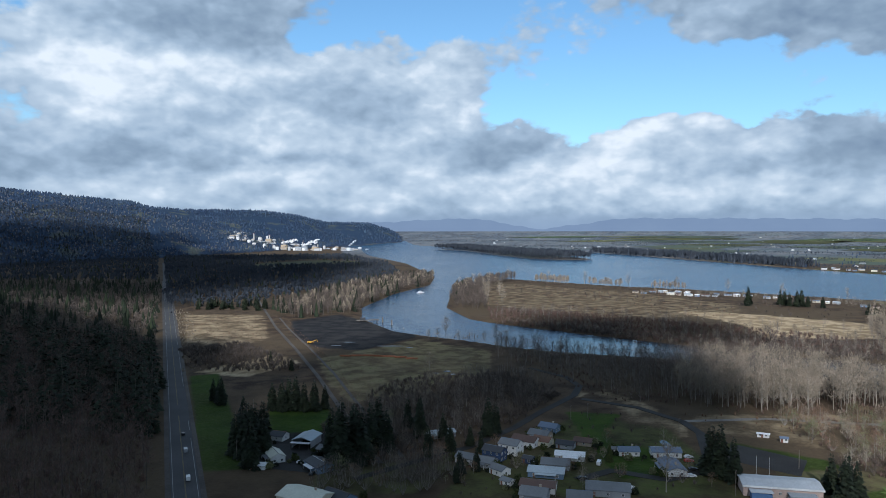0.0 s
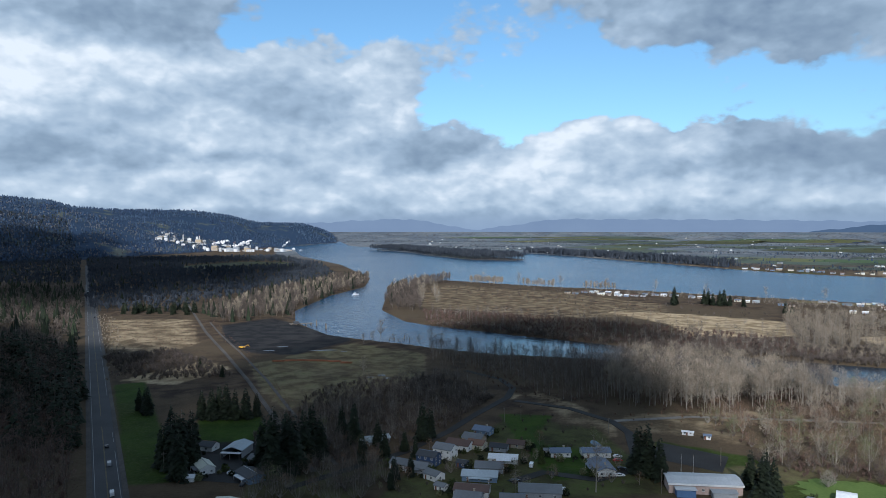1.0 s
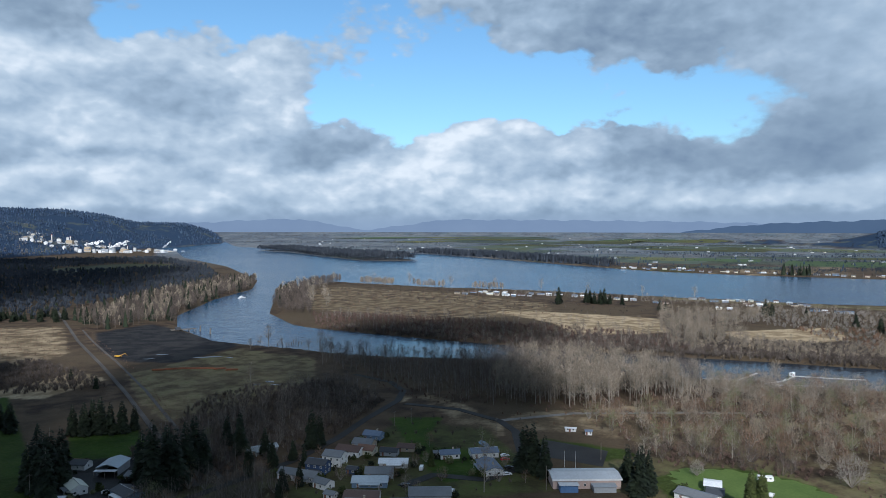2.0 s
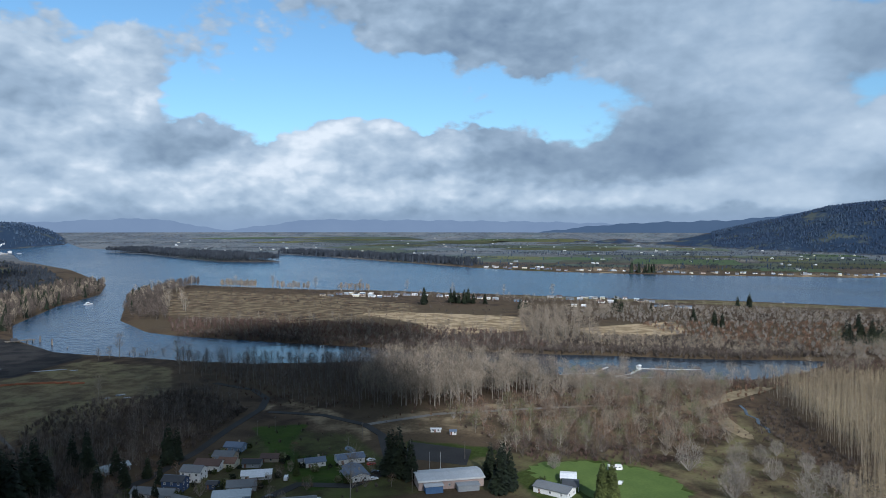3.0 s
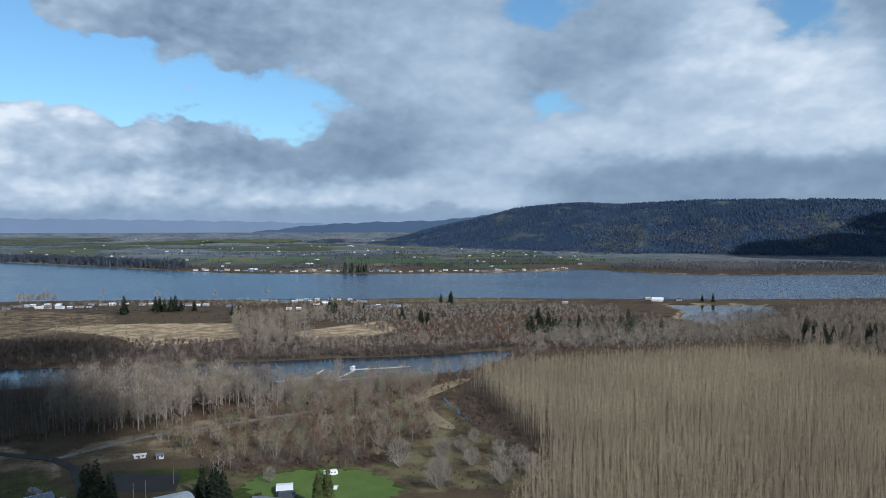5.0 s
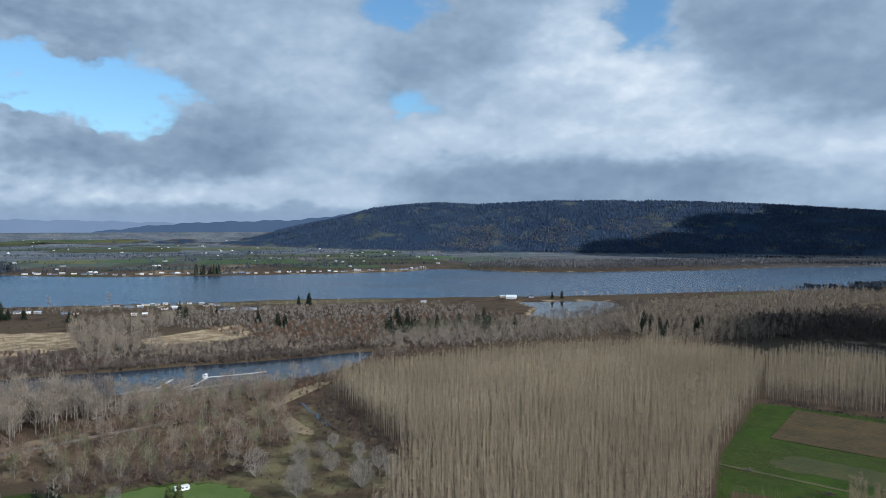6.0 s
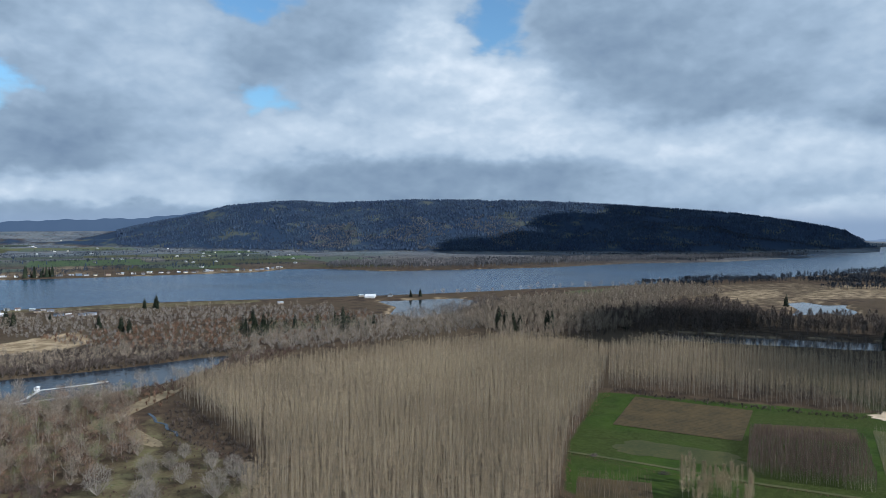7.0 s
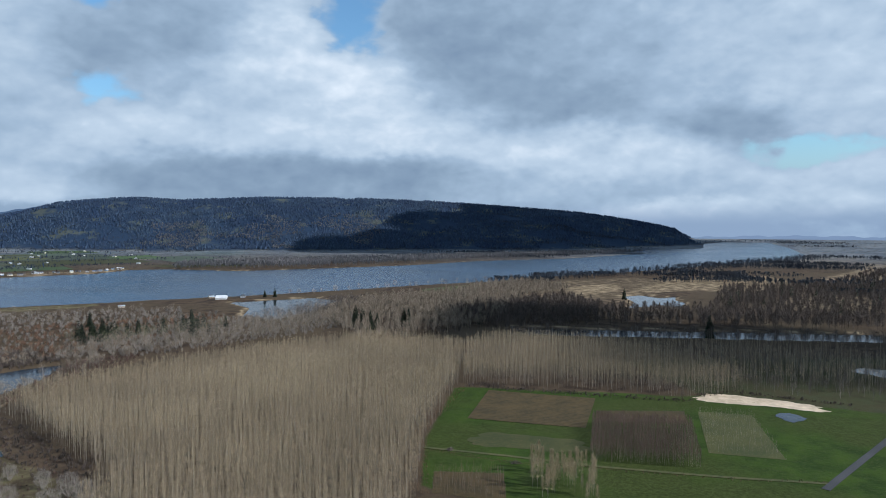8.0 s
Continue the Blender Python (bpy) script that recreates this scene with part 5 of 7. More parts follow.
wood("marsh_woods", FINE_MIDS, [(1010, 155), (1270, -15), (1130, -60), (990, -60), (900, -12), (880, 90)], 11, 12, 21, [M_TWIG_DARK], "dark leafless wood on the marsh")
wood("lane_brush", BRUSH, [(140, 440), (160, 430), (250, 425), (262, 412), (205, 380), (160, 400), (146, 415)], 7, 0.35, 0.8, [M_TWIG_RED], "low reddish brush beside the dirt lane", 0.5)
wood("hamlet_hedges", BRUSH, [(5, 300), (20, 345), (60, 395), (78, 440), (110, 430), (120, 380), (125, 330), (110, 300)], 9, 0.3, 0.8, [M_TWIG_DARK], "brown hedges and garden shrubs", 0.45)
wood("hamlet_evergreens", ROUNDS, [(-60, 300), (-5, 300), (12, 322), (-2, 345), (-30, 335), (-58, 330)], 8, 0.6, 1.0, [M_BARK, M_TWIG_DARK], "dark leafless garden trees")
wood("spit_scrub", BRUSH, [(140, 1560), (330, 1390), (560, 1200), (700, 1060), (600, 900), (430, 880), (330, 1000), (160, 1200), (60, 1250)], 19, 0.5, 1.5, [M_TWIG_DARK], "brown scrub dotted over the spit", 0.6)
wood("spit_slim_trees", TALL, [(60, 940), (200, 880), (330, 760), (440, 720), (480, 780), (360, 900), (200, 980)], 20, 0.35, 0.75, [M_BARK, M_TWIG_GREY], "slender leafless trees scattered on the spit", 0.6)

# thickets that hang over the slough's northern edge
LINE = np.array([(600, 452), (573, 472), (528, 492), (489, 517), (440, 555), (383, 589), (350, 618), (291, 648), (224, 712), (148, 778), (70, 858)], float)
Q = []
for a, b in zip(LINE[:-1], LINE[1:]):
    n = int(np.hypot(*(b - a)) * 1.1)
    f = rng.uniform(0, 1, n)
    out = np.array((-(b - a)[1], (b - a)[0])) / np.hypot(*(b - a))
    out *= np.sign(out @ (1.0, 1.0))
    Q.append(a + (b - a) * f[:, None] + out * rng.uniform(0.5, 24, n)[:, None])
Q = np.concatenate(Q)
scatter("bank_thicket", BRUSH, Q, rng.uniform(0.6, 1.5, len(Q)), [M_TWIG_DARK], "dark leafless thicket overhanging the slough", "trees")
Q = Q[::7]
scatter("bank_alders", FANS, Q, rng.uniform(0.3, 0.75, len(Q)), [M_BARK, M_TWIG_GREY], "small grey leafless trees on the slough bank", "trees")
wood("lawn_edge_trees", FANS + ROUNDS, [(172, 328), (200, 352), (255, 318), (256, 290), (246, 282), (216, 302), (186, 320)], 9, 0.55, 0.95, [M_TWIG_DARK, M_TWIG_DARK], "dark leafless trees behind the lawn")
wood("lawn_edge_brush", BRUSH, [(172, 328), (200, 352), (255, 318), (262, 285), (246, 278), (216, 302), (186, 320)], 5, 0.4, 1.0, [M_TWIG_MAROON], "reddish brush behind the lawn", 0.8)


# ---- things ----
PAINT = {}


def paint(c, rough=0.7, fine=1.2, spread=0.06):
    """A weathered paint or roofing of one colour."""
    key = (c, rough)
    if key not in PAINT:
        dark = tuple(v * 0.78 for v in c)
        PAINT[key] = material("paint", dark, c, fine, 0.12, rough=rough, bump=0.1, spread=spread)
    return PAINT[key]


WHITE, CREAM, TAN, NAVY, BLUE, GREYW, PINK, REDW = (0.74, 0.74, 0.72), (0.70, 0.66, 0.52), (0.42, 0.35, 0.27), (0.045, 0.075, 0.15), (0.17, 0.25, 0.36), (0.36, 0.38, 0.40), (0.52, 0.40, 0.35), (0.30, 0.08, 0.06)
R_GREY, R_DARK, R_BLUE, R_BROWN, R_RUST, R_WHITE, R_PALE, R_TIN = (0.17, 0.18, 0.19), (0.055, 0.058, 0.065), (0.14, 0.18, 0.25), (0.12, 0.075, 0.06), (0.20, 0.11, 0.075), (0.78, 0.79, 0.80), (0.60, 0.60, 0.50), (0.42, 0.48, 0.52)
M_TRIM = paint((0.76, 0.76, 0.74))
M_DOOR = paint((0.20, 0.10, 0.07))
M_WOOD = material("weathered_wood", (0.10, 0.085, 0.07), (0.22, 0.19, 0.16), 2.0, 0.2)
M_ASPHALT = material("asphalt", (0.013, 0.012, 0.012), (0.034, 0.032, 0.030), 1.5, 0.05, rough=0.8)
M_ROAD = material("worn_asphalt", (0.045, 0.046, 0.050), (0.080, 0.080, 0.084), 1.5, 0.05, rough=0.8)
M_LINE_W = paint((0.27, 0.27, 0.265))
M_LINE_Y = paint((0.20, 0.15, 0.05))
M_GRAVEL = material("gravel", (0.12, 0.11, 0.10), (0.26, 0.24, 0.21), 1.0, 0.06)
M_BALLAST = material("dark_ballast", (0.048, 0.042, 0.038), (0.105, 0.092, 0.080), 1.0, 0.06)
M_STEEL = material("steel", (0.20, 0.20, 0.20), (0.36, 0.35, 0.34), 2.0, 0.2, rough=0.45, metal=0.8)
M_TYRE = material("rubber", (0.012, 0.012, 0.012), (0.025, 0.025, 0.025), 6.0, 0.5)
M_SAND = material("pale_sand", (0.34, 0.265, 0.18), (0.58, 0.47, 0.34), 0.22, 0.05)
M_SANDGRASS = material("sandy_grass", (0.15, 0.115, 0.062), (0.32, 0.25, 0.15), 0.45, 0.10)
M_PLOUGH = material("ploughed_earth", (0.034, 0.025, 0.009), (0.076, 0.052, 0.019), 0.35, 0.07)
M_STUBBLE = material("stubble", (0.058, 0.072, 0.020), (0.120, 0.112, 0.042), 0.6, 0.06)
M_OLIVE = material("worn_grass", (0.034, 0.042, 0.010), (0.070, 0.068, 0.020), 0.5, 0.05)
M_GRASS = material("field_grass", (0.035, 0.068, 0.020), (0.070, 0.105, 0.034), 0.4, 0.04)
# Pasture green dulled towards grey: haze over the plain is put into it.
M_GRASS_DARK = material("hazed_pasture", (0.044, 0.062, 0.044), (0.080, 0.098, 0.066), 0.05, 0.006)
M_LOG = material("fresh_logs", (0.14, 0.055, 0.028), (0.28, 0.115, 0.058), 1.5, 0.2, spread=0.35)
M_STEAM = material("steam", (0.80, 0.80, 0.82), (0.9, 0.9, 0.9), 0.05, 0.01, rough=1.0, bump=0, spread=0.0, spec=0.0)


class Solid:
    """Boxes, prisms and tubes gathered into one mesh."""

    def __init__(self):
        self.v, self.f = [], []

    def box(self, x0, x1, y0, y1, z0, z1):
        i = len(self.v)
        self.v += [(x, y, z) for z in (z0, z1) for x, y in ((x0, y0), (x1, y0), (x1, y1), (x0, y1))]
        self.f += [tuple(i + k for k in q) for q in ((3, 2, 1, 0), (4, 5, 6, 7), (0, 1, 5, 4), (1, 2, 6, 5), (2, 3, 7, 6), (3, 0, 4, 7))]
        return self

    def prism(self, outline, y0, y1):
        """An outline in x, z drawn out along y."""
        i, n = len(self.v), len(outline)
        self.v += [(x, y0, z) for x, z in outline] + [(x, y1, z) for x, z in outline]
        self.f += [tuple(i + k for k in range(n)), tuple(i + 2 * n - 1 - k for k in range(n))]
        self.f += [(i + k, i + n + k, i + n + (k + 1) % n, i + (k + 1) % n) for k in range(n)]
        return self

    def tube(self, a, b, r0, r1, n=8):
        a, b = Vector(a), Vector(b)
        d = (b - a).normalized()
        u = d.orthogonal().normalized()
        w = d.cross(u)
        i = len(self.v)
        for c, r in ((a, r0), (b, r1)):
            self.v += [tuple(c + r * (math.cos(2 * math.pi * k / n) * u + math.sin(2 * math.pi * k / n) * w)) for k in range(n)]
        self.f += [(i + k, i + (k + 1) % n, i + n + (k + 1) % n, i + n + k) for k in range(n)]
        self.f += [tuple(i + n - 1 - k for k in range(n)), tuple(i + n + k for k in range(n))]
        return self

    def mesh(self, name, mat):
        me = bpy.data.meshes.new(name)
        me.from_pydata(self.v, [], self.f)
        bm = bmesh.new()
        bm.from_mesh(me)
        bmesh.ops.recalc_face_normals(bm, faces=bm.faces)
        bm.to_mesh(me)
        bm.free()
        me.materials.append(mat)
        return me


def part(name, data, parent, label="", at=None):
    ob = new(name, data)
    ob.parent = parent
    if at is not None:
        ob.matrix_basis = at
    return tagged(ob, label)


def thing(name, label, category, x, y, turn=0.0, group="", lift=0.0, size=1.0):
    """An Empty at a true place, to which the parts of a thing are hung."""
    px, py, pz, s = place(x, y)
    ob = new(name)
    ob.empty_display_size = 0.5
    ob.matrix_basis = Matrix.Translation((px, py, pz + lift)) @ Matrix.Rotation(radians(turn), 4, "Z") @ Matrix.Scale(s * size, 4)
    return tagged(ob, label, category, group)


WINDOW = Solid().box(-0.55, 0.55, -0.06, 0.02, 0, 0.1).box(-0.55, 0.55, -0.06, 0.02, 1.1, 1.2).box(-0.55, -0.45, -0.06, 0.02, 0, 1.2).box(0.45, 0.55, -0.06, 0.02, 0, 1.2).box(-0.03, 0.03, -0.05, 0.02, 0.1, 1.1).mesh("window", M_TRIM)
PANE = Solid().box(-0.45, 0.45, -0.02, 0.01, 0.1, 1.1).mesh("pane", M_GLASS)
DOOR = Solid().box(-0.5, 0.5, -0.05, 0.02, 0, 2.05).mesh("door", M_DOOR)
KNOB = Solid().box(0.33, 0.42, -0.11, -0.05, 0.95, 1.05).mesh("handle", M_STEEL)
MESHES = {}


def kept(key, make):
    if key not in MESHES:
        MESHES[key] = make()
    return MESHES[key]


def house(x, y, turn, w, d, h, wall, roof, label, rise=0.45, windows=2, chimney=False, porch=False, category="house", group="houses of the hamlet", name="house", size=1.0, far=False):
    """A gabled house, its ridge along its own x."""
    top = thing(name, label, category, x, y, turn, group, lift=-0.15, size=size)
    e, pk = h, h + rise * d / 2

    def walls():
        s = Solid()
        i = 0
        s.v += [(sx * w / 2, yy, z) for sx in (-1, 1) for yy, z in ((-d / 2, -0.6), (d / 2, -0.6), (d / 2, e), (0, pk), (-d / 2, e))]
        s.f += [(0, 1, 2, 3, 4), (9, 8, 7, 6, 5), (0, 4, 9, 5), (1, 6, 7, 2), (0, 5, 6, 1)]
        s.f += [(2, 7, 8, 3), (3, 8, 9, 4)]
        return s.mesh("wall", paint(wall))

    def roofs():
        s, o, t = Solid(), 0.45, 0.18
        for sy in (-1, 1):
            a = [(0, pk + 0.05), (sy * (d / 2 + o), e - rise * o + 0.05), (sy * (d / 2 + o), e - rise * o + 0.05 + t), (0, pk + 0.05 + t)]
            i = len(s.v)
            s.v += [(-w / 2 - o, yy, z) for yy, z in a] + [(w / 2 + o, yy, z) for yy, z in a]
            s.f += [(i, i + 1, i + 2, i + 3), (i + 7, i + 6, i + 5, i + 4)] + [(i + k, i + 4 + k, i + 4 + (k + 1) % 4, i + (k + 1) % 4) for k in range(4)]
        return s.mesh("roof", paint(roof, 0.6))

    part("wall", kept(("wall", w, d, h, wall, rise), walls), top)
    rf = part("roof", kept(("roof", w, d, h, roof, rise), roofs), top)
    if not far:
        part("ridge_cap", kept(("cap", w), lambda: Solid().prism([(-0.18, 0), (0.18, 0), (0.0, 0.12)], -w / 2 - 0.45, w / 2 + 0.45).mesh("ridge_cap", paint(roof, 0.6))), rf, at=pose(0, 0, pk + 0.14, 0, 0, 90))
    sides = [(0, -d / 2, 0, w), (0, d / 2, 180, w), (w / 2, 0, 90, d), (-w / 2, 0, -90, d)]
    for k, (px, py, rz, span) in enumerate(sides[:1] if far else sides):
        n = windows if k < 2 else max(1, windows - 1)
        for j in range(n):
            off = span * ((j + 0.5) / n - 0.5) + (0.9 if k == 0 and n == 1 else 0)
            for z in ([0.95] if h < 4.2 else [0.95, 3.4]):
                spot = pose(px, py, 0, 0, 0, rz) @ pose(off, 0, z, 0, 0, 0)
                win = part("window", WINDOW, top, at=spot)
                part("pane", PANE, win)
    dr = part("door", DOOR, top, at=pose(-w * 0.08 if windows % 2 == 0 else -w * 0.32, -d / 2, 0.15, 0, 0, 0))
    if not far:
        part("handle", KNOB, dr)
    if chimney:
        part("chimney", kept(("chimney", pk), lambda: Solid().box(-0.4, 0.4, -0.35, 0.35, pk - 1.4, pk + 0.9).box(-0.48, 0.48, -0.43, 0.43, pk + 0.9, pk + 1.05).mesh("chimney", paint(TAN))), top, at=pose(w * 0.2, d * 0.08, 0))
    if porch:
        part("porch_roof", kept(("porch", w), lambda: Solid().prism([(0, 2.5), (2.2, 2.2), (2.2, 2.34), (0, 2.66)], -w * 0.3, w * 0.3).mesh("porch_roof", paint(roof, 0.6))), top, at=pose(0, -d / 2, 0, 0, 0, -90))
        for sx in (-1, 1):
            part("porch_post", kept("post", lambda: Solid().box(-0.08, 0.08, -0.08, 0.08, -0.4, 2.25).mesh("porch_post", M_TRIM)), top, at=pose(sx * w * 0.28, -d / 2 - 2.05, 0))
    return top


HAMLET = [
    (59, 396, -33, 10, 7, 2.9, BLUE, R_BLUE, "pale blue house with a blue-grey roof"), (52, 382, -33, 11, 8, 2.8, TAN, R_GREY, "tan house with a weathered grey roof"),
    (43, 371, -33, 13, 8, 3.0, WHITE, R_BROWN, "white house with a dark red-brown roof"), (52, 371, -33, 9, 7, 2.8, CREAM, R_RUST, "cream bungalow with a rusty brown roof"),
    (34, 357, -33, 10, 8, 5.2, WHITE, R_GREY, "two-storey white house with a grey roof"), (25, 347, -33, 10, 7, 5.0, NAVY, R_DARK, "two-storey navy house with white windows"),
    (11, 343, -33, 8, 7, 3.0, WHITE, R_GREY, "small white gabled house under trees"), (19, 338, -33, 12, 7, 2.8, GREYW, R_GREY, "long grey house with a shingle roof"),
    (26, 326, -50, 8, 6, 2.8, WHITE, R_GREY, "white cottage with a grey roof"), (28, 312, -40, 5, 4, 2.3, WHITE, R_GREY, "small white shed among shrubs"),
    (41, 342, -30, 5, 4, 2.5, NAVY, R_DARK, "navy garden shed with white trim"), (62, 348, -14, 14, 8, 2.6, WHITE, R_WHITE, "long building with a bright white metal roof"),
    (53, 335, -14, 13, 8, 2.6, GREYW, R_GREY, "grey manufactured home"), (47, 324, -14, 16, 9, 2.7, BLUE, R_TIN, "long blue home with a pale metal roof"),
    (41, 306, -16, 15, 9, 2.8, WHITE, R_BROWN, "white house with a wide brown roof"), (38, 295, -20, 11, 9, 3.0, GREYW, R_GREY, "grey house with a steep shingle roof"),
    (70, 302, -12, 18, 11, 3.0, GREYW, R_GREY, "large grey house with a low hipped roof"), (56, 292, -12, 10, 8, 2.8, GREYW, R_GREY, "grey garage beside the large house"),
    (92, 354, -3, 10, 6, 2.6, WHITE, R_BLUE, "white bungalow with a blue-grey roof"), (86, 358, -3, 4, 3.2, 2.1, WHITE, R_GREY, "small white garden shed"),
    (110, 353, -4, 14, 9, 2.8, WHITE, R_BLUE, "white house with a slate-blue roof"), (106, 330, -92, 17, 9, 2.9, WHITE, R_BLUE, "long white house with a slate-blue roof"),
    (73, 371, -25, 9, 6, 2.3, TAN, R_BROWN, "low brown outbuilding on the lawn"), (63, 366, -25, 9, 6, 2.4, GREYW, R_DARK, "dark-roofed garage"),
]
HOMESTEAD = [
    (-88, 381, -20, 9, 7, 2.7, WHITE, R_DARK, "white cottage with a black roof"), (-82, 347, -62, 12, 7, 3.2, WHITE, R_PALE, "white garage with a pale metal roof"),
    (-87, 334, -5, 8, 4, 2.2, WHITE, R_WHITE, "low white carport"), (-58, 334, -54, 14, 9, 3.0, BLUE, R_DARK, "blue house with a black shingle roof"),
    (-59, 358, -30, 7, 6, 2.4, GREYW, R_GREY, "small grey shed"), (-43, 292, -40, 13, 9, 3.0, BLUE, R_DARK, "blue house with white corner boards"),
    (-56, 291, -30, 20, 14, 4.0, CREAM, R_PALE, "large barn with a pale metal roof"), (-2, 385, 20, 16, 7, 2.8, GREYW, R_TIN, "long house with a pale metal roof among trees"),
    (182, 272, -60, 17, 9, 2.8, WHITE, R_GREY, "white house with a low grey roof on a lawn"),
]
for k, (x, y, a, w, d, h, wc, rc, lab) in enumerate(HAMLET + HOMESTEAD):
    house(x, y, a, w, d, h, wc, rc, lab if len(lab.split()) > 3 else lab + " by the lane", 0.3 if w > 13 else 0.5, 3 if w > 9 else 1, chimney=w > 9 and k % 3 == 0, porch=w > 9 and k % 2 == 1)


def hall(x, y, turn):
    """The long hall with a shallow white metal roof, parapet band and blue lean-to."""
    top = thing("hall", "long pale hall with a shallow white metal roof", "hall", x, y, turn)
    part("wall", Solid().box(-15.5, 15.5, -7, 7, -0.6, 4.2).mesh("wall", paint(PINK)), top)
    s = Solid()
    for sy in (-1, 1):
        s.prism([(0, 5.4), (sy * 7.6, 4.3), (sy * 7.6, 4.6), (0, 5.7)], -16, 16)
    rf = part("roof", s.mesh("roof", paint((0.56, 0.58, 0.60), 0.5)), top, at=pose(0, 0, 0, 0, 0, 90))
    for k in range(9):
        part("seam", kept("seam", lambda: Solid().prism([(-7.6, 4.6), (0, 5.7), (7.6, 4.6), (7.6, 4.68), (0, 5.78), (-7.6, 4.68)], -0.05, 0.05).mesh("seam", paint((0.48, 0.50, 0.52), 0.5))), rf, at=pose(0, -14 + 3.5 * k, 0))
    part("fascia", Solid().box(-16, 16, -7.72, -7.6, 3.9, 4.7).mesh("fascia", M_TRIM), top)
    part("gable", Solid().prism([(-7, 4.2), (7, 4.2), (0, 5.35)], 15.3, 15.5).mesh("gable", paint(PINK)), top, at=pose(0, 0, 0, 0, 0, -90))
    part("lean_to", Solid().prism([(-4, 0), (4, 0), (4, 2.7), (-4, 3.2)], -4.5, 0).mesh("lean_to", paint((0.10, 0.19, 0.36))), top, "blue lean-to", pose(-9, -7.1, 0))
    part("lean_to_roof", Solid().box(-4.5, 4.5, -5, 0.0, 3.25, 3.42).mesh("lean_to_roof", paint((0.56, 0.58, 0.60), 0.5)), top, at=pose(-9, -7.1, 0))
    for k in range(5):
        win = part("window", WINDOW, top, at=pose(-1 + 3.4 * k, -7, 1.3))
        part("pane", PANE, win)
    part("annex", Solid().box(2, 12, -12, -7.1, -0.6, 2.6).box(1.6, 12.4, -12.4, -7.05, 2.6, 2.85).mesh("annex", paint(GREYW)), top)


hall(143, 303, -12)


def pole_barn(x, y, turn):
    top = thing("pole_barn", "open-fronted pole barn with a pale blue metal roof", "barn", x, y, turn)
    part("wall", Solid().box(-5, -4.85, -7, 7, -0.5, 4).box(4.85, 5, -7, 7, -0.5, 4).box(-4.85, 4.85, 6.85, 7, -0.5, 4).mesh("wall", paint((0.50, 0.52, 0.54))), top)
    part("roof", Solid().prism([(-5.5, 3.9), (0, 5.6), (5.5, 3.9), (5.5, 4.1), (0, 5.8), (-5.5, 4.1)], -7.4, 7.4).mesh("roof", paint(R_TIN, 0.5)), top)
    part("awning", Solid().prism([(-5.2, 3.2), (5.2, 3.2), (5.2, 3.35), (-5.2, 3.35)], -10.2, -7.4).mesh("awning", paint(R_WHITE, 0.5)), top)
    for sx in (-4.9, 0, 4.9):
        part("post", kept("barn_post", lambda: Solid().box(-0.1, 0.1, -0.1, 0.1, -0.5, 3.2).mesh("post", M_WOOD)), top, at=pose(sx, -10, 0))


pole_barn(-71, 372, -13)


def carport(x, y, turn, roof, label):
    top = thing("carport", label, "carport", x, y, turn)
    part("roof", Solid().prism([(-5, 2.5), (0, 3.3), (5, 2.5), (5, 2.65), (0, 3.45), (-5, 2.65)], -4, 4).mesh("roof", paint(roof, 0.5)), top)
    for sx in (-4.6, 4.6):
        for sy in (-3.6, 0, 3.6):
            part("post", kept("carport_post", lambda: Solid().box(-0.08, 0.08, -0.08, 0.08, -0.6, 2.6).mesh("post", M_TRIM)), top, at=pose(sx, sy, 0))


carport(192, 274, 55, R_DARK, "carport with a black roof and white posts")
carport(197, 283, 55, R_WHITE, "carport with a white metal roof")

# riverside homes, on both banks
SHORE = [(344, 1229), (369, 1258), (388, 1250), (383, 1206), (402, 1224), (422, 1235), (417, 1176), (434, 1184), (458, 1199), (487, 1186), (494, 1168), (515, 1140), (529, 1130), (564, 1082), (580, 1056), (599, 1016),
         (699, 1045), (699, 1013), (735, 1020), (757, 1000), (640, 915), (652, 907), (742, 962), (729, 937), (787, 978), (798, 939), (793, 918), (764, 850), (772, 832), (782, 826), (1002, 656), (1160, 590)]
WALLS, ROOFS = [WHITE, CREAM, GREYW, TAN, GREYW, BLUE], [R_GREY, R_TIN, R_DARK, R_WHITE, R_BROWN, R_BLUE]
NAMES = {WHITE: "white", CREAM: "cream", GREYW: "grey", TAN: "tan", BLUE: "blue"}
TOPS = {R_GREY: "grey", R_TIN: "pale metal", R_DARK: "dark", R_WHITE: "white metal", R_BROWN: "brown", R_BLUE: "blue-grey"}
pick = random.Random(5)
for x, y in SHORE[:20] + SHORE[22:30]:       # sheds and neighbours
    t = pick.choice([0.8, -2.3]) + pick.uniform(-0.3, 0.3)
    SHORE.append((x + math.cos(-t) * pick.uniform(13, 19), y + math.sin(-t) * pick.uniform(13, 19)))
for x, y in SHORE:
    wc, rc = pick.choice(WALLS), pick.choice(ROOFS)
    house(x, y, -45 + pick.uniform(-15, 15), pick.choice([7, 9, 12]), pick.choice([5, 6, 7]), pick.choice([2.5, 3.0]), wc, rc, "%s riverside home with a %s roof" % (NAMES[wc], TOPS[rc]), 0.4, 2, group="riverside homes")
BANK = [(1845, 1195), (1700, 1190), (1530, 1330), (1354, 1464), (1210, 1612), (1085, 1778), (1020, 1960)]
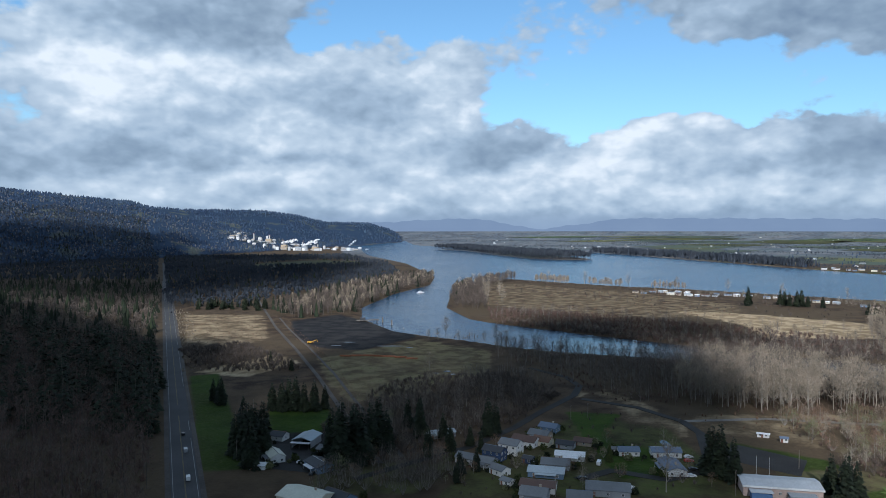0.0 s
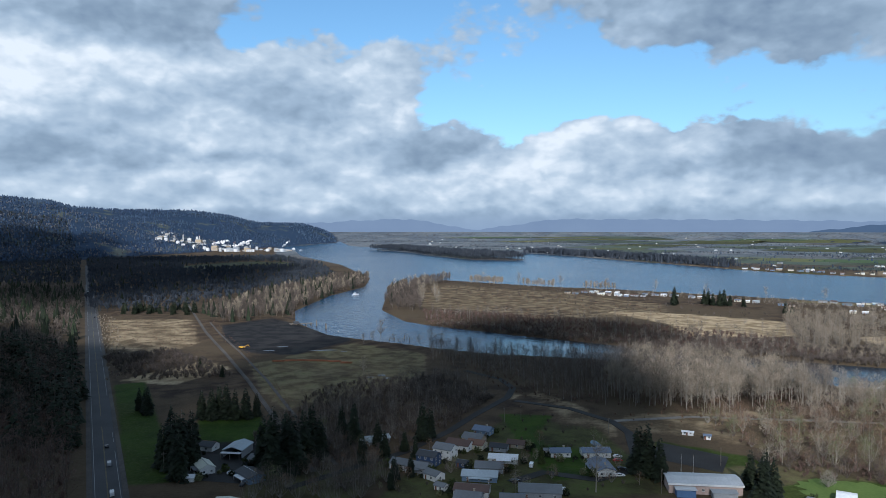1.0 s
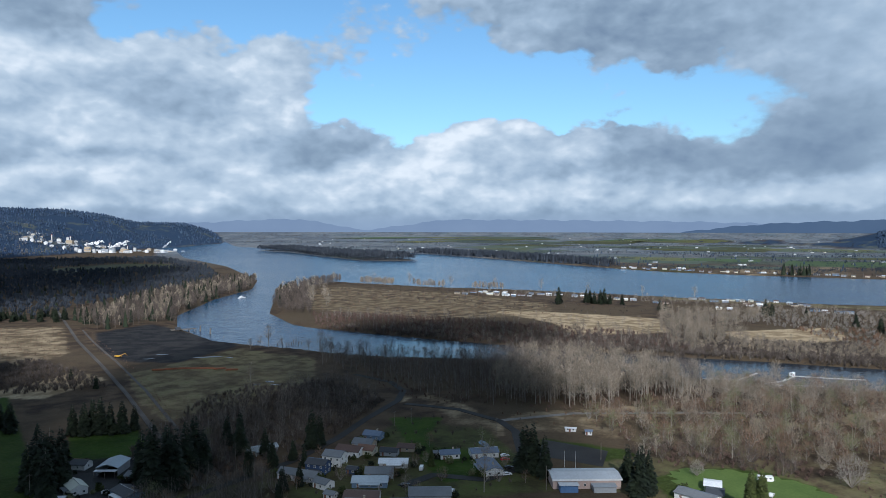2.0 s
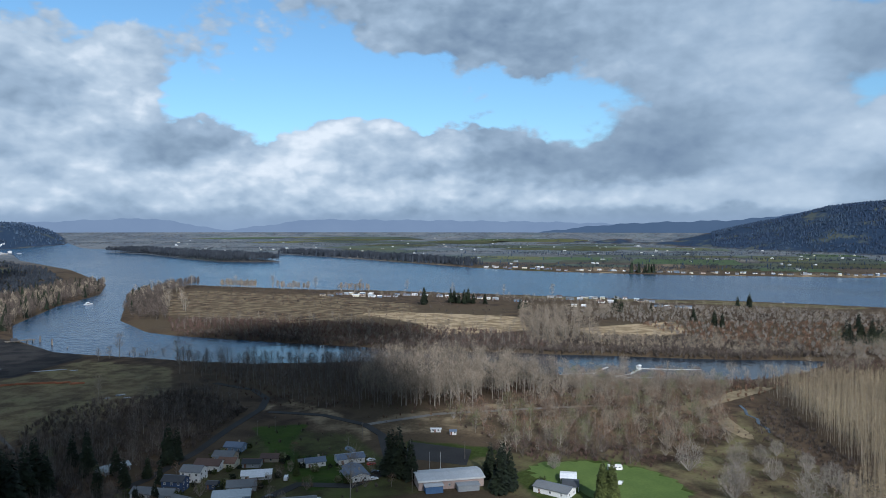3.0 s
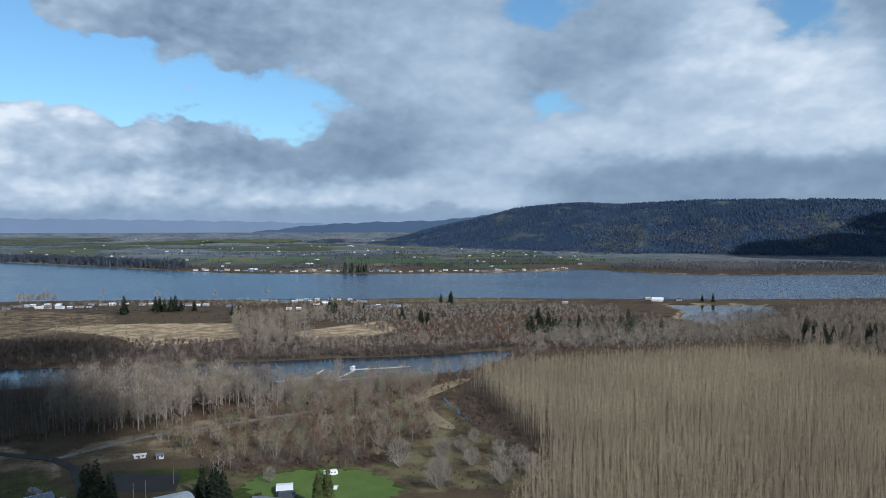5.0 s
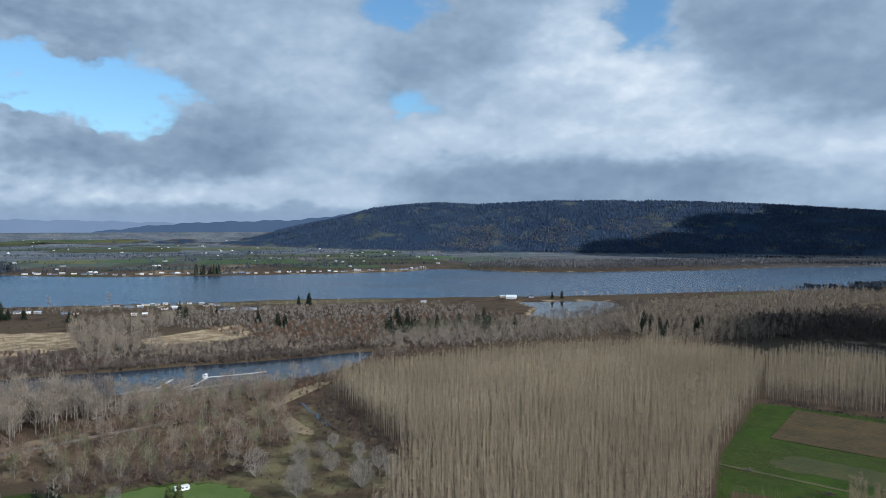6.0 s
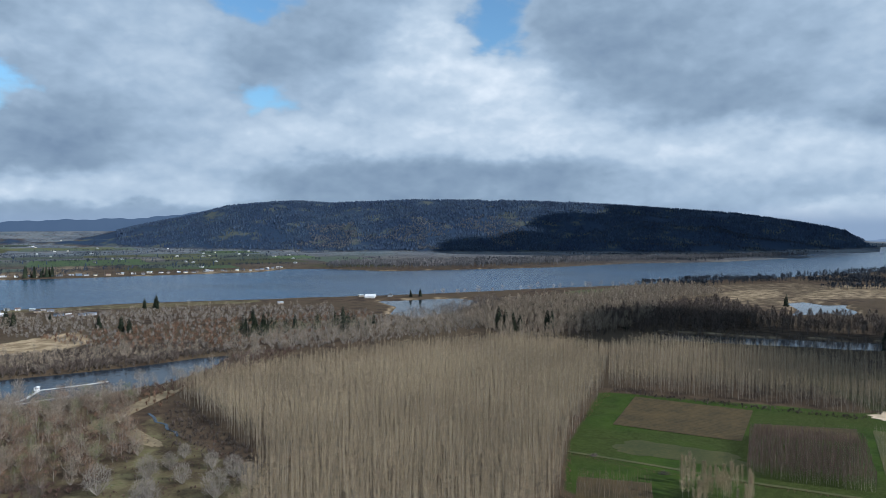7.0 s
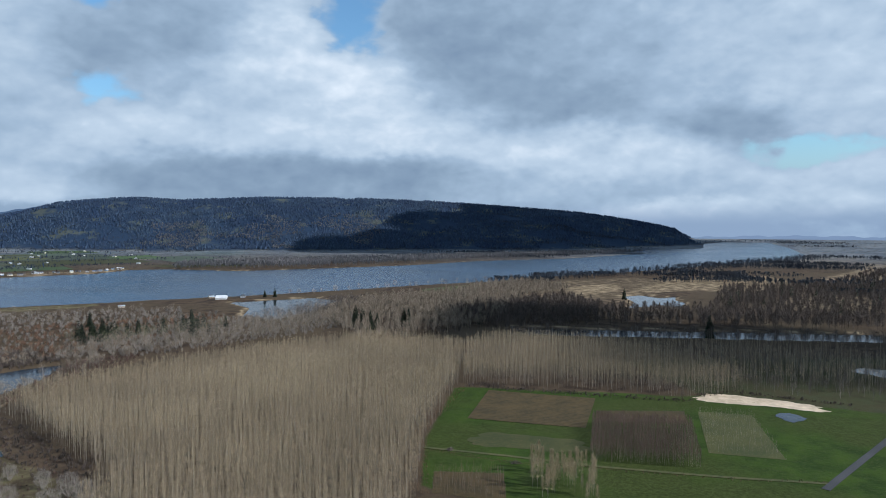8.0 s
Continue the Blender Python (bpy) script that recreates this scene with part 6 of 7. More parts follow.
for a, b in zip(BANK[:-1], BANK[1:]):
    n = int(math.dist(a, b) / 22)
    for k in range(n):
        f = (k + pick.uniform(0.1, 0.9)) / n
        off = pick.uniform(16, 60)
        x, y = a[0] + (b[0] - a[0]) * f + off * 0.72, a[1] + (b[1] - a[1]) * f + off * 0.69
        wc, rc = pick.choice(WALLS), pick.choice(ROOFS)
        house(x, y, -45 + pick.uniform(-15, 15), pick.choice([8, 11, 14]), pick.choice([6, 8]), pick.choice([2.8, 4.0]), wc, rc, "%s house with a %s roof on the far bank" % (NAMES[wc], TOPS[rc]), 0.5, 1, group="far bank houses", far=True)
# farms and town over the plain
for k in range(150):
    a, r = radians(pick.uniform(4, 58)), math.exp(pick.uniform(math.log(2050), math.log(8500)))
    x, y = r * math.sin(a), r * math.cos(a)
    P = np.array([[x, y]])
    sq = float(squeeze(np.array([r]))[0]) / r
    if max(float(signed(w, P)[0]) for w in WATERS) > -50 or land(P * sq)[4][0] > 0:
        continue
    wc, rc = pick.choice([WHITE, WHITE, CREAM, GREYW]), pick.choice([R_WHITE, R_TIN, R_GREY])
    house(x, y, pick.uniform(0, 90), pick.choice([8, 11, 18]), pick.choice([7, 9]), pick.choice([3.0, 4.0]), wc, rc, "%s farm building with a %s roof on the plain" % (NAMES[wc], TOPS[rc]), 0.4, 1, group="farm buildings", name="farm_building", category="farm building", far=True)


def river_barn(x, y, turn):
    top = thing("boathouse", "wide white boathouse with an arched metal roof", "boathouse", x, y, turn)
    arch = [(-13 + 26 * k / 12, 3.2 + 3.0 * math.sin(math.pi * k / 12)) for k in range(13)]
    part("roof", Solid().prism(arch + [(13, 2.9), (-13, 2.9)], -9, 9).mesh("roof", paint(R_WHITE, 0.5)), top)
    part("wall", Solid().box(-12.6, 12.6, -8.7, 8.7, -0.8, 2.9).mesh("wall", paint(WHITE)), top)
    for k in range(3):
        part("door", kept("big_door", lambda: Solid().box(-2, 2, -0.08, 0.02, -0.4, 2.6).mesh("door", paint(GREYW))), top, at=pose(-8 + 8 * k, -8.7, 0))


river_barn(1152, 567, 20)
house(1184, 543, 20, 16, 8, 3, GREYW, R_DARK, "dark-roofed shed beside the boathouse", 0.4, 2, group="riverside homes")
house(179, 374, -20, 3.6, 2.8, 2.3, WHITE, R_BLUE, "little white shed with a blue roof", 0.4, 1)
house(172, 383, -25, 6, 2.4, 2.0, WHITE, R_WHITE, "white trailer home in the brush", 0.15, 2)


# ---- roads, rails, fields ----
def strip(name, line, width, mat, label, category="road", lift=0.22, step=6.0, shift=0.0, on=None, kind="structure", dash=0.0):
    """A band along a line, lying on the ground."""
    pts = []
    for a, b in zip(line[:-1], line[1:]):
        n = max(1, int(math.dist(a, b) / step))
        pts += [(a[0] + (b[0] - a[0]) * k / n, a[1] + (b[1] - a[1]) * k / n) for k in range(n)]
    pts.append(line[-1])
    p = np.array(pts, float)
    d = np.gradient(p, axis=0)
    d /= np.linalg.norm(d, axis=1)[:, None]
    side = np.column_stack([d[:, 1], -d[:, 0]])
    mid = p + side * shift
    rows = [places(mid + side * o * width / 2)[0] for o in (-1, -0.33, 0.33, 1)]
    z = np.max([r[:, 2] for r in rows], axis=0) + lift
    V = np.concatenate([np.column_stack([r[:, :2], z]) for r in rows] + [np.column_stack([rows[k][:, :2], z - 0.35]) for k in (0, 3)])
    n = len(p)
    F = []
    for i in range(n - 1):
        if dash and (i % 2):
            continue
        F += [(k * n + i, k * n + i + 1, (k + 1) * n + i + 1, (k + 1) * n + i) for k in range(3)]
        F += [(4 * n + i, i, i + 1, 4 * n + i + 1), (3 * n + i, 5 * n + i, 5 * n + i + 1, 3 * n + i + 1)]
    ob = new(name, mesh_of(name, V, [f[::-1] for f in F], [mat]))
    if on is not None:
        ob.parent = on
        return tagged(ob, label)
    return tagged(ob, label, category, kind=kind)


def quad(name, a, b, c, d, mat, label, category="field", lift=0.12, n=14, ridges=0):
    """A four-cornered field laid on the ground, with plough ridges if wanted."""
    n = max(n, 4 * ridges)
    u, v = np.meshgrid(np.linspace(0, 1, n + 1), np.linspace(0, 1, n + 1), indexing="ij")
    u, v = u.ravel()[:, None], v.ravel()[:, None]
    T = (1 - u) * (1 - v) * np.array(a, float) + u * (1 - v) * np.array(b, float) + u * v * np.array(c, float) + (1 - u) * v * np.array(d, float)
    P, s = places(T)
    P[:, 2] += lift * np.maximum(1, np.hypot(T[:, 0], T[:, 1]) / 400)
    if ridges:
        P[:, 2] += 0.1 + 0.08 * np.sin(v[:, 0] * ridges * 6.283)
    F = [(i * (n + 1) + j, (i + 1) * (n + 1) + j, (i + 1) * (n + 1) + j + 1, i * (n + 1) + j + 1) for i in range(n) for j in range(n)]
    me = mesh_of(name, P, F, [mat], smooth=True)
    if me.polygons[0].normal.z < 0:
        me.flip_normals()
    return tagged(new(name, me), label, category, kind="structure")


def patch(name, outline, mat, label, category="field", lift=0.12):
    """A patch with a soft uneven outline, laid on the ground."""
    p = np.array(outline, float)
    c, n = p.mean(0), len(p)
    ring = []
    for k in range(n):
        a, b, d, e = p[k - 1], p[k], p[(k + 1) % n], p[(k + 2) % n]
        for t in np.arange(0, 1, 0.125):
            ring.append(0.5 * (2 * b + (d - a) * t + (2 * a - 5 * b + 4 * d - e) * t * t + (3 * b - a - 3 * d + e) * t ** 3))
    ring = np.array(ring)
    k = np.arange(len(ring))
    wob = 1 + 0.05 * np.sin(k * 1.7 + c[0]) + 0.04 * np.sin(k * 0.9 + c[1]) + 0.03 * np.sin(k * 2.9)
    T = np.concatenate([c + (ring - c) * wob[:, None] * f for f in (0.02, 0.35, 0.7, 1.0)])
    P, s = places(T)
    P[:, 2] += lift * np.maximum(1, np.hypot(T[:, 0], T[:, 1]) / 400)
    m = len(ring)
    F = [(r * m + i, r * m + (i + 1) % m, (r + 1) * m + (i + 1) % m, (r + 1) * m + i) for r in range(3) for i in range(m)]
    me = mesh_of(name, P, F, [mat], smooth=True)
    if me.polygons[0].normal.z < 0:
        me.flip_normals()
    return tagged(new(name, me), label, category, kind="structure")


ROAD = [(-89, 250), (-592, 1533), (-900, 2318)]
highway = strip("road", ROAD, 12.0, M_ROAD, "grey two-lane asphalt highway with painted lines", step=9)
for o, m, w in ((-5.0, M_LINE_W, 0.22), (5.0, M_LINE_W, 0.22), (-0.15, M_LINE_Y, 0.12), (0.15, M_LINE_Y, 0.12)):
    strip("line", [(-89, 250), (-592, 1533)], w, m, "painted road line", lift=0.26, step=9, shift=o, on=highway)
for o in (-7.2, 7.2):
    strip("verge", [(-89, 250), (-592, 1533)], 2.2, M_BALLAST, "gravel verge of the highway", "verge", 0.16, 9, o)
RAIL = [(-30, 340), (-60, 433), (-97, 548), (-141, 676), (-188, 807), (-302, 1163), (-427, 1531), (-491, 1711)]
bed = strip("railway", RAIL, 3.0, M_BALLAST, "single railway track on a gravel bed", "railway", 0.5)
for o in (-0.75, 0.75):
    strip("rail", RAIL, 0.12, M_BALLAST, "rusty steel rail", lift=0.66, shift=o, on=bed)
strip("track", [(-20, 350), (-48, 436), (-84, 552), (-128, 680), (-172, 800), (-205, 900)], 2.2, M_BALLAST, "gravel service track beside the railway", "track", 0.14)
strip("lane", [(-40, 320), (-7, 349), (13, 366), (40, 402), (61, 439), (88, 480), (97, 508), (93, 540), (70, 575)], 4.8, M_ASPHALT, "narrow asphalt lane past the hamlet", "road", 0.16)
strip("lane", [(91, 470), (122, 447), (139, 415), (141, 391), (132, 357), (125, 330)], 5.0, M_ASPHALT, "asphalt lane with puddles", "road", 0.2)
strip("lane", [(139, 415), (190, 420), (260, 405), (300, 395)], 4.5, M_GRAVEL, "dirt lane along the trees", "road", 0.16)
strip("lane", [(60, 318), (78, 330), (100, 318), (122, 330)], 5.5, M_ASPHALT, "wet asphalt lane between the houses", "road", 0.16)
quad("pavement", (150, 372), (176, 344), (162, 322), (138, 345), M_ASPHALT, "dark asphalt car park beside the hall", "car park")
M_LAWN = material("mown_lawn", (0.066, 0.110, 0.020), (0.110, 0.160, 0.034), 0.8, 0.07)
patch("lawn", [(186, 303), (205, 308), (226, 298), (238, 284), (243, 264), (236, 245), (222, 238), (205, 248), (192, 268)], M_LAWN, "bright green mown lawn round the white house", "lawn", 0.12)
quad("yard", (-97, 338), (-62, 328), (-66, 372), (-92, 372), M_ASPHALT, "dark gravel yard between the homestead buildings", "yard")
patch("sand_track", [(340, 353), (362, 361), (390, 367), (418, 374), (447, 382), (444, 391), (414, 388), (384, 379), (356, 375), (338, 362)], M_SANDGRASS, "pale sandy track beside the plantation", "track", 0.3)
patch("creek_bank", [(354, 336), (345, 318), (336, 299), (329, 297), (331, 312), (342, 332)], M_SANDGRASS, "pale sandy creek edge", "bank", 0.1)
strip("creek", [(386, 356), (380, 346), (371, 336), (369, 326), (361, 318), (357, 308), (350, 300)], 2.0, M_SLOUGH, "narrow winding creek beside the plantation", "creek", 0.14, 3.0)
strip("farm_track", [(405, 72), (397, 22), (388, -26), (382, -94), (381, -139)], 3.0, M_STUBBLE, "grassy farm track along a ditch", "track", 0.18)
strip("gravel_track", [(535, -252), (461, -198), (403, -156), (372, -134)], 4.0, M_ROAD, "straight gravel farm track", "track", 0.24)
quad("field", (554, 49), (540, -32), (461, -22), (471, 55), M_PLOUGH, "brown ploughed plot in a green field", ridges=22)
quad("field", (505, -31), (515, -91), (482, -88), (478, -29), M_PLOUGH, "narrow brown planted strip")
quad("field", (515, -100), (510, -134), (416, -129), (421, -89), M_OLIVE, "plot of pale sapling rows")
quad("field", (366, 59), (369, 23), (332, 19), (336, 55), M_PLOUGH, "brown planted plot by the plantation")
patch("field", [(440, 40), (438, 10), (432, -18), (410, -18), (412, 20), (416, 46)], M_OLIVE, "faded stubble patch in the green field")
patch("sandbar", [(550, -106), (566, -114), (570, -130), (556, -166), (542, -186), (526, -184), (536, -156), (542, -122)], M_SAND, "pale bare sand beside the floodwater", "sand")
patch("grass_strip", [(1400, 253), (1502, 166), (1402, 154), (1343, 242)], M_STUBBLE, "yellow-green grass strip near the river", "field", 0.2)
patch("pond", [(1850, -425), (1862, -456), (1800, -470), (1775, -430)], M_POND, "small pale pond on the marsh", "pond", 0.3)
patch("puddle", [(512, -150), (520, -160), (507, -168), (496, -156)], M_SLOUGH, "shallow puddle in the field", "puddle", 0.14)
for k, (x, y, w, d) in enumerate([(-102, 685, 9, 3), (-93, 706, 10, 4), (-51, 682, 22, 4), (-32, 675, 6, 3), (3, 562, 6, 4), (7, 551, 5, 3), (-6, 555, 5, 3), (116, 372, 4, 12)]):
    patch("puddle", [(x - w * 0.6, y), (x - w * 0.1, y - d * 0.6), (x + w * 0.6, y - d * 0.2), (x + w * 0.3, y + d * 0.5), (x - w * 0.3, y + d * 0.4)], M_POND, "shallow rain puddle on bare ground", "puddle", 0.16)
patch("field", W_CLEARING, M_OLIVE, "pale clearing in the near bank forest")
# pastures and ploughed land across the river
FARM = random.Random(11)
for k in range(90):
    a, r = FARM.uniform(8, 62), math.exp(FARM.uniform(math.log(2000), math.log(9000)))
    x, y = r * math.sin(radians(a)), r * math.cos(radians(a))
    w, d = FARM.uniform(0.03, 0.08) * r, FARM.uniform(0.03, 0.09) * r
    c, s = math.cos(radians(-42)), math.sin(radians(-42))
    Q4 = [(x + u * w * c - v * d * s, y + u * w * s + v * d * c) for u, v in ((-1, -1), (1, -1), (1, 1), (-1, 1))]
    if max(land(places(np.array(Q4))[0][:, :2])[4]) > 0:
        continue
    if max(float(signed(wt, np.array(Q4)).max()) for wt in WATERS) > -15 or float(signed(W_BELT, np.array(Q4)).max()) > -10:
        continue
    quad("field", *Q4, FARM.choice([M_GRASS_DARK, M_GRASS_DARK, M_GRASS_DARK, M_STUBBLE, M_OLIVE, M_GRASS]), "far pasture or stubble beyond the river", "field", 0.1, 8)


# ---- single trees ----
def tree_kind(shape, bark, leaf, name, label, category, group):
    """Trunk and crown meshes of one tree, and a maker of trees of that kind."""
    v, f, m = shape
    data = []
    for slot, nm, mt in ((0, "trunk", bark), (1, "crown", leaf)):
        F = f[m == slot]
        used, inv = np.unique(F, return_inverse=True)
        data.append(mesh_of(nm, v[used], inv.reshape(F.shape), [mt]))

    def make(x, y, size, turn=0.0):
        top = thing(name, label, category, x, y, turn, group, lift=-0.2, size=size)
        part("trunk", data[0], top)
        part("crown", data[1], top)
        return top
    return make


dice = random.Random(3)
NEAR_FIRS = [tree_kind(fir_shape(20, 620, 0.215), M_BARK, M_FIR, "fir_tree", "dark green fir with drooping boughs", "tree", "firs") for _ in range(4)]
CYPRESS = tree_kind(fir_shape(20, 1300, 0.20, 0.0, 0.10), M_BARK, M_CEDAR, "cypress_tree", "tall golden-green columnar cypress", "tree", "cypresses")
FIR_SPOTS = [(-48, 338, 1.7), (-43, 345, 1.55), (-39, 341, 1.4), (-34, 367, 1.3), (-98, 349, 1.25), (-91, 336, 1.2), (-95, 360, 1.3), (-106, 377, 1.2), (-93, 368, 1.25), (-101, 366, 1.3), (-104, 354, 1.1), (-89, 352, 1.1),
             (-106, 441, 0.9), (-100, 438, 1.0), (-92, 441, 1.1), (-86, 440, 0.9), (-79, 441, 0.95), (-73, 445, 0.8), (-96, 446, 1.0), (-142, 457, 0.9), (-146, 462, 0.8), (-150, 468, 0.75), (-287, 707, 0.8), (-145, 604, 0.5), (-121, 567, 0.55),
             (24, 386, 1.1), (28, 392, 0.9), (-13, 410, 0.8), (-20, 402, 0.9), (126, 321, 1.25), (122, 325, 1.2), (128, 314, 1.1), (169, 297, 1.0), (165, 303, 0.9), (160, 282, 1.2), (165, 285, 1.0), (4, 360, 0.7), (16, 330, 0.55), (8, 325, 0.6)]
FIR_SPOTS += [(-53, 364, 1.2), (-46, 360, 1.3), (-36, 356, 1.3), (-28, 360, 1.1), (-13, 383, 1.1), (-8, 352, 0.8), (-55, 352, 1.2), (443, 1037, 1.3), (492, 1045, 1.0), (496, 1041, 1.1), (498, 1029, 1.0), (505, 1023, 1.1), (513, 1026, 1.1), (518, 1018, 0.9), (535, 1008, 0.8), (550, 924, 0.8), (553, 913, 0.7), (660, 828, 0.9), (664, 844, 1.0), (655, 838, 0.9),
              (711, 823, 0.6), (688, 715, 0.8), (673, 664, 1.0), (672, 651, 0.9), (680, 672, 0.8), (877, 820, 0.8), (884, 802, 1.0), (890, 810, 0.9), (709, 486, 1.2), (709, 498, 1.1), (721, 519, 0.9), (735, 505, 0.9), (752, 470, 0.9), (780, 455, 0.8),
              (861, 244, 1.3), (862, 236, 1.1), (850, 223, 1.2), (855, 217, 1.0), (880, 188, 1.2), (881, 181, 1.1), (912, 95, 0.8), (865, -177, 1.3), (1263, -116, 1.0), (873, 470, 0.9), (804, 568, 0.9), (1190, 505, 0.7), (1200, 490, 0.7)]
for k, (x, y, s) in enumerate(FIR_SPOTS):
    s *= 1.12 if x > 400 else 1.0
    NEAR_FIRS[k % 4](x + dice.uniform(-1, 1), y + dice.uniform(-1, 1), s * dice.uniform(0.92, 1.08), dice.uniform(0, 360))
for k in range(26):       # a conifer stand beside the highway
    NEAR_FIRS[k % 4](-318 + dice.uniform(-45, 75) * 1.0, 1010 + dice.uniform(-35, 40), dice.uniform(0.65, 0.95), dice.uniform(0, 360))
for x, y, s in ((192, 250, 1.05), (195, 247.5, 1.1), (80, 343, 0.5)):
    CYPRESS(x, y, s, dice.uniform(0, 360))

ALDERS = [tree_kind(sh, M_BARK, m, "alder_tree", lab, "tree", "bare trees")
          for sh, m, lab in ((bare_shape(14, 12, 100, 650, 0.36, 0.1), M_TWIG_RED, "leafless alder with reddish-brown twigs"), (willow_shape(14, 8, 120, 700, 0.36), M_TWIG_GREY, "leafless alder with grey twigs"), (willow_shape(13, 9, 120, 700, 0.4), M_TWIG_RED, "leafless alder with reddish-brown twigs"), (bare_shape(14, 12, 100, 600, 0.34, 0.1), M_MOSS, "leafless maple with mossy green limbs"))]
WILLOWS = [tree_kind(willow_shape(12, 18, 260, 1500, 0.40, 0.007), M_BARK_PALE, M_TWIG_PALE, "willow_tree", "round pale leafless willow", "tree", "willows") for _ in range(2)]
COTTONS = [tree_kind(bare_shape(22, 15, 100, 480, 0.24, 0.18, 1.0, 0.0055), M_BARK_PALE, M_TWIG_GREY, "cottonwood_tree", "tall leafless cottonwood with a pale stem", "tree", "cottonwoods") for _ in range(3)]
for k, (x, y, s) in enumerate([(259, 269, 1.4), (250, 232, 1.5), (276, 214, 1.4), (293, 208, 1.25), (303, 224, 1.1), (266, 246, 0.9), (286, 242, 1.0), (310, 243, 0.9), (200, 300, 0.7), (284, 262, 1.2), (300, 262, 0.9), (318, 268, 0.8)]):
    WILLOWS[k % 2](x, y, s, dice.uniform(0, 360))
Q = inside(W_RED, 10.5, 0.45)
for k, (x, y) in enumerate(Q):
    ALDERS[k % 4](x, y, dice.uniform(0.7, 1.1), dice.uniform(0, 360))
Q = inside([(150, 462), (195, 440), (255, 440), (290, 450), (292, 490), (220, 480)], 11.0, 0.45)
for k, (x, y) in enumerate(Q):
    COTTONS[k % 3](x, y, dice.uniform(0.85, 1.3), dice.uniform(0, 360))
for k, (x, y, s) in enumerate([(51, 690, 1.0), (3, 727, 1.1), (-11, 567, 0.7), (95, 303, 1.1), (-5, 722, 0.6), (-14, 716, 0.55), (15, 720, 0.5), (60, 676, 0.8), (40, 696, 0.6), (183, 320, 0.8), (196, 330, 0.6), (60, 305, 0.5)]):
    COTTONS[k % 3](x, y, s, dice.uniform(0, 360))
for k in range(34):       # yard trees and hedges of the hamlet
    x, y = dice.uniform(-10, 120), dice.uniform(292, 330) + dice.uniform(0, 60)
    if all(math.hypot(x - h[0], y - h[1]) > 9 for h in HAMLET + HOMESTEAD):
        ALDERS[k % 4](x, y, dice.uniform(0.3, 0.65), dice.uniform(0, 360))
for k in range(26):       # along the homestead and the lane
    x, y = dice.uniform(-66, 0), dice.uniform(300, 400)
    if all(math.hypot(x - h[0], y - h[1]) > 10 for h in HAMLET + HOMESTEAD) and abs(x + 71) > 8:
        ALDERS[k % 4](x, y, dice.uniform(0.5, 0.9), dice.uniform(0, 360))


def shrub_shape(h=2.6, leaves=150):
    """A rounded evergreen shrub: short stems under a shell of small leaf sprays."""
    out = [[], [], []]
    for k in range(4):
        stem(out, 0, (0, 0, 0), (0.5 * math.cos(1.6 * k), 0.5 * math.sin(1.6 * k), h * 0.5), 0.06, 0.03, 3)
    for k in range(leaves):
        d = rng.normal(size=3)
        d /= np.linalg.norm(d)
        p = np.array((d[0] * h * 0.52, d[1] * h * 0.52, h * (0.48 + 0.5 * d[2]))) * rng.uniform(0.7, 1.08)
        p[2] = max(0.05, p[2])
        q = p + rng.normal(size=3) * h * 0.16
        spike(out, 1, p, q, h * 0.22)
    return packed(out)


SHRUBS = [tree_kind(shrub_shape(h, 170), M_BARK, m, "garden_shrub", lab, "shrub", "garden shrubs")
          for h, m, lab in ((2.6, M_FIR, "dark green rounded evergreen garden shrub"), (3.4, M_CEDAR, "yellow-green clipped evergreen garden shrub"), (2.2, M_FIR, "low dark evergreen hedge bush"), (3.0, M_MOSS, "grey-green bushy garden shrub"))]
HOMES = HAMLET + HOMESTEAD
for k in range(120):       # shrubs round the houses
    hx, hy, a, w, d = HOMES[k % len(HOMES)][:5]
    t, r = dice.uniform(0, 6.283), dice.uniform(0.75, 1.25)
    x, y = hx + math.cos(t) * (w * 0.5 + 3) * r, hy + math.sin(t) * (w * 0.5 + 3) * r
    if all(math.hypot(x - h[0], y - h[1]) > 0.5 * h[3] + 1.2 for h in HOMES):
        SHRUBS[k % 4](x, y, dice.uniform(0.6, 1.4), dice.uniform(0, 360))
YARD_TREE = tree_kind(willow_shape(14, 10, 150, 900, 0.46), M_TWIG_DARK, M_TWIG_DARK, "maple_tree", "broad round leafless brown maple", "tree", "yard maples")
for x, y, s in ((-14, 314, 1.15), (-6, 308, 1.0), (-32, 373, 0.8)):
    YARD_TREE(x, y, s, dice.uniform(0, 360))
for x, y, s in ((0, 380, 0.75), (14, 369, 0.6), (19, 358, 0.55), (6, 315, 0.5)):
    NEAR_FIRS[int(x) % 4](x, y, s, dice.uniform(0, 360))
POPLAR_TREE = [tree_kind(poplar_shape(17, 460, 0.085, 1.5, 2.4), M_BARK_POPLAR, M_TWIG_POPLAR, "poplar_tree", "slender leafless poplar with pale upswept twigs", "tree", "field poplars") for _ in range(3)]
for k in range(46):
    POPLAR_TREE[k % 3](354 + dice.uniform(-22, 26), -6 + dice.uniform(-18, 15), dice.uniform(0.55, 1.0), dice.uniform(0, 360))
for k in range(9):       # shore trees on the spit
    f = k / 8
    x, y = 150 + 560 * f + dice.uniform(-8, 8), 1590 - 500 * f + dice.uniform(-25, 0)
    COTTONS[k % 3](x - 10, y - 22, dice.uniform(0.9, 1.4), dice.uniform(0, 360))
for k in range(22):       # trees at the spit's western tip
    COTTONS[k % 3](40 + dice.uniform(-12, 70), 1120 + dice.uniform(-80, 370), dice.uniform(0.8, 1.35), dice.uniform(0, 360))
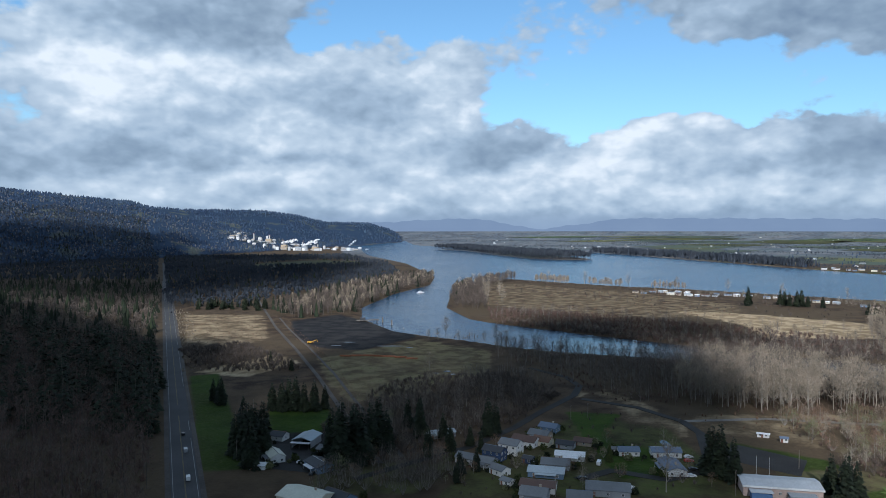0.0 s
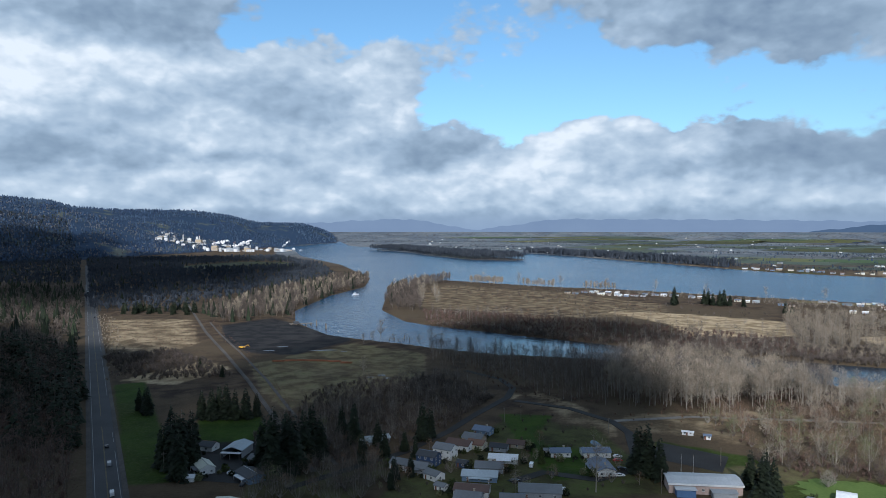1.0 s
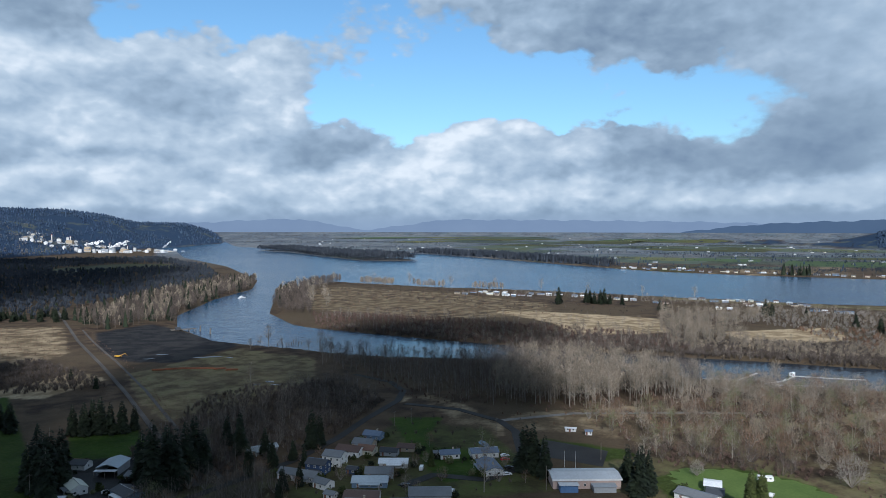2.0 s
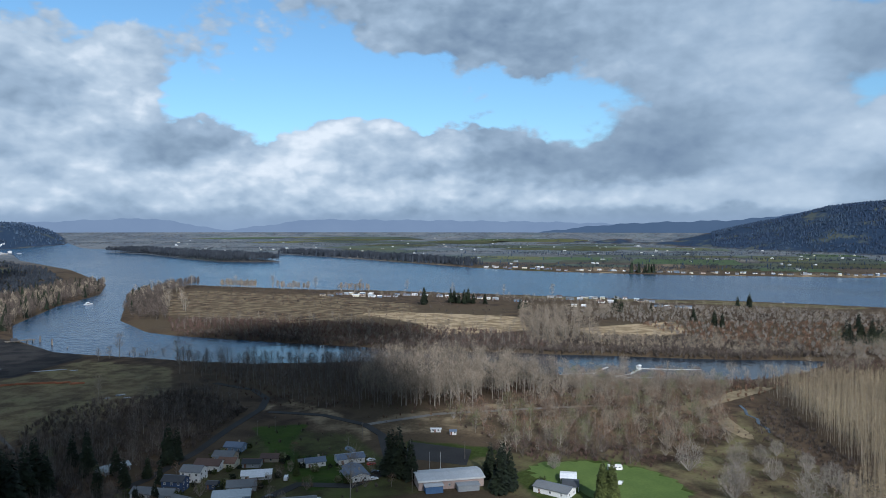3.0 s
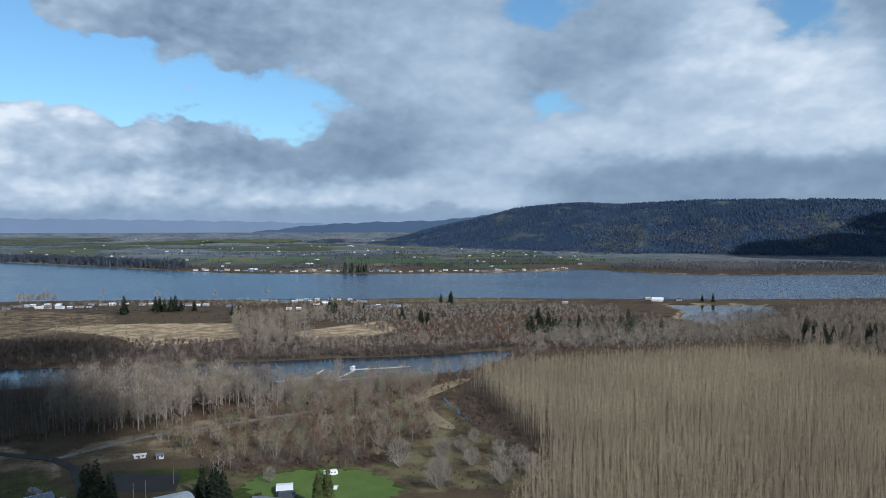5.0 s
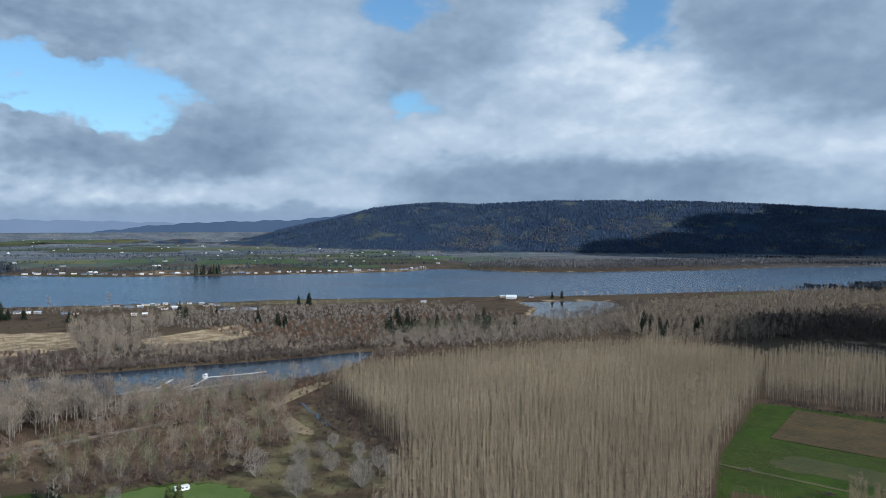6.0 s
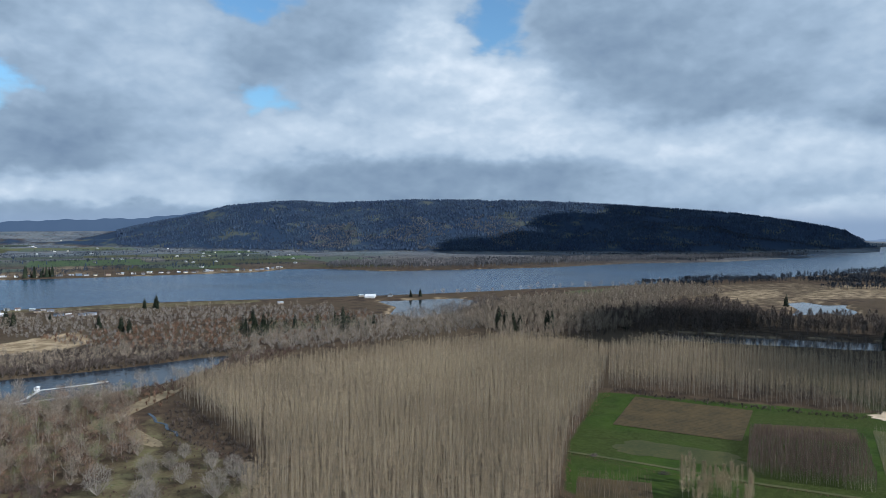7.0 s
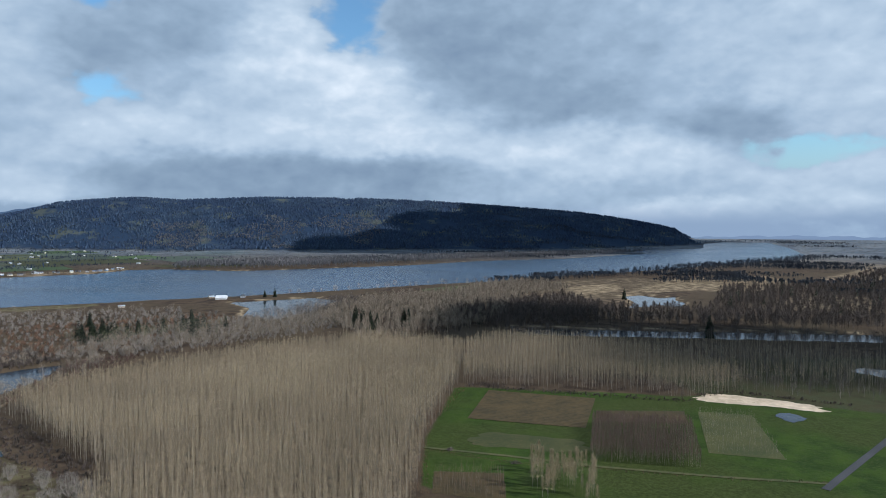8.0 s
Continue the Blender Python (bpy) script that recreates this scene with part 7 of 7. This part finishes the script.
for k in range(30):       # a thin row along the eastern bank
    f = k / 29
    ALDERS[k % 3](1240 + 640 * f + dice.uniform(-15, 5), 500 - 520 * f + dice.uniform(-25, -8), dice.uniform(0.7, 1.15), dice.uniform(0, 360))


# ---- vehicles ----
def car(x, y, turn, colour, label, van=False):
    top = thing("car", label, "car", x, y, turn, "parked cars", lift=0.2)
    if van:
        line = [(-2.4, 0.35), (2.4, 0.35), (2.5, 0.9), (2.2, 1.15), (1.7, 1.95), (-2.4, 2.05), (-2.5, 1.2)]
        glass = [(1.75, 1.2), (2.1, 1.2), (1.65, 1.8), (-1.8, 1.8), (-1.8, 1.2)]
    else:
        line = [(-2.2, 0.35), (2.2, 0.35), (2.3, 0.7), (1.9, 0.95), (0.95, 1.02), (0.35, 1.45), (-1.2, 1.48), (-1.95, 1.05), (-2.3, 0.95)]
        glass = [(0.85, 1.04), (0.32, 1.38), (-1.15, 1.40), (-1.75, 1.05)]
    key = (colour, van)
    part("body", kept(("car", key), lambda: Solid().prism(line, -0.88, 0.88).mesh("body", paint(colour, 0.25))), top)
    part("windows", kept(("glass", van), lambda: Solid().prism(glass, -0.9, 0.9).mesh("windows", M_GLASS)), top)
    for sx in (-1.4, 1.4):
        for sy in (-0.8, 0.8):
            wh = part("wheel", kept("wheel", lambda: Solid().tube((0, -0.12, 0), (0, 0.12, 0), 0.34, 0.34, 12).mesh("wheel", M_TYRE)), top, at=pose(sx, sy, 0.34))
            part("rim", kept("rim", lambda: Solid().tube((0, -0.13, 0), (0, 0.13, 0), 0.2, 0.2, 10).mesh("rim", M_STEEL)), wh)
    for sy in (-0.6, 0.6):
        part("headlight", kept("lamp", lambda: Solid().box(-0.03, 0.05, -0.16, 0.16, -0.07, 0.07).mesh("headlight", M_TRIM)), top, at=pose(2.24, sy, 0.72))
    return top


C_WHITE, C_RED, C_DARK, C_SILVER = (0.8, 0.8, 0.8), (0.40, 0.03, 0.025), (0.03, 0.032, 0.036), (0.45, 0.46, 0.48)
for x, y, a, c, lab, v in ((120, 348, 5, C_WHITE, "white parked car beside the house", False), (118, 342, 5, C_RED, "red parked pickup beside the house", False), (116, 330, 0, C_DARK, "dark parked car by the house", False), (112, 321, 0, C_WHITE, "white parked car by the house", False),
                           (74, 338, 70, C_WHITE, "white parked van on a drive", True), (81, 306, 60, C_WHITE, "white parked car on wet asphalt", False), (-68, 341, 10, C_WHITE, "white estate car in a yard", False), (-60, 325, 80, C_DARK, "dark car beside the blue house", False),
                           (62, 318, 20, C_DARK, "dark car under a hedge", False), (216, 268, 40, C_WHITE, "white pickup on the lawn", False),
                           (-141.5, 388, 111, C_DARK, "dark car on the highway", False), (-129.5, 358, 111, C_SILVER, "silver car on the highway", True), (-114, 318, 111, C_WHITE, "white car on the highway", True),
                           (-362, 954, 111, C_DARK, "dark car far down the highway", True), (-520, 1342, 111, C_WHITE, "white car far down the highway", True)):
    car(x, y, a, c, lab, v)


def trailer(x, y, turn):
    top = thing("camper_trailer", "white camper trailer on the lawn", "trailer", x, y, turn)
    part("body", Solid().prism([(-3.4, 0.5), (3.2, 0.5), (3.6, 1.3), (3.3, 2.7), (-3.4, 2.8)], -1.2, 1.2).mesh("body", paint((0.8, 0.8, 0.8), 0.4)), top)
    for sx in (-1.8, 0.2, 2.0):
        part("window", Solid().box(sx - 0.45, sx + 0.45, -1.23, 1.23, 1.5, 2.1).mesh("window", M_GLASS), top)
    for sy in (-1, 1):
        part("wheel", MESHES["wheel"], top, at=pose(-0.4, sy, 0.34))
    part("hitch", Solid().box(3.4, 4.8, -0.1, 0.1, 0.45, 0.6).mesh("hitch", M_STEEL), top)


trailer(214, 274, 30)
trailer(226, 285, -20)


def loader(x, y):
    top = thing("log_loader", "yellow log loader parked in the yard", "loader", x, y, 15)
    body = part("body", Solid().box(-2.6, 1.2, -1.3, 1.3, 1.0, 2.4).prism([(1.2, 1.0), (3.2, 1.0), (3.2, 1.6), (1.2, 2.0)], -0.9, 0.9).mesh("body", paint((0.62, 0.34, 0.03), 0.4)), top)
    part("cab", Solid().box(-0.2, 1.1, -0.8, 0.8, 2.4, 3.6).mesh("cab", M_GLASS), top)
    part("boom", Solid().tube((2.0, 0, 1.8), (6.0, 0, 3.6), 0.25, 0.2).tube((6.0, 0, 3.6), (7.4, 0, 1.6), 0.2, 0.15).mesh("boom", paint((0.62, 0.34, 0.03), 0.4)), top)
    for sx in (-1.8, 2.0):
        for sy in (-1.35, 1.35):
            part("wheel", kept("big_wheel", lambda: Solid().tube((0, -0.35, 0), (0, 0.35, 0), 0.85, 0.85, 14).mesh("wheel", M_TYRE)), top, at=pose(sx, sy, 0.85))


loader(-130, 699)


def boat(x, y, turn):
    top = thing("boat", "white cabin cruiser on the river", "boat", x, y, turn)
    top.location.z = -0.35
    s = Solid()
    ribs = [(-7, 1.9, 1.3), (-3, 2.2, 1.4), (2, 2.1, 1.6), (5.5, 1.3, 1.9), (7.6, 0.1, 2.2)]
    for x0, b, h in ribs:
        s.v += [(x0, -b, h), (x0, -b * 0.75, 0.0), (x0, 0, -0.5), (x0, b * 0.75, 0.0), (x0, b, h)]
    for k in range(4):
        i = 5 * k
        s.f += [(i + j, i + j + 1, i + j + 6, i + j + 5) for j in range(4)] + [(i, i + 5, i + 9, i + 4)]
    s.f += [(0, 4, 3, 2, 1)]
    part("hull", s.mesh("hull", paint((0.8, 0.8, 0.8), 0.3)), top)
    cab = part("cabin", Solid().prism([(-4, 1.3), (3.0, 1.5), (2.0, 3.2), (-4, 3.3)], -1.6, 1.6).mesh("cabin", paint((0.8, 0.8, 0.8), 0.3)), top)
    part("window", Solid().prism([(-3.6, 2.1), (2.2, 2.1), (1.8, 2.9), (-3.6, 2.9)], -1.63, 1.63).mesh("window", M_GLASS), cab)
    part("flying_bridge", Solid().box(-3, 0.6, -1.3, 1.3, 3.3, 4.3).mesh("flying_bridge", paint((0.8, 0.8, 0.8), 0.3)), top)
    part("mast", Solid().tube((-1.5, 0, 4.2), (-1.8, 0, 7.2), 0.09, 0.04).mesh("mast", M_STEEL), top)


boat(-40, 1275, 35)

# ---- river works ----
for k, (x, y, h) in enumerate([(17, 754, 4.5), (21, 748, 3.5), (23, 746, 3.0), (28, 762, 5.5), (31, 768, 5.0), (33, 750, 4.5), (36, 757, 3.2), (26, 752, 4.0), (12, 756, 3.0), (-45, 820, 3.0)]):
    top = thing("piling", "weathered dark timber piling in the water", "piling", x, y, 0, "old pilings")
    top.location.z = -1.5
    part("post", kept("piling", lambda: Solid().tube((0, 0, -2), (0.05, 0.03, 1.0), 0.32, 0.28, 9).mesh("post", M_WOOD)), top, at=Matrix.Scale(1.0, 4) @ Matrix.Diagonal((1.3, 1.3, h, 1)))
for x, y in ((-74, 876), (-61, 850)):
    top = thing("dolphin", "cluster of dark mooring piles", "piling", x, y, 0, "mooring dolphins")
    top.location.z = 0
    for k in range(5):
        a = k * 1.256
        part("pile", kept("dolphin_pile", lambda: Solid().tube((0.9, 0, -3), (0.25, 0, 6.5), 0.35, 0.3, 8).mesh("pile", M_WOOD)), top, at=pose(0, 0, 0, 0, 0, math.degrees(a)))


def pier(x, y, turn):
    top = thing("pier", "old timber loading pier at the log yard", "pier", x, y, turn)
    top.location.z = 0
    for k in range(14):
        part("plank", kept("pier_plank", lambda: Solid().box(-0.9, 0.9, -4, 4, 3.2, 3.45).mesh("plank", M_WOOD)), top, at=pose(-13 + 2 * k, 0, 0))
    for sx in (-12, -6, 0, 6, 12):
        for sy in (-3.4, 3.4):
            part("pile", kept("pier_pile", lambda: Solid().tube((0, 0, -3), (0, 0, 3.2), 0.35, 0.3, 8).mesh("pile", M_WOOD)), top, at=pose(sx, sy, 0))
    part("shed", Solid().box(-9, -3, -3, 3, 3.45, 6.2).mesh("shed", paint(R_DARK)), top)


pier(-92, 872, 15)


def boom(line, width, label):
    """A floating walkway: float sections end to end, with piles along it."""
    a0 = line[0]
    top = thing("log_boom", label, "floating dock", a0[0], a0[1])
    top.location.z = 0.0
    for a, b in zip(line[:-1], line[1:]):
        n = max(1, int(math.dist(a, b) / 6))
        ang = math.degrees(math.atan2(b[1] - a[1], b[0] - a[0]))
        for k in range(n):
            f = (k + 0.5) / n
            L = math.dist(a, b) / n
            spot = pose(a[0] + (b[0] - a[0]) * f - a0[0], a[1] + (b[1] - a[1]) * f - a0[1], 0, 0, 0, ang)
            part("float", kept(("float", round(L, 1), width), lambda: Solid().box(-L / 2 + 0.1, L / 2 - 0.1, -width / 2, width / 2, -0.3, 0.45).mesh("float", M_DOCK)), top, at=spot)
        part("pile", kept("boom_pile", lambda: Solid().tube((0, 0, -3), (0, 0, 2.6), 0.28, 0.25, 8).mesh("pile", M_WOOD)), top, at=pose(b[0] - a0[0], b[1] - a0[1] + width, 0))


M_DOCK = material("bleached_float", (0.36, 0.36, 0.35), (0.58, 0.58, 0.56), 1.0, 0.1)
boom([(325, 496), (336, 503), (351, 501), (366, 494), (396, 513)], 1.8, "bleached floating boom walk on the slough")
boom([(376, 477), (393, 480), (418, 495), (438, 482), (462, 469)], 2.2, "bleached floating dock with a small hut")
boom([(377, 472), (393, 465), (412, 457)], 1.5, "low floating log boom")
house(417, 497, 30, 4, 3, 2.2, WHITE, R_WHITE, "little white hut on the floating dock", 0.4, 1, group="", name="dock_hut", category="hut").location.z = 0.3


def log_deck(x, y, turn, n):
    top = thing("log_deck", "stacked reddish peeled logs on the grass", "log stack", x, y, turn, "log decks")
    for k in range(n):
        row, col = (0, k) if k < n * 0.6 else (1, k - int(n * 0.6) + 0.5)
        part("log", kept(("log", k % 3), lambda: Solid().tube((-5, 0, 0), (5 - (k % 3) * 0.6, 0.1, 0), 0.34, 0.26, 9).mesh("log", M_LOG)), top, at=pose(dice.uniform(-0.5, 0.5), col * 0.66, 0.34 + row * 0.55))


for x, y in ((-76, 630), (-66, 630), (-56, 628), (-47, 626), (-37, 622), (-27, 615), (-86, 628)):
    log_deck(x, y, dice.uniform(-12, 4), 8)


# ---- the mill across the bay ----
def mill_block(x, y, w, d, h, c, turn):
    top = thing("mill_building", "pale paper mill building beside the river", "factory", x, y, turn, "mill buildings")
    part("wall", kept(("mill", w, d, h, c), lambda: Solid().box(-w / 2, w / 2, -d / 2, d / 2, -1, h).mesh("wall", paint(c))), top)
    part("roof", kept(("millroof", w, d, h), lambda: Solid().box(-w / 2 - 0.5, w / 2 + 0.5, -d / 2 - 0.5, d / 2 + 0.5, h, h + 0.8).box(-w / 5, w / 5, -d / 5, d / 5, h + 0.8, h + 3).mesh("roof", paint((0.30, 0.30, 0.31)))), top)
    for k in range(3):
        part("door", kept("mill_door", lambda: Solid().box(-2.5, 2.5, -0.3, 0.1, -0.5, 5).mesh("door", paint(GREYW))), top, at=pose(-w / 3 + k * w / 3, -d / 2, 0))


mill = random.Random(9)
for k in range(70):
    f = mill.uniform(0, 1)
    x, y = -1120 + 680 * f + mill.uniform(-30, 30), 3600 + mill.uniform(0, 420)
    mill_block(x, y, mill.choice([12, 18, 30]), mill.choice([12, 18]), mill.choice([5, 8, 11, 18]) * (0.6 if f > 0.75 else 1), mill.choice([(0.60, 0.60, 0.59), (0.50, 0.46, 0.39), (0.36, 0.40, 0.44), (0.48, 0.38, 0.26)]), mill.uniform(-20, 20))
for x, y, h in ((-1000, 3800, 34), (-930, 3850, 38), (-850, 3820, 30), (-760, 3880, 33), (-680, 3900, 26)):
    top = thing("smokestack", "pale concrete mill smokestack", "chimney", x, y, 0, "mill stacks")
    part("shaft", kept(("stack", h), lambda: Solid().tube((0, 0, -1), (0, 0, h), 3.2, 2.2, 14).mesh("shaft", paint((0.6, 0.58, 0.55)))), top)
    part("rim", kept(("stackrim", h), lambda: Solid().tube((0, 0, h), (0, 0, h + 1.5), 2.6, 2.6, 14).mesh("rim", paint((0.4, 0.1, 0.08)))), top)
for k in range(9):
    top = thing("storage_tank", "round white mill storage tank", "tank", -1050 + 70 * k + mill.uniform(-15, 15), 3620 + mill.uniform(-30, 60), 0, "mill tanks")
    part("shell", kept("tank", lambda: Solid().tube((0, 0, -1), (0, 0, 12), 9, 9, 18).tube((0, 0, 12), (0, 0, 14), 9, 1, 18).mesh("shell", paint((0.78, 0.78, 0.78)))), top)


def steam(x, y, z, r, n, drift):
    """A plume of steam: soft lumps that grow as they drift."""
    px, py, pz, s = place(x, y)
    ball = bmesh.new()
    for k in range(n):
        f = k / n
        g = dice.uniform(0.25, 0.6) * r
        m = Matrix.Translation((px + drift[0] * f + dice.uniform(-1, 1) * r, py + dice.uniform(-1, 1) * r, pz + z + drift[1] * f + dice.uniform(-0.8, 0.8) * r * (0.4 + f))) @ Matrix.Diagonal((g * 1.2, g, g * 0.75, 1))
        bmesh.ops.create_icosphere(ball, subdivisions=1, radius=1.0, matrix=m)
    me = bpy.data.meshes.new("steam")
    ball.to_mesh(me)
    ball.free()
    for p in me.polygons:
        p.use_smooth = True
    me.materials.append(M_STEAM)
    tagged(new("steam_plume", me), "white steam drifting from the mill", "steam", kind="stuff")


steam(-860, 3850, 12, 8, 60, (70, 14))
steam(-760, 3900, 14, 9, 64, (75, 24))
steam(-560, 4300, 10, 5, 30, (30, 28))


# ---- poles ----
def pole(x, y, h, label, arm=True):
    top = thing("utility_pole", label, "pole", x, y, dice.uniform(20, 70), "utility poles")
    part("shaft", kept(("pole", h), lambda: Solid().tube((0, 0, -0.5), (0, 0, h), 0.16, 0.11, 8).mesh("shaft", M_WOOD)), top)
    if arm:
        part("crossarm", kept(("arm", h), lambda: Solid().box(-1.2, 1.2, -0.07, 0.07, h - 0.9, h - 0.72).mesh("crossarm", M_WOOD)), top)
        for sx in (-1.0, 0.0, 1.0):
            part("insulator", kept(("ins", h), lambda: Solid().tube((0, 0, h - 0.72), (0, 0, h - 0.45), 0.07, 0.05, 6).mesh("insulator", M_STEEL)), top, at=pose(sx, 0, 0))


for x, y, h, a in ((123, 299, 11, True), (75, 419, 9, True), (129, 390, 9, True), (168, 297, 10, True), (47, 297, 9, True), (-12, 449, 10, True), (86, 424, 9, True), (166, 332, 9, False), (-100, 345, 10, True), (30, 400, 10, True)):
    pole(x, y, h, "weathered wooden utility pole beside a lane", a)
for x, y in ((143, 325), (148, 323)):
    top = thing("flagpole", "slim white flagpole beside the car park", "pole", x, y, 0, "flagpoles")
    part("shaft", kept("flagpole", lambda: Solid().tube((0, 0, 0), (0, 0, 8.5), 0.09, 0.05, 8).mesh("shaft", M_TRIM)), top)
    part("base", kept("flagbase", lambda: Solid().box(-0.4, 0.4, -0.4, 0.4, -0.4, 0.25).mesh("base", M_GRAVEL)), top)
    part("finial", kept("finial", lambda: Solid().tube((0, 0, 8.5), (0, 0, 8.7), 0.12, 0.08, 8).mesh("finial", M_LINE_Y)), top)


# ---- brush piles and shrubs in the fields ----
def brush_pile(x, y, w):
    top = thing("brush_pile", "dark heap of cut brush in the field", "brush pile", x, y, dice.uniform(0, 90), "brush piles")
    for k in range(16):
        a, r = dice.uniform(0, 6.28), dice.uniform(0, w)
        part("branch", kept(("branch", k % 4), lambda: Solid().tube((-1.8, 0, 0), (1.8, 0.2, 0.3), 0.14, 0.05, 5).mesh("branch", M_TWIG_DARK)), top, at=pose(r * math.cos(a), 0.5 * r * math.sin(a), 0.2 + 0.8 * (1 - r / w), dice.uniform(-30, 30), dice.uniform(-30, 30), dice.uniform(0, 360)))


brush_pile(385, 18, 4)
brush_pile(402, 56, 2.5)
brush_pile(553, -34, 1.5)
